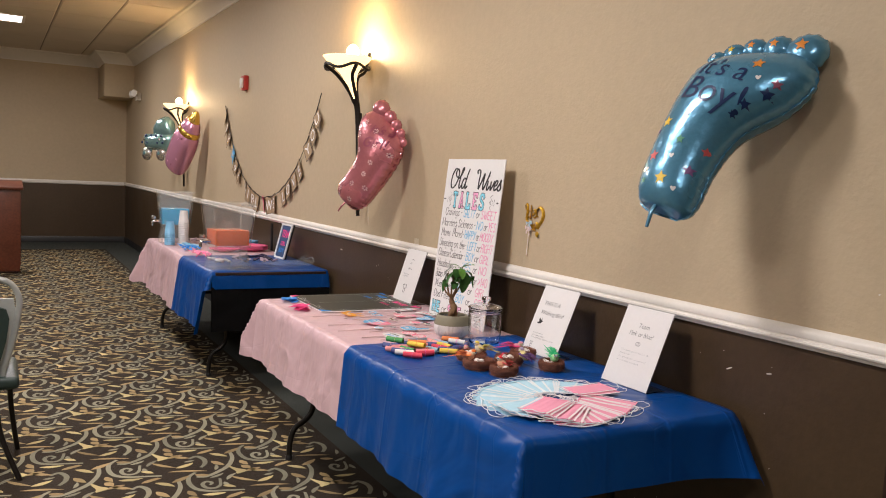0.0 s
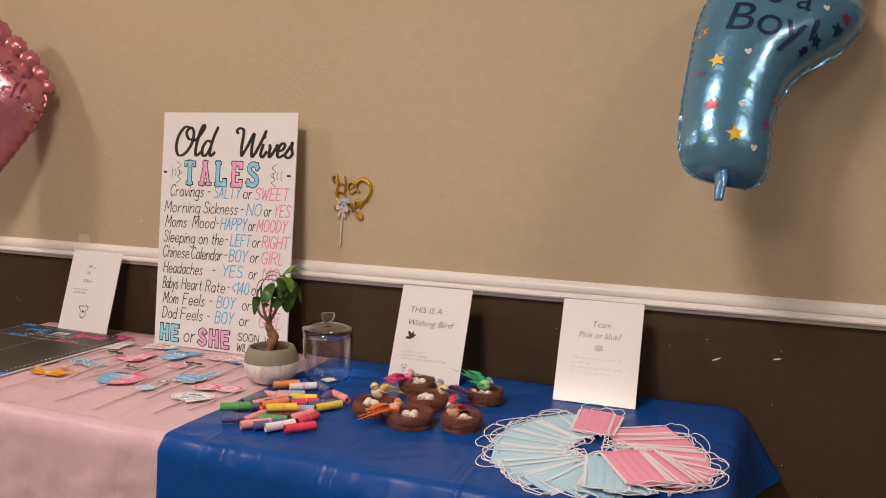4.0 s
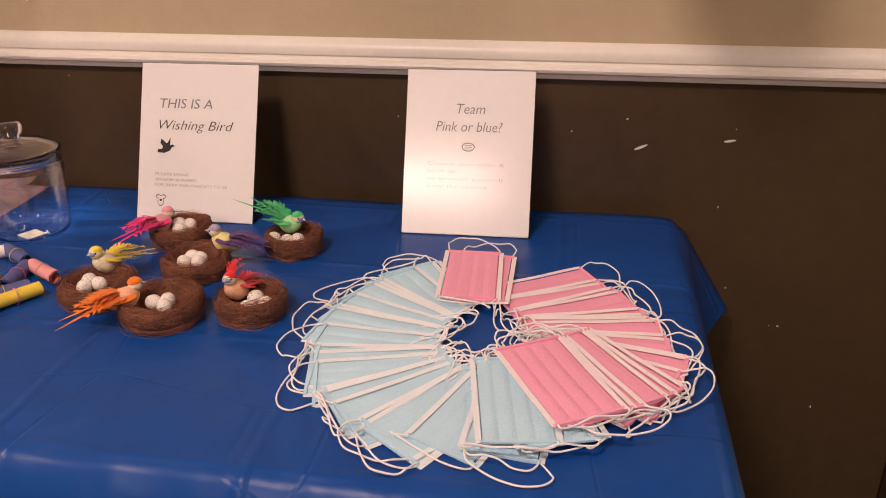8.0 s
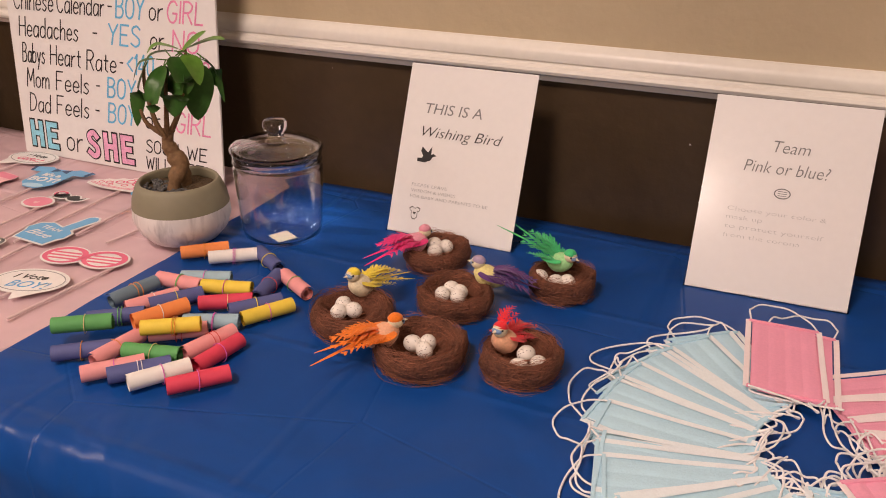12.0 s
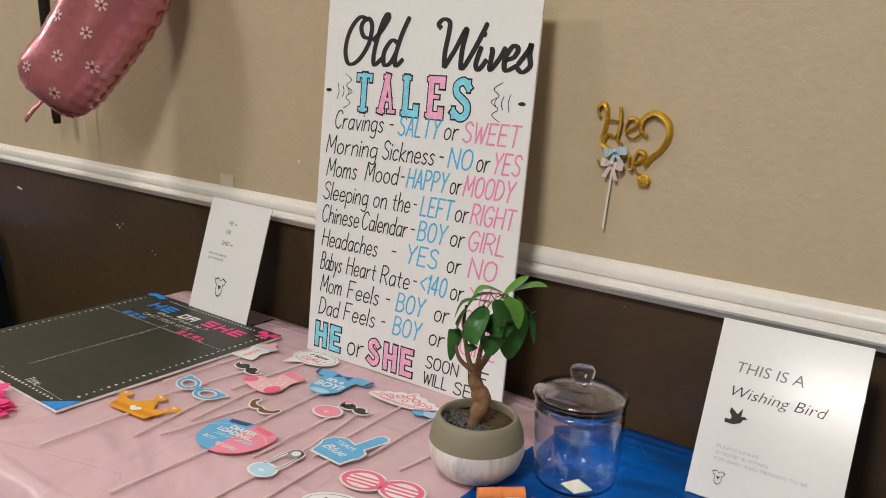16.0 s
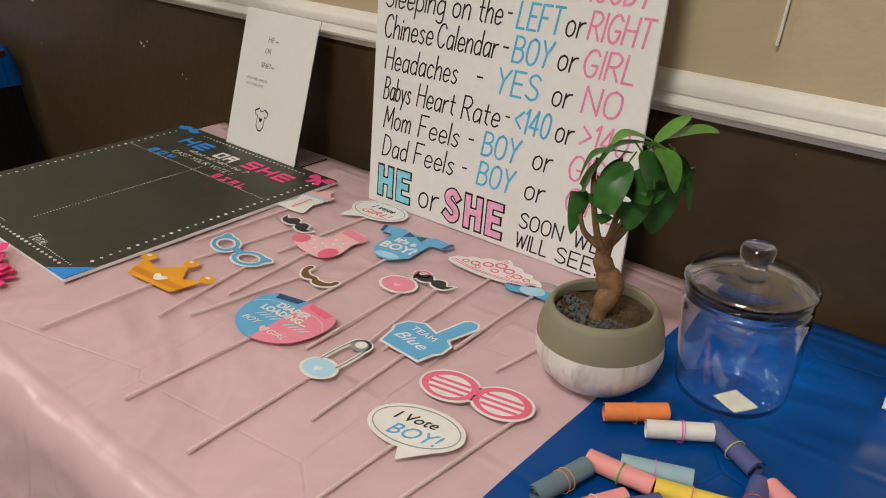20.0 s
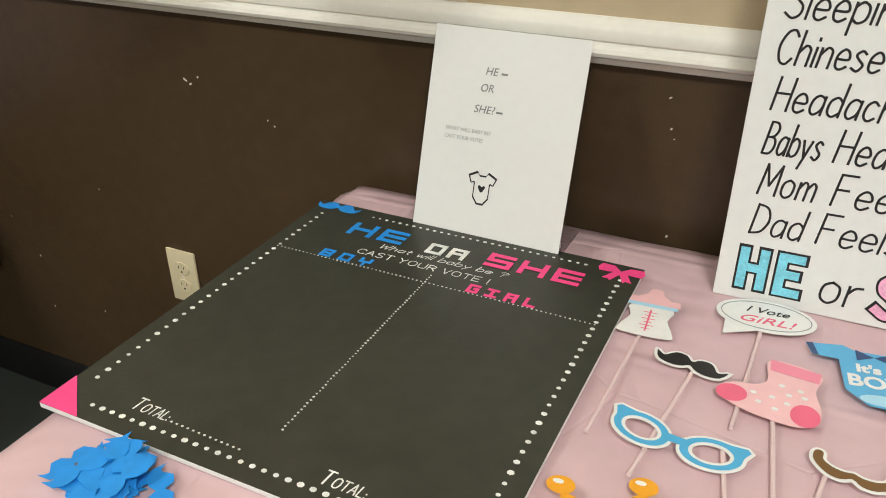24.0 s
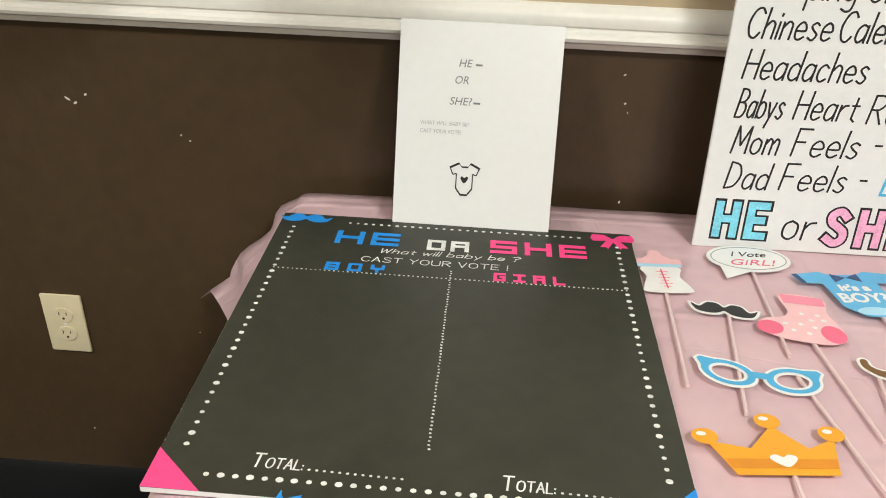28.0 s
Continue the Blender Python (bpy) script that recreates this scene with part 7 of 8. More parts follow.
def flange(rows, m, parent):
    """The crimped seam round the edge of a foil balloon."""
    left = smooth_path([(*r[0], 0) for r in rows], 12)
    right = smooth_path([(*r[1], 0) for r in rows], 12)
    loop = left + right[::-1]
    n = len(loop)
    out = []
    for i, p in enumerate(loop):
        d = (loop[(i + 1) % n] - loop[i - 1])
        d = d.normalized() if d.length > 1e-7 else Vector((1, 0, 0))
        nrm = Vector((-d.y, d.x, 0))
        w = 0.0038 + 0.0008 * math.sin(i * 1.7)
        out.append([tuple(p - nrm * 0.006 + Vector((0, 0, 0.001))), tuple(p + nrm * w * 0.5 + Vector((0, 0, 0.0015 * math.sin(i * 2.1)))), tuple(p + nrm * w + Vector((0, 0, 0.0012 * math.sin(i * 1.3))))])
    part("seam", b_grid(out, closed_v=True), m, parent, "crimped foil seam", smooth="all")


def crumpled(x, y, r):
    """A small pinched foil toe."""
    bm = b_ball(0, 0, 0, r * 1.06, r * 0.98, r * 0.70, 24, 16)
    for v in bm.verts:
        a = math.atan2(v.co.y, v.co.x)
        e = min((v.co.x ** 2 + v.co.y ** 2) / (r * r), 1.0) ** 2
        v.co *= 1 + 0.05 * e * math.sin(11 * a + 40 * x) + 0.03 * noise.noise(v.co * 60 + Vector((x * 30, 0, 0)))
        v.co += Vector((x, y, 0))
    return bm


# blue foot balloon
HEEL = [((-0.098, -0.205), (-0.012, -0.228), 0.012), ((-0.130, -0.182), (0.018, -0.214), 0.050), ((-0.142, -0.130), (0.036, -0.172), 0.074), ((-0.130, -0.040), (0.056, -0.080), 0.082), ((-0.108, 0.060), (0.108, 0.018), 0.092)] + FOOT[5:]
blue = thing("foot_balloon", facing(-0.226, 1.848, 1.535, 24, 17) @ Matrix.Rotation(radians(2), 4, "Z") @ Matrix.Scale(1.04, 4), "blue foil balloon shaped like a baby foot, taped to the wall", "balloon", "foil balloons")
blue_body = part("foil_body", b_pillow(HEEL, puck=0.02), M["foil_blue"], blue, smooth="all")
flange(HEEL, M["foil_blue"], blue)
for x, y, r in ((-0.014, 0.262, 0.026), (0.034, 0.277, 0.030), (0.090, 0.283, 0.034), (0.154, 0.278, 0.039), (0.232, 0.258, 0.054)):
    toe = part("toe", crumpled(x, y, r), M["foil_blue"], blue, smooth="all")
    k = "yellow white red purple orange".split()[int(r * 1000) % 5]
    part("printed_star", draped(b_plate(sc(STAR, r * 0.36), 0, 0.0004), toe, at=(x - 0.004, y + 0.004)), M["print_" + k], blue, m=Matrix.Translation((x - 0.004, y + 0.004, 0)), smooth=False)
part("filler_neck", b_tube(smooth_path([(-0.070, -0.195, 0.026), (-0.072, -0.222, 0.036), (-0.076, -0.244, 0.032), (-0.079, -0.264, 0.028)], 4), 0.014, 10, flat=0.4, radii=[0.018 - 0.0006 * i for i in range(13)]), M["foil_blue"], blue, "flat filling neck", smooth="all")
for x, y, r, m in ((-0.048, -0.138, 0.019, "print_yellow"), (-0.088, -0.070, 0.017, "print_red"), (0.020, -0.112, 0.016, "print_purple"), (-0.015, -0.030, 0.014, "print_green"), (0.052, -0.055, 0.013, "print_red"), (-0.070, 0.030, 0.017, "print_yellow"), (-0.085, 0.115, 0.012, "print_orange"), (0.150, 0.185, 0.018, "print_orange"), (0.185, 0.098, 0.018, "print_navy"), (0.135, 0.070, 0.015, "print_navy"), (0.205, 0.125, 0.015, "print_maroon"), (0.105, 0.046, 0.010, "print_navy"), (-0.100, 0.010, 0.010, "print_purple"), (-0.105, -0.140, 0.010, "print_green")):
    part("printed_star", draped(b_plate(sc(STAR, r), 0, 0.0004), blue_body, at=(x, y)), M[m], blue, m=Matrix.Translation((x, y, 0)), smooth=False)
for x, y in ((-0.010, 0.040), (-0.030, -0.075), (-0.010, -0.165), (0.160, 0.140), (-0.100, -0.110)):
    part("printed_heart", draped(b_plate(sc(HEART, 0.008, 0.008), 0, 0.0004), blue_body, at=(x, y)), M["print_white"], blue, "small white heart", m=Matrix.Translation((x, y, 0)), smooth=False)
for s, x, y, size in (("It's a", -0.024, 0.178, 0.084), ("Boy!", -0.056, 0.104, 0.104)):
    for bm in letters(s, size, shear=0.1, heavy=-0.0002):
        part("letter", draped(b_move(bm, Matrix.Translation((x, y, 0)) @ Matrix.Rotation(radians(-19), 4, "Z")), blue_body, 0.0015), M["print_navy"], blue, "navy printed letter", smooth=False)

part("thread", b_tube([(0.06, 0.10, -0.05), (0.07, 0.12, -0.225)], 0.0012, 6), M["trim"], blue, "thin white thread to the wall")
# pink foot balloon: the mirrored foot, turned over to the right
MIR = [((-b[0], b[1]), (-a[0], a[1]), c) for a, b, c in FOOT]
pink = thing("foot_balloon", facing(-0.19, 4.262, 1.41, 8, 28) @ Matrix.Rotation(radians(-47), 4, "Z"), "pink foil balloon shaped like a baby foot below a sconce", "balloon", "foil balloons")
pink_body = part("foil_body", b_pillow(MIR, puck=0.03, seed=2), M["foil_pink"], pink, smooth="all")
flange(MIR, M["foil_pink"], pink)
for x, y, r in ((0.014, 0.262, 0.026), (-0.034, 0.277, 0.030), (-0.090, 0.283, 0.034), (-0.154, 0.278, 0.039), (-0.232, 0.258, 0.054)):
    part("toe", crumpled(x, y, r), M["foil_pink"], pink, smooth="all")
part("filler_neck", b_tube(smooth_path([(0.045, -0.205, 0.02), (0.050, -0.240, 0.026), (0.052, -0.272, 0.02)], 4), 0.012, 10, flat=0.4), M["foil_pink"], pink, "flat filling neck", smooth="all")
PETAL = [p for k in range(6) for p in ((0.28 * math.cos(k * 1.047 - 0.52), 0.28 * math.sin(k * 1.047 - 0.52)), (1.0 * math.cos(k * 1.047 - 0.22), 1.0 * math.sin(k * 1.047 - 0.22)), (1.0 * math.cos(k * 1.047 + 0.22), 1.0 * math.sin(k * 1.047 + 0.22)))]
for x, y in ((0.080, -0.150), (-0.010, -0.160), (0.030, -0.080), (0.095, -0.040), (-0.040, -0.020), (0.040, 0.010), (0.020, 0.080), (-0.090, 0.060), (-0.160, 0.110), (-0.030, 0.150), (-0.190, 0.180), (0.050, 0.180), (-0.100, 0.200)):
    part("printed_flower", draped(b_plate(sc(PETAL, 0.0145), 0, 0.0004), pink_body, at=(x, y)), M["print_blush"], pink, "pale printed flower", m=Matrix.Translation((x, y, 0)), smooth=False)
    part("flower_centre", draped(b_plate(oval(0, 0, 0.005, 0.005, 10), 0, 0.0004), pink_body, 0.0018, (x, y)), M["print_maroon"], pink, "dark flower centre", m=Matrix.Translation((x, y, 0)), smooth=False)
for s, x, y, size in (("It's a", -0.120, 0.165, 0.070), ("Girl!", -0.090, 0.090, 0.080)):
    for bm in letters(s, size, shear=0.2, heavy=0.0008):
        part("letter", draped(b_move(bm, Matrix.Translation((x, y, 0)) @ Matrix.Rotation(radians(40), 4, "Z")), pink_body, 0.0015), M["print_maroon"], pink, "dark pink printed letter", smooth=False)
part("thread", b_tube([(0.0, 0.05, -0.05), (0.0, 0.06, -0.21)], 0.0012, 6), M["trim"], pink, "thin white thread to the wall")
# ribbon behind the pink balloon
rib = thing("curling_ribbon", facing(-0.01, 4.62, 1.10), "thin pale ribbon hanging from a balloon", "ribbon")
part("ribbon_strip", b_tube(smooth_path([(0, 0.62, 0.03), (0.006, 0.35, 0.02), (0.0, 0.10, 0.02), (0.012, 0.0, 0.02)], 6), 0.0025, 6, flat=0.3), M["trim"], rib)

# baby bottle balloon and pram balloon by the far sconce
bottle = thing("bottle_balloon", facing(-0.215, 9.15, 1.60, 6, 14) @ Matrix.Rotation(radians(-33), 4, "Z"), "pink foil baby bottle balloon with gold collar and teat", "balloon", "foil balloons")
BB = [((-0.10, -0.30), (0.10, -0.30), 0.02), ((-0.155, -0.27), (0.155, -0.27), 0.10), ((-0.165, -0.10), (0.165, -0.10), 0.13), ((-0.160, 0.08), (0.160, 0.08), 0.125), ((-0.135, 0.16), (0.135, 0.16), 0.105)]
part("foil_body", b_pillow(BB), M["foil_rose"], bottle, smooth="all")
part("collar", b_pillow([((-0.138, 0.155), (0.138, 0.155), 0.108), ((-0.142, 0.185), (0.142, 0.185), 0.110), ((-0.130, 0.212), (0.130, 0.212), 0.100)]), M["foil_gold"], bottle, "gold foil collar", smooth="all")
part("shoulder", b_pillow([((-0.128, 0.212), (0.128, 0.212), 0.098), ((-0.105, 0.27), (0.105, 0.27), 0.085), ((-0.082, 0.31), (0.082, 0.31), 0.065)]), M["foil_rose"], bottle, "pink foil shoulder", smooth="all")
part("teat", b_pillow([((-0.080, 0.31), (0.080, 0.31), 0.064), ((-0.055, 0.36), (0.055, 0.36), 0.048), ((-0.026, 0.41), (0.026, 0.41), 0.026), ((-0.010, 0.425), (0.010, 0.425), 0.008)]), M["foil_gold"], bottle, "gold foil teat", smooth="all")
part("thread", b_tube([(0.0, 0.05, -0.04), (0.0, 0.06, -0.215)], 0.0012, 6), M["trim"], bottle, "thin white thread to the wall")
for k in range(6):
    part("printed_dot", b_ball(0.090, -0.20 + 0.065 * k, 0.100, 0.011, 0.011, 0.006, 10, 6), M["print_maroon"], bottle, "dark printed dot")
pram = thing("pram_balloon", facing(-0.27, 10.30, 1.675, 4, 28) @ Matrix.Scale(0.88, 4), "pale teal foil pram balloon with silver wheels", "balloon", "foil balloons")
part("foil_body", b_pillow([((-0.16, -0.14), (0.20, -0.14), 0.02), ((-0.24, -0.10), (0.27, -0.10), 0.10), ((-0.29, 0.0), (0.30, 0.0), 0.12), ((-0.29, 0.07), (0.30, 0.07), 0.07)]), M["foil_mint"], pram, smooth="all")
part("hood", b_pillow([((-0.10, 0.05), (0.29, 0.05), 0.06), ((-0.10, 0.14), (0.28, 0.14), 0.10), ((-0.04, 0.25), (0.24, 0.25), 0.08), ((0.08, 0.31), (0.16, 0.31), 0.02)]), M["foil_mint"], pram, "pleated hood", smooth="all")
for x in (-0.20, 0.10):
    part("wheel", b_ball(x, -0.19, 0.02, 0.095, 0.095, 0.055, 20, 12), M["foil_silver"], pram, "silver foil wheel", smooth="all")
    part("hub", b_ball(x, -0.19, 0.068, 0.03, 0.03, 0.012, 12, 8), M["foil_mint"], pram, smooth="all")
for k in range(14):
    part("printed_spot", b_ball(-0.21 + 0.035 * k, -0.05 + 0.045 * (k % 3), 0.108, 0.019, 0.019, 0.010, 10, 6), M["foil_silver"] if k % 3 == 1 else M["print_navy"], pram, "printed spot")
part("handle", b_tube(smooth_path([(0.27, 0.04, 0), (0.34, 0.10, 0), (0.37, 0.17, 0)], 5), 0.016, 8), M["foil_mint"], pram)

# lettered banner
M["kraft"] = mat("kraft_card", (0.38, 0.27, 0.16), 0.8, var=0.12, scale=14, fine=150)
banner = thing("letter_banner", facing(-0.006, 6.86, 0), "kraft card letter banner hung in a swag on the wall", "banner")
BL, BR, BZ = -1.33, 1.33, 1.10


def swag(u):
    """Point of the banner's cord at u from 0 to 1."""
    x = BL + (BR - BL) * u
    k = 2 * u - 1
    return Vector((x, BZ + 0.06 + 0.80 * (math.cosh(1.75 * k) - 1) / (math.cosh(1.75) - 1) - 0.025 * k, 0.008))


part("cord", b_tube([swag(i / 60) for i in range(61)], 0.0035, 6), M["black"], banner)
# equal steps along the cord
cum, pts = [0.0], [swag(i / 400) for i in range(401)]
for i in range(400):
    cum.append(cum[-1] + (pts[i + 1] - pts[i]).length)
CARDS = "B O Y _ o r G I R L + W E L O V E Y O U".split()
gap = {3: 0.6, 4: 0.2, 6: 0.6, 10: 0.25, 11: 0.25, 13: 0.7, 17: 0.7}
pos, where = 0.6, []
for i, ch in enumerate(CARDS):
    pos += gap.get(i, 0)
    where.append(pos)
    pos += 1
total = pos + 0.3
for ch, w in zip(CARDS, where):
    s = cum[-1] * w / total
    k = min(range(400), key=lambda j: abs(cum[j] - s))
    p, d = pts[k], (pts[k + 1] - pts[k]).normalized()
    mm = Matrix.Translation(p) @ Matrix.Rotation(math.atan2(d.y, d.x), 4, "Z") @ Matrix.Rotation(rnd(-0.12, 0.12), 4, "X") @ Matrix.Rotation(rnd(-0.25, 0.25), 4, "Y")
    if ch in "+_":
        c = part("heart_card" if ch == "+" else "foot_card", b_plate([(-0.055, 0.01), (-0.055, -0.14), (0, -0.105), (0.055, -0.14), (0.055, 0.01)], 0, 0.001), M["card rose" if ch == "+" else "card blue"], banner, "red swallowtail card" if ch == "+" else "blue card", smooth=False, m=mm)
        part("heart_print", b_plate(sc(HEART, 0.028, 0.026, 0, -0.06), 0.0012, 0.0016), M["card white"], c, "white heart", smooth=False)
    else:
        c = part("letter_card", b_plate([(-0.052, 0.01), (-0.052, -0.14), (0.052, -0.14), (0.052, 0.01)], 0, 0.001), M["kraft"], banner, smooth=False, m=mm)
        part("card_edge", b_ring([(-0.052, 0.01), (-0.052, -0.14), (0.052, -0.14), (0.052, 0.01)], [(-0.047, 0.004), (-0.047, -0.134), (0.047, -0.134), (0.047, 0.004)], 0.0010, 0.0016), M["darkwood"], c, "dark printed edge", smooth=False)
        me = text_mesh(ch, 0.115, align="CENTER", heavy=0.001)
        me.transform(Matrix.Translation((0, -0.105, 0.0014)))
        part("letter", me, M["card white"], c, "white letter", smooth=False)

# gold glitter cake topper pinned to the wall
M["glitter"] = mat("gold_glitter_card", (0.62, 0.36, 0.03), 0.35, metal=0.6, var=0.35, scale=300, fine=900, bump=1.0, bscale=900, dist=0.001)
topper = thing("cake_topper", facing(-0.004, 2.949, 1.187, 0), "gold glitter He or She cake topper with satin bows", "cake topper")


def thick(pts, w, name="glitter_letter"):
    path = smooth_path([(*p, 0.0016) for p in pts], 6)
    part(name, b_tube(path, w, 8, flat=0.35), M["glitter"], topper)


thick([(-0.062, 0.098), (-0.068, 0.112), (-0.058, 0.122), (-0.050, 0.112), (-0.050, 0.085), (-0.056, 0.060)], 0.0050)
thick([(-0.026, 0.118), (-0.024, 0.090), (-0.028, 0.064), (-0.020, 0.056)], 0.0058)
thick([(-0.052, 0.090), (-0.040, 0.094), (-0.026, 0.092)], 0.0036)
thick([(-0.014, 0.076), (0.004, 0.086), (0.006, 0.098), (-0.006, 0.100), (-0.014, 0.086), (-0.010, 0.070), (0.002, 0.066), (0.014, 0.074)], 0.0038)
thick([(0.026, 0.072), (0.014, 0.080), (0.016, 0.100), (0.036, 0.112), (0.058, 0.100), (0.064, 0.078), (0.054, 0.054), (0.036, 0.036), (0.026, 0.022)], 0.0068)
thick([(-0.030, 0.066), (-0.046, 0.068), (-0.052, 0.052), (-0.034, 0.040), (-0.032, 0.022), (-0.050, 0.016), (-0.062, 0.024)], 0.0052)
thick([(-0.020, 0.058), (-0.018, 0.030), (-0.016, 0.016), (-0.012, 0.034), (-0.002, 0.036), (-0.002, 0.018), (0.006, 0.014)], 0.0046)
thick([(0.004, 0.022), (0.022, 0.032), (0.024, 0.044), (0.012, 0.046), (0.006, 0.030), (0.010, 0.014), (0.022, 0.006)], 0.0044)
part("question_dot", b_ball(0.026, -0.002, 0.002, 0.012, 0.012, 0.003, 16, 8), M["glitter"], topper, "glitter dot")
part("stick", b_tube([(-0.030, 0.030, 0.003), (-0.034, -0.020, 0.003), (-0.040, -0.095, 0.003)], 0.0020, 8), M["trim"], topper, "white paper stick")
M["satin_blue"] = mat("pale_blue_satin", (0.45, 0.60, 0.66), 0.35, sheen=0.4, bump=0.1)
M["satin_pink"] = mat("pale_pink_satin", (0.75, 0.60, 0.57), 0.35, sheen=0.4, bump=0.1)
for m, x, y, a in (("satin_blue", -0.026, 0.042, 10), ("satin_pink", -0.030, 0.020, -8)):
    for s in (-1, 1):
        part("bow_loop", b_move(b_grid([[(0, 0, 0.008), (0, 0.004, 0.008)], [(s * 0.010, -0.006, 0.014), (s * 0.010, 0.008, 0.014)], [(s * 0.021, -0.007, 0.009), (s * 0.021, 0.008, 0.009)]]), Matrix.Translation((x, y, 0)) @ Matrix.Rotation(radians(a), 4, "Z")), M[m], topper, "satin bow loop")
        part("bow_tail", b_move(b_grid([[(-0.003, 0, 0.007), (0.003, 0, 0.007)], [(s * 0.006 - 0.004, -0.012, 0.010), (s * 0.006 + 0.004, -0.012, 0.010)], [(s * 0.012 - 0.005, -0.026, 0.006), (s * 0.012 + 0.004, -0.026, 0.006)]]), Matrix.Translation((x, y, 0)) @ Matrix.Rotation(radians(a), 4, "Z")), M[m], topper, "satin bow tail")
    part("bow_knot", b_ball(x, y + 0.002, 0.010, 0.004, 0.004, 0.003, 10, 6), M[m], topper)

# fire alarm, emergency light, wall outlet
M["alarm_red"] = mat("red_plastic", (0.42, 0.03, 0.025), 0.4, bump=0.05)
alarm = thing("fire_alarm", facing(0, 7.49, 2.150), "red fire alarm with a white strobe on the wall", "fire alarm")
part("housing", b_box(-0.055, 0.055, -0.064, 0.064, 0, 0.042, 0.006), M["alarm_red"], alarm)
part("strobe", b_box(-0.030, 0.040, -0.045, 0.040, 0.042, 0.062, 0.010), M["trim"], alarm, "white strobe lens")
em = thing("emergency_light", facing(0, 13.6, 2.40), "white twin-head emergency light on the wall", "emergency light")
part("housing", b_box(-0.10, 0.10, -0.06, 0.06, 0, 0.06, 0.010), M["trim"], em)
for s in (-1, 1):
    part("lamp_head", b_move(b_lathe([(0.001, 0), (0.035, 0.0), (0.055, 0.05), (0.055, 0.065), (0.001, 0.068)], 20), Matrix.Translation((s * 0.11, 0.04, 0.07)) @ Matrix.Rotation(radians(s * 40), 4, "Y")), M["trim"], em, "round lamp head")
M["ivory"] = mat("ivory_plastic", (0.72, 0.62, 0.42), 0.4, var=0.04, bump=0.05)
out = thing("wall_outlet", facing(0, 4.612, 0.445), "ivory duplex wall outlet with a cover plate", "outlet")
part("cover_plate", b_box(-0.036, 0.036, -0.060, 0.060, 0.0, 0.006, 0.004), M["ivory"], out)
for s in (-1, 1):
    part("receptacle", b_plate(oval(0, s * 0.0195, 0.0170, 0.0145, 26), 0.006, 0.0078), M["ivory"], out, smooth=False)
    for x, w in ((-0.0065, 0.0035), (0.0065, 0.0028)):
        part("slot", b_box(x - 0.0008, x + 0.0008, s * 0.0195 - w + 0.003, s * 0.0195 + w + 0.003, 0.0076, 0.0081), M["black"], out, "dark slot", smooth=False)
    part("ground_hole", b_plate(oval(0, s * 0.0195 - 0.007, 0.0022, 0.0024, 10), 0.0076, 0.0081), M["black"], out, "dark ground hole", smooth=False)
part("screw", b_plate(oval(0, 0, 0.003, 0.003, 12), 0.006, 0.0072), M["trim"], out, "small white screw", smooth=False)

# chips and scuffs in the paint
M["chip"] = mat("bare_plaster_chip", (0.72, 0.68, 0.62), 0.8, bump=0.2)
for y, z, ln, h, a in ((1.878, 0.862, 0.024, 0.005, 20), (1.732, 0.879, 0.020, 0.0045, 6), (4.527, 0.861, 0.010, 0.003, -40), (4.516, 0.855, 0.006, 0.004, 10), (4.498, 0.869, 0.004, 0.004, 0), (5.095, 0.900, 0.030, 0.008, -12), (5.080, 0.897, 0.010, 0.006, 0), (3.764, 1.128, 0.004, 0.008, 0), (1.42, 1.16, 0.006, 0.005, 0), (4.36, 0.812, 0.003, 0.003, 0), (3.70, 0.90, 0.003, 0.003, 0)):
    s = thing("paint_chip", facing(-0.0005, y, z) @ Matrix.Rotation(radians(a), 4, "Z"), "small pale chip in the wall paint", "paint chip", "paint chips")
    part("chip_mark", b_plate(curved([(-ln / 2, -h * 0.1), (-ln * 0.2, -h / 2), (ln * 0.3, -h * 0.2), (ln / 2, h * 0.3), (ln * 0.1, h / 2), (-ln * 0.3, h * 0.3)], 3), 0, 0.0008), M["chip"], s, smooth=False)
# old tape over the rail behind the vote sign
M["tape"] = mat("yellowed_tape", (0.66, 0.58, 0.44), 0.35, bump=0.1)
tp = thing("tape_strip", facing(-0.0035, 4.018, 1.045), "strip of yellowed tape on the wall above the rail", "tape")
part("strip", b_box(-0.026, 0.024, -0.006, 0.024, 0, 0.0006), M["tape"], tp, smooth=False)
# tiny flecks of bare plaster on the brown paint
rk = random.Random(17)
fleck = []
for k in range(90):
    y, z, r = rk.uniform(1.45, 7.0), rk.uniform(0.15, 0.96), rk.uniform(0.0006, 0.0016)
    fleck.append(b_move(b_plate(oval(0, 0, r * rk.uniform(0.8, 2.2), r, 7, rk.uniform(0, 180)), 0, 0.0004), facing(-0.0004, y, z)))
tagged(part("paint_flecks", b_join(*fleck), M["chip"], None, smooth=False), "tiny pale flecks in the dark brown wall paint", "paint flecks", "", "stuff")

# ---- drinks and favours on the far table ----
FZ = TOP + 0.004
M["acrylic_thin"] = mat("thin_clear_acrylic", (0.80, 0.84, 0.84), 0.12, var=0.03, bump=0)
M["acrylic_thin"].node_tree.nodes["Principled BSDF"].inputs["Alpha"].default_value = 0.09
M["blue_drink"] = mat("blue_drink", (0.005, 0.33, 0.62), 0.15, var=0.03, bump=0)
M["orange_drink"] = mat("orange_punch", (0.72, 0.13, 0.03), 0.15, var=0.03, bump=0)


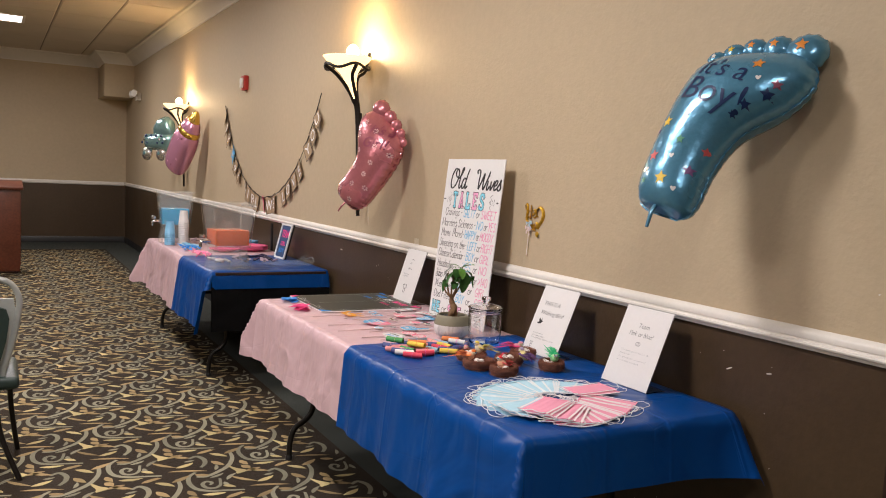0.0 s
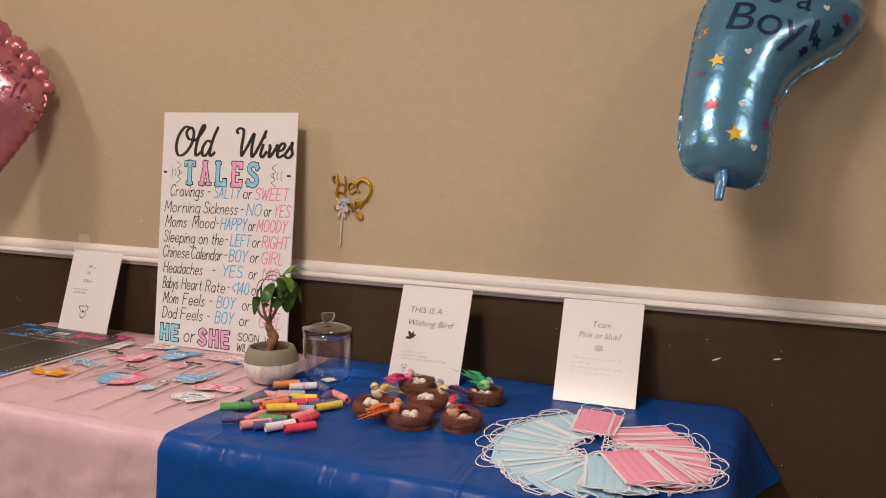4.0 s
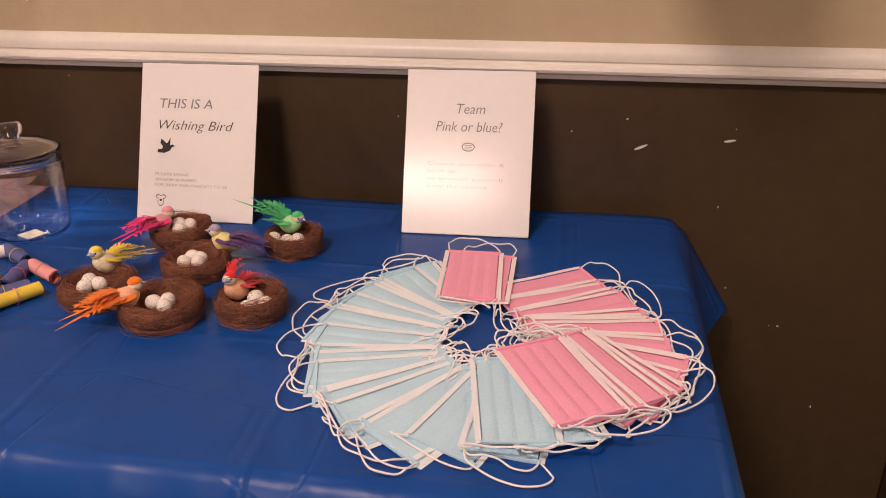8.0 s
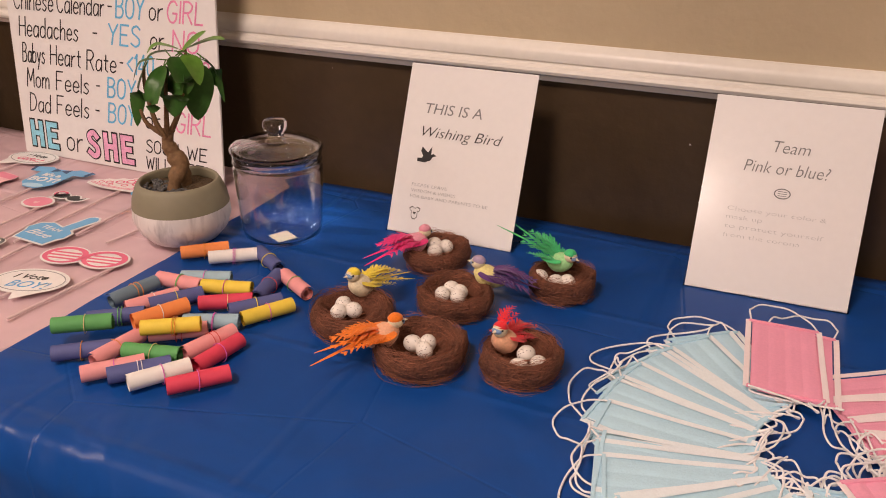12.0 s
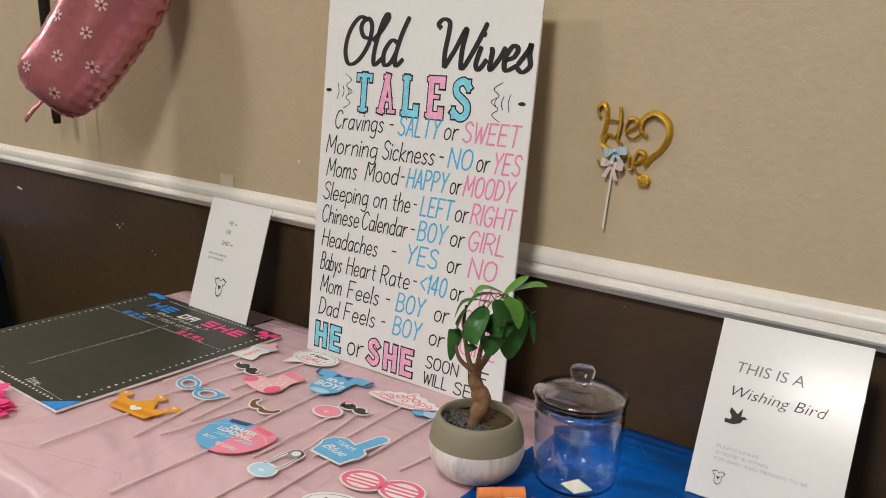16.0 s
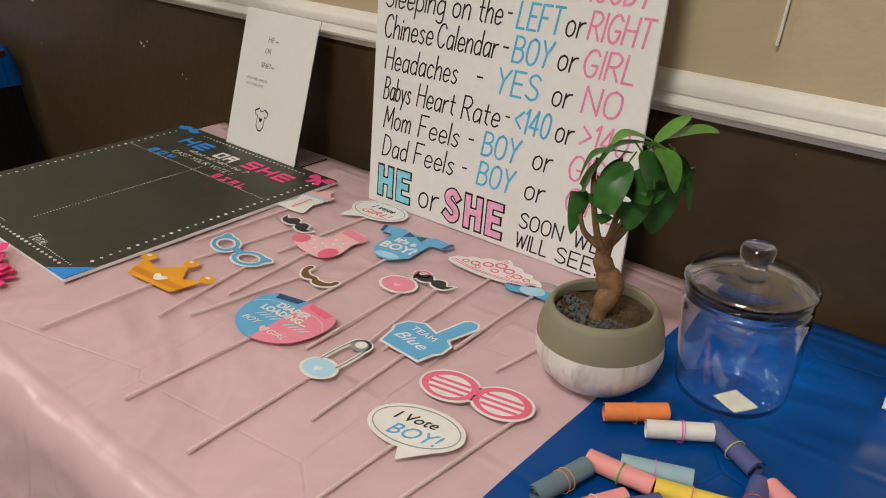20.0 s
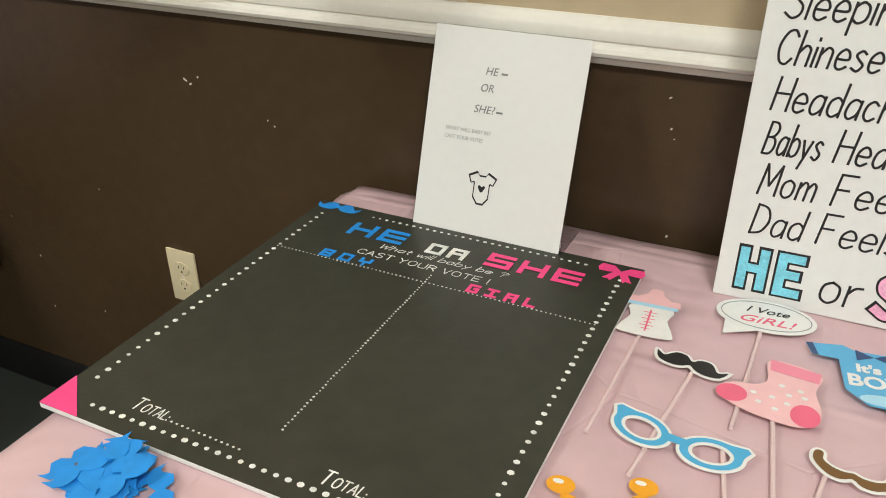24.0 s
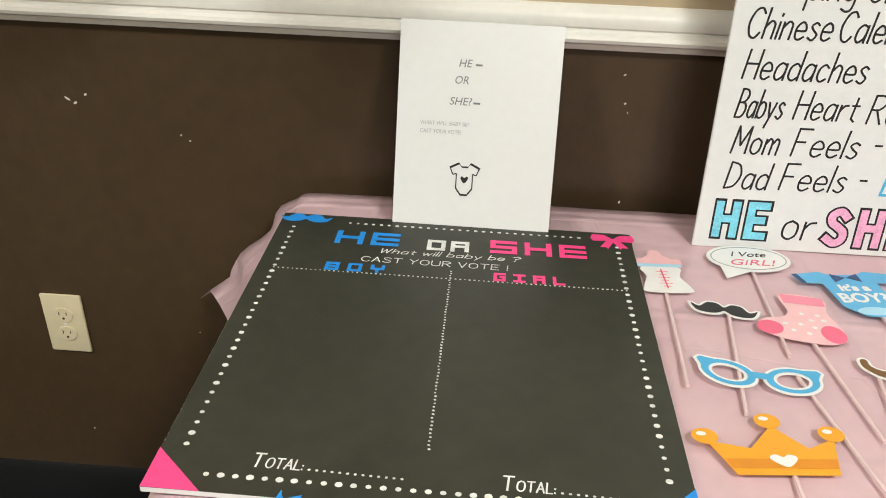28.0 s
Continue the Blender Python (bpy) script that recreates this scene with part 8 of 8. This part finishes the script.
def b_sqtube(levels, wall, seg_r=5):
    """A square vessel with rounded corners from (half width, z) pairs, open on top."""
    def ring(h, z):
        pts, r = [], min(0.03, h * 0.4)
        for cx, cy, a0 in ((1, 1, 0), (-1, 1, 90), (-1, -1, 180), (1, -1, 270)):
            for k in range(seg_r):
                a = radians(a0 + 90 * k / (seg_r - 1))
                pts.append((cx * (h - r) + r * math.cos(a), cy * (h - r) + r * math.sin(a), z))
        return pts
    rows = [ring(h, z) for h, z in levels] + [ring(h - wall, z) for h, z in levels[::-1]]
    return b_grid(rows, closed_u=True, cap=True)


def drinks_dispenser(x, y, yaw, drink, z0, z1, label):
    t = thing("drink_dispenser", Matrix.Translation((x, y, FZ)) @ Matrix.Rotation(radians(yaw), 4, "Z"), label, "drink dispenser", "drink dispensers")
    part("stand", b_sqtube([(0.125, 0.0), (0.118, 0.05), (0.105, 0.13)], 0.004), M["acrylic_thin"], t, "clear stand")
    part("tank", b_sqtube([(0.112, 0.135), (0.122, 0.25), (0.140, 0.415)], 0.004), M["acrylic_thin"], t, "clear flared tank")
    hw = [0.107 + (z - 0.135) * 0.093 for z in (z0, z1)]
    part("drink", b_box(-hw[0], hw[0], -hw[0], hw[0], z0, z1, 0.012), M[drink], t)
    part("ice_core", b_lathe([(0.001, 0.15), (0.030, 0.15), (0.032, 0.30), (0.001, 0.30)], 20), M["acrylic_thin"], t, "clear ice tube")
    part("rim", b_sqtube([(0.141, 0.412), (0.146, 0.416), (0.146, 0.424)], 0.008), M["acrylic_thin"], t, "thick clear rim")
    for ex in (-1, 1):
        for ey in (-1, 1):
            part("edge_bead", b_tube([(ex * 0.110, ey * 0.110, 0.137), (ex * 0.120, ey * 0.120, 0.25), (ex * 0.138, ey * 0.138, 0.412)], 0.0035, 6), M["acrylic"], t, "thick moulded corner")
    tap = b_join(b_move(b_tube([(0, 0, 0), (0, 0, 0.05)], 0.012, 10), Matrix.Translation((-0.115, 0, 0.175)) @ Matrix.Rotation(radians(-90), 4, "Y")), b_tube(smooth_path([(-0.160, 0, 0.175), (-0.175, 0, 0.165), (-0.177, 0, 0.135)], 4), 0.010, 10), b_box(-0.185, -0.150, -0.006, 0.006, 0.19, 0.215, 0.003))
    part("tap", tap, M["steel"], t, "chrome tap")
    return t


drinks_dispenser(-0.655, 5.43, 4, "orange_drink", 0.150, 0.250, "clear drinks dispenser part filled with orange punch")
drinks_dispenser(-0.655, 7.22, -6, "blue_drink", 0.150, 0.285, "clear drinks dispenser part filled with blue drink")


def cup_stack(x, y, n, col, label, dy=0.0):
    t = thing("cup_stack", Matrix.Translation((x, y, FZ)), label, "cups", "stacks of cups")
    for k in range(n):
        part("cup", b_lathe([(0.030, 0.0), (0.040, 0.095), (0.0425, 0.097), (0.0425, 0.100), (0.038, 0.098), (0.028, 0.004)], 22), M[col], t, smooth="all", m=Matrix.Translation((0, 0, 0.1 * 0 + 0.0145 * k)) @ Matrix.Translation((0, 0, 0.1)) @ Matrix.Rotation(radians(180), 4, "X"))


M["cup_blue"] = mat("sky_blue_cup", (0.22, 0.50, 0.75), 0.4, var=0.04, bump=0)
M["cup_white"] = mat("white_cup", (0.72, 0.70, 0.69), 0.4, var=0.04, bump=0)
cup_stack(-0.735, 6.98, 7, "cup_blue", "stack of pale blue plastic cups")
cup_stack(-0.620, 7.02, 13, "cup_white", "tall stack of white paper cups")


def plates(x, y, r, n, col, label):
    t = thing("plate_stack", Matrix.Translation((x, y, FZ)), label, "plates", "stacks of plates")
    for k in range(n):
        part("plate", b_lathe([(0.001, 0.0), (0.66 * r, 0.0), (0.80 * r, 0.010), (r, 0.014), (r, 0.016), (0.78 * r, 0.0125), (0.64 * r, 0.003), (0.001, 0.003)], 32), M[col], t, smooth="all", m=Matrix.Translation((0, 0, 0.004 * k)))


M["plate_blue"] = mat("sky_blue_plate", (0.16, 0.42, 0.68), 0.4, bump=0)
M["plate_pink"] = mat("hot_pink_plate", (0.80, 0.13, 0.28), 0.4, bump=0)
plates(-0.16, 6.86, 0.115, 9, "plate_blue", "stack of pale blue paper plates")
plates(-0.20, 6.50, 0.130, 8, "plate_pink", "stack of hot pink paper plates")
plates(-0.42, 6.46, 0.115, 3, "plate_pink", "few hot pink paper plates")


def bundle(x, y, col, n, label, name, cat, spread=0.09, seed=1):
    rs = random.Random(seed)
    t = thing(name, Matrix.Translation((x, y, FZ)), label, cat)
    for k in range(n):
        pts = [(rs.gauss(0, spread * 0.3), rs.gauss(0, spread), 0.006)]
        a, ln = rs.uniform(-0.5, 0.5) + 1.57, 0.15
        p = pts[0]
        pts = [(p[0] + ln * (f - 0.5) * math.cos(a), p[1] + ln * (f - 0.5) * math.sin(a), 0.005 + 0.0035 * k / 2 + 0.004 * math.sin(3 * f)) for f in (0, 0.25, 0.5, 0.75, 1)]
        part(name.split("_")[-1] + "_piece", b_tube(smooth_path(pts, 3), 0.007, 7, radii=[0.0085 if i < 4 else 0.0035 for i in range(13)], flat=0.5), M[col], t)


bundle(-0.66, 6.62, "neon_blue", 14, "loose bundle of royal blue plastic spoons", "plastic_cutlery", "cutlery", seed=2)
bundle(-0.66, 6.18, "plate_pink", 12, "loose bundle of hot pink plastic spoons", "plastic_cutlery", "cutlery", seed=3)
M["sweet_dark"] = mat("dark_wrapper", (0.035, 0.025, 0.06), 0.4, bump=0.2)
M["sweet_pale"] = mat("pale_wrapper", (0.55, 0.42, 0.50), 0.4, bump=0.2)


def sweets(x, y, n, sx, sy, cols, label, seed, r=0.014):
    rs = random.Random(seed)
    t = thing("sweets_pile", Matrix.Translation((x, y, FZ)), label, "sweets", "piles of sweets")
    for k in range(n):
        m = Matrix.Translation((rs.uniform(-sx, sx), rs.uniform(-sy, sy), 0.007 + 0.006 * (k % 2))) @ Euler((rs.uniform(-0.4, 0.4), rs.uniform(-0.4, 0.4), rs.uniform(0, 3.1))).to_matrix().to_4x4()
        part("wrapped_sweet", b_box(-r * 1.5, r * 1.5, -r * 0.8, r * 0.8, -0.005, 0.005, 0.003, 1), M[cols[k % len(cols)]], t, m=m)


sweets(-0.36, 5.90, 34, 0.13, 0.20, ("sweet_dark", "sweet_pale", "sweet_dark"), "scattered dark and pale wrapped sweets", 5)
sweets(-0.44, 7.20, 18, 0.10, 0.16, ("sweet_dark", "sweet_pale"), "small heap of dark wrapped sweets", 6)
sweets(-0.60, 6.88, 16, 0.06, 0.07, ("card sky", "cup_blue"), "little heap of pale blue wrapped sweets", 7, 0.016)
sweets(-0.62, 5.78, 14, 0.05, 0.08, ("card blush", "cup_white"), "little heap of pale pink wrapped sweets", 8, 0.016)
tray = thing("clear_tray", Matrix.Translation((-0.24, 5.50, FZ)) @ Matrix.Rotation(radians(8), 4, "Z"), "clear plastic serving tray with upturned ends", "tray")
rows = []
for i in range(9):
    u = -0.19 + 0.38 * i / 8
    up = 0.03 * max(abs(u) - 0.14, 0) / 0.05
    rows.append([(u, -0.11 + 0.22 * j / 6, 0.003 + up + 0.018 * max(abs(-0.11 + 0.22 * j / 6) - 0.085, 0) / 0.025) for j in range(7)])
bm = b_grid(rows)
bmesh.ops.solidify(bm, geom=bm.faces[:], thickness=0.003)
part("tray_body", bm, M["acrylic_thin"], tray, smooth="all")
part("tray_grip", b_tube(smooth_path([(0.185, -0.05, 0.034), (0.20, 0.0, 0.05), (0.185, 0.05, 0.034)], 5), 0.005, 8), M["acrylic_thin"], tray)
pic = thing("picture_frame", facing(-0.150, 5.93, FZ, 14, 4), "small black-edged frame with a pink and blue team print", "picture frame")
part("easel_back", b_box(-0.098, 0.098, 0, 0.262, -0.014, -0.002, 0.002), M["black"], pic)
part("frame_bars", b_ring([(-0.096, 0.0), (0.096, 0.0), (0.096, 0.26), (-0.096, 0.26)], [(-0.082, 0.014), (0.082, 0.014), (0.082, 0.246), (-0.082, 0.246)], -0.002, 0.008), M["white"], pic, "white frame", smooth=False)
part("print", b_box(-0.082, 0.082, 0.014, 0.246, -0.002, 0.001), M["card navy"], pic, "dark print", smooth=False)
fitted("TEAM", -0.066, 0.066, 0.160, 0.0014, 0.052, M["neon_pink"], pic, heavy=0.002)
fitted("GIRL", -0.044, 0.044, 0.098, 0.0014, 0.030, M["neon_pink"], pic, heavy=0.001)
fitted("BOY", -0.044, 0.044, 0.048, 0.0014, 0.030, M["neon_blue"], pic, heavy=0.001)
stand = thing("folding_easel", facing(-0.03, 6.50, FZ), "black folded stand behind the drinks", "easel")
part("easel_leg", b_box(-0.02, 0.02, 0, 0.22, 0.0, 0.016, 0.002), M["black"], stand)

# ---- podium and stacking chair in the room ----
pod = thing("podium", Matrix.Translation((-2.02, 11.25, 0)), "cherry wood podium with a sloped top", "podium")
part("cabinet", b_box(-0.31, 0.31, -0.22, 0.22, 0.03, 1.02, 0.006), M["redwood"], pod)
part("plinth", b_box(-0.29, 0.29, -0.20, 0.20, 0.0, 0.03, 0.003), M["darkwood"], pod)
part("side_trim", b_box(0.31, 0.318, -0.19, 0.19, 0.10, 0.95, 0.003), M["redwood"], pod)
part("sloped_top", b_move(b_box(-0.34, 0.34, -0.26, 0.26, 0, 0.03, 0.006), Matrix.Translation((0, 0, 1.04)) @ Matrix.Rotation(radians(8), 4, "X")), M["redwood"], pod)
M["chair_frame"] = mat("silver_grey_enamel", (0.42, 0.44, 0.42), 0.35, metal=0.4, var=0.05)
M["chair_vinyl"] = mat("dark_green_vinyl", (0.020, 0.035, 0.030), 0.45, var=0.1, bump=0.3, bscale=400)
ch = thing("stacking_chair", Matrix.Translation((-2.088, 4.02, 0)), "stacking chair with a silver shell back and dark vinyl pad", "chair")
stand_up = Matrix.Rotation(radians(90), 4, "X") @ Matrix.Translation((0, 0, -0.02))
half = [(0.0, 0.890), (0.09, 0.888), (0.160, 0.868), (0.196, 0.812), (0.196, 0.740), (0.176, 0.620), (0.140, 0.490), (0.112, 0.400)]
rim = [(x, z, 0.0) for x, z in half] + [(-x, z, 0.0) for x, z in half[:0:-1]]
part("back_frame", b_move(b_tube(smooth_path(rim, 5, closed=True), 0.013, 10, closed=True), stand_up), M["chair_frame"], ch, "silver rounded back frame")
shell = [(0.178, 0.800), (0.186, 0.740), (0.166, 0.620), (0.130, 0.490), (0.105, 0.405)]
shell = [(-x, z) for x, z in shell] + [(x, z) for x, z in shell[::-1]]
part("back_shell", b_move(b_plate(shell, -0.004, 0.004, 0.002), stand_up), M["chair_frame"], ch, "silver shell of the back below a grip opening")
pad = [(0.110, 0.770), (0.150, 0.755), (0.162, 0.715), (0.150, 0.620), (0.116, 0.490), (0.095, 0.440)]
pad = [(-x, z) for x, z in pad] + [(x, z) for x, z in pad[::-1]]
part("backrest", b_move(b_plate(pad, 0.0045, 0.030, 0.010), stand_up), M["chair_vinyl"], ch, "dark vinyl back pad")
part("seat", b_box(-0.20, 0.20, -0.02, 0.40, 0.41, 0.465, 0.022, 3), M["chair_vinyl"], ch)
for s in (-1, 1):
    part("side_rail", b_tube([(s * 0.112, 0.012, 0.402), (s * 0.150, 0.19, 0.398), (s * 0.165, 0.38, 0.395)], 0.011, 10), M["iron"], ch)
    part("back_leg", b_tube(smooth_path([(s * 0.112, 0.012, 0.402), (s * 0.128, 0.018, 0.215), (s * 0.204, 0.0, 0.0)], 5), 0.012, 10), M["iron"], ch, "dark metal leg")
    part("front_leg", b_tube(smooth_path([(s * 0.165, 0.38, 0.395), (s * 0.178, 0.40, 0.20), (s * 0.204, 0.43, 0.0)], 5), 0.012, 10), M["iron"], ch, "dark metal leg")

# ---- doorway and the tiled hall behind it ----
M["hall_wall"] = mat("pale_green_wall", (0.50, 0.55, 0.50), 0.7, var=0.04)
M["hall_tile"] = mat("grey_green_floor_tile", (0.34, 0.40, 0.38), 0.3, var=0.15, scale=5, fine=30, bump=0.1)
M["grout"] = mat("dark_grout", (0.08, 0.09, 0.09), 0.9)
dj = tagged(new("door_frame"), "dark stained door frame round the doorway", "door frame", "", "structure")
part("jamb", b_box(-0.006, 0.165, Y0 - 0.024, Y0 - 0.001, 0, 2.12, 0.003), M["darkwood"], dj)
part("jamb", b_box(-0.008, 0.165, 0.221, 0.265, 0, 2.12, 0.003), M["darkwood"], dj)
part("head", b_box(-0.008, 0.165, 0.266, Y0 - 0.025, 2.075, 2.119, 0.003), M["darkwood"], dj)
part("strike_plate", b_box(0.060, 0.100, Y0 - 0.028, Y0 - 0.0245, 1.46, 1.56, 0.001), M["steel"], dj, "steel strike plate")
part("latch_tongue", b_box(0.066, 0.092, Y0 - 0.035, Y0 - 0.0282, 1.475, 1.50, 0.001), M["steel"], dj)
dr = thing("open_door", Matrix.Translation((0.172, Y0 - 0.060, 0.01)) @ Matrix.Rotation(radians(-9), 4, "Z"), "dark stained door standing open into the tiled hall", "door")
part("leaf", b_box(0.0, 0.86, -0.042, 0.0, 0, 2.05, 0.002), M["darkwood"], dr)
part("push_bar", b_box(0.05, 0.80, -0.115, -0.075, 0.98, 1.03, 0.006), M["iron"], dr, "dark push bar")
part("bar_end", b_box(0.03, 0.075, -0.130, -0.042, 0.965, 1.045, 0.006), M["brass"], dr, "polished brass bar end")
part("bar_end", b_box(0.79, 0.835, -0.130, -0.042, 0.965, 1.045, 0.006), M["brass"], dr, "polished brass bar end")
structure("hall_floor", b_box(0.0, 4.4, -2.6, 3.2, -0.1, -0.006), M["grout"], "dark grout bed of the hall floor", "floor", smooth=False)
structure("hall_wall_east", b_box(4.4, 4.5, -2.6, 3.2, 0, 2.8), M["hall_wall"], "pale green wall of the tiled hall", "wall", smooth=False)
structure("hall_wall_south", b_box(0.15, 4.5, -2.7, -2.6, 0, 2.8), M["hall_wall"], "pale green end wall of the hall", "wall", smooth=False)
structure("hall_wall_north", b_box(0.15, 4.5, 3.2, 3.3, 0, 2.8), M["hall_wall"], "pale green side wall of the hall", "wall", smooth=False)
structure("hall_ceiling", b_box(0.15, 4.5, -2.7, 3.3, 2.8, 2.9), M["tile"], "plain ceiling of the hall", "ceiling", smooth=False)
structure("hall_baseboard", b_box(4.385, 4.4, -2.6, 3.2, 0, 0.14, 0.003), M["hall_tile"], "tiled grey-green skirting in the hall", "baseboard", smooth=False)
hold = thing("door_number_sign", Matrix.Translation((4.398, 0.06, 1.70)), "small black plate on the hall wall", "wall plate")
part("plate", b_box(-0.02, 0, -0.16, 0.16, -0.035, 0.035, 0.004), M["black"], hold)
hl = thing("hall_light", Matrix.Translation((2.0, 0.3, 2.79)), "square ceiling light in the hall", "ceiling light")
part("housing", b_ring([(-0.55, -0.55), (0.55, -0.55), (0.55, 0.55), (-0.55, 0.55)], [(-0.5, -0.5), (0.5, -0.5), (0.5, 0.5), (-0.5, 0.5)], -0.05, 0.0), M["trim"], hl, smooth=False)

# ---- carpet pattern: woven leaves and scrolls, one repeat laid over and over ----
def leaf_shape(x, y, a, ln, w, bend=0.0, n=5):
    """Outline of a curved leaf, as rows of two points."""
    rows = []
    for i in range(n + 1):
        f = i / n
        ang = a + bend * (f - 0.5)
        if i:
            x, y = x + ln / n * math.cos(ang), y + ln / n * math.sin(ang)
        ww = w * math.sin(math.pi * min(max(f, 0.02), 0.98)) ** 0.7 * (1.1 - 0.35 * f)
        rows.append(((x - ww * math.sin(ang), y + ww * math.cos(ang)), (x + ww * math.sin(ang), y - ww * math.cos(ang))))
    return rows


def ribbon_shape(pts, w, n=5):
    """A scroll stroke along a smooth line, thinner towards its ends, as rows of two points."""
    line = smooth_path([(x, y, 0) for x, y in pts], n)
    rows = []
    for i, p in enumerate(line):
        a, b = line[max(i - 1, 0)], line[min(i + 1, len(line) - 1)]
        dx, dy = b[0] - a[0], b[1] - a[1]
        k = w * (0.5 + 0.5 * math.sin(math.pi * (0.08 + 0.84 * i / (len(line) - 1)))) / max(math.hypot(dx, dy), 1e-6)
        rows.append(((p[0] - dy * k, p[1] + dx * k), (p[0] + dy * k, p[1] - dx * k)))
    return rows


def lobed(x, y, deg, ln):
    """A bell-shaped flower: a leaf that swells to a forked end."""
    a = radians(deg)
    c, s = math.cos(a), math.sin(a)
    return [((x + c * f * ln - s * w * ln, y + s * f * ln + c * w * ln), (x + c * f * ln + s * v * ln, y + s * f * ln - c * v * ln)) for f, w, v in ((0, 0.02, 0.02), (0.25, 0.07, 0.08), (0.5, 0.13, 0.10), (0.72, 0.24, 0.12), (0.86, 0.30, 0.22), (1.0, 0.16, 0.26))]


# one repeat: a curled scroll, its stalk, a hook, and the leaves between them (x, y, degrees, length, half width)
motif = {"leaf_a": [], "leaf_b": [], "leaf_c": []}
motif["leaf_b"] += [ribbon_shape(p, w) for p, w in (
    (((-0.029, 0.150), (-0.067, 0.104), (-0.080, 0.030), (-0.065, -0.045), (-0.016, -0.088), (0.042, -0.104), (0.125, -0.126)), 0.0115),
    (((0.056, 0.040), (0.040, -0.035), (0.010, -0.062), (-0.022, -0.048), (-0.030, -0.004), (-0.008, 0.024), (0.013, 0.002), (-0.002, -0.022)), 0.0095),
    (((0.181, 0.385), (0.174, 0.285), (0.130, 0.185), (0.070, 0.125), (0.007, 0.085), (-0.035, 0.094)), 0.0120),
    (((-0.020, 0.335), (0.017, 0.358), (0.043, 0.313), (0.037, 0.253), (0.008, 0.204)), 0.0120))]
motif["leaf_b"] += [leaf_shape(x, y, radians(a), ln, w, b) for x, y, a, ln, w, b in ((0.017, 0.062, 25, 0.078, 0.011, 0.5), (0.083, 0.014, 53, 0.088, 0.012, -0.6), (0.060, 0.150, 70, 0.070, 0.010, 0.6), (0.066, -0.006, -84, 0.060, 0.012, 0.4), (-0.05, 0.300, 10, 0.050, 0.011, 0.3))]
motif["leaf_c"] += [leaf_shape(x, y, radians(a), ln, w, b) for x, y, a, ln, w, b in ((0.085, 0.372, -42, 0.098, 0.0165, -0.4), (-0.100, 0.232, 24, 0.098, 0.0165, 0.5), (0.049, -0.046, -37, 0.062, 0.0150, -0.4), (-0.055, -0.120, -9, 0.100, 0.0150, 0.5))]
motif["leaf_c"].append(lobed(0.130, 0.176, -70, 0.110))
motif["leaf_a"] += [leaf_shape(x, y, radians(a), ln, w, b) for x, y, a, ln, w, b in (
    (0.072, 0.272, -62, 0.086, 0.0185, 0.3), (-0.035, 0.124, -28, 0.066, 0.0170, 0.8), (-0.148, 0.062, 33, 0.104, 0.0165, 0.3),
    (-0.140, 0.196, -14, 0.170, 0.0115, -0.3), (0.030, 0.392, 26, 0.088, 0.0150, 0.4), (-0.090, 0.398, -37, 0.092, 0.0165, 0.4),
    (-0.112, 0.455, -60, 0.058, 0.0215, -0.3), (0.110, 0.046, -48, 0.130, 0.0130, 0.4), (0.030, -0.190, 24, 0.096, 0.0150, -0.5),
    (-0.100, -0.056, -76, 0.070, 0.0175, 0.5), (-0.112, -0.205, 22, 0.080, 0.0160, -0.4))]
carp = tagged(new("carpet_pattern"), "woven tan and grey-green leaves and scrolls in the carpet", "carpet pattern", "", "stuff")
for key, shapes in motif.items():
    vv, ff = [], []
    for ix in range(-3, 22):
        for iy in range(-12, 20):
            ox, oy = -1.448 - 0.299 * ix, 3.975 + 0.578 * iy + (0.289 if ix % 2 else 0.0)
            for q, shp in enumerate(shapes):
                base = len(vv)
                z = 0.0048 + 0.0001 * (q % 5) + {"leaf_a": 0.0005, "leaf_b": 0.0, "leaf_c": 0.0010}[key]
                if any(ox + p[0] > -0.46 or not -4.4 < oy + p[1] < 13.88 for r in shp for p in r):
                    continue
                for r in shp:
                    vv += [(ox + r[0][0], oy + r[0][1], z), (ox + r[1][0], oy + r[1][1], z)]
                for i in range(len(shp) - 1):
                    ff.append((base + 2 * i, base + 2 * i + 1, base + 2 * i + 3, base + 2 * i + 2))
    me = bpy.data.meshes.new("woven_" + key)
    me.from_pydata(vv, [], ff)
    tagged(part("woven_scrolls" if key == "leaf_b" else "woven_leaves", me, M[key], carp, {"leaf_a": "tan woven leaves", "leaf_b": "grey-green woven scrolls", "leaf_c": "cream woven leaves"}[key], smooth=False), kind="stuff")

# hall floor tiles
hf = bpy.data.objects["hall_floor"]
bmt = b_box(-0.162, 0.162, -0.162, 0.162, -0.006, 0.002, 0.002, 1)
tm = mesh_of(bmt, "floor_tile")
tm.materials.append(M["hall_tile"])
for i in range(13):
    for j in range(-6, 8):
        x, y = 0.33 + 0.33 * i, 0.05 + 0.33 * j
        if x < 4.3 and -2.5 < y < 2.3:
            o = new("floor_tile", tm)
            o.parent = hf
            o.location = (x, y, 0)
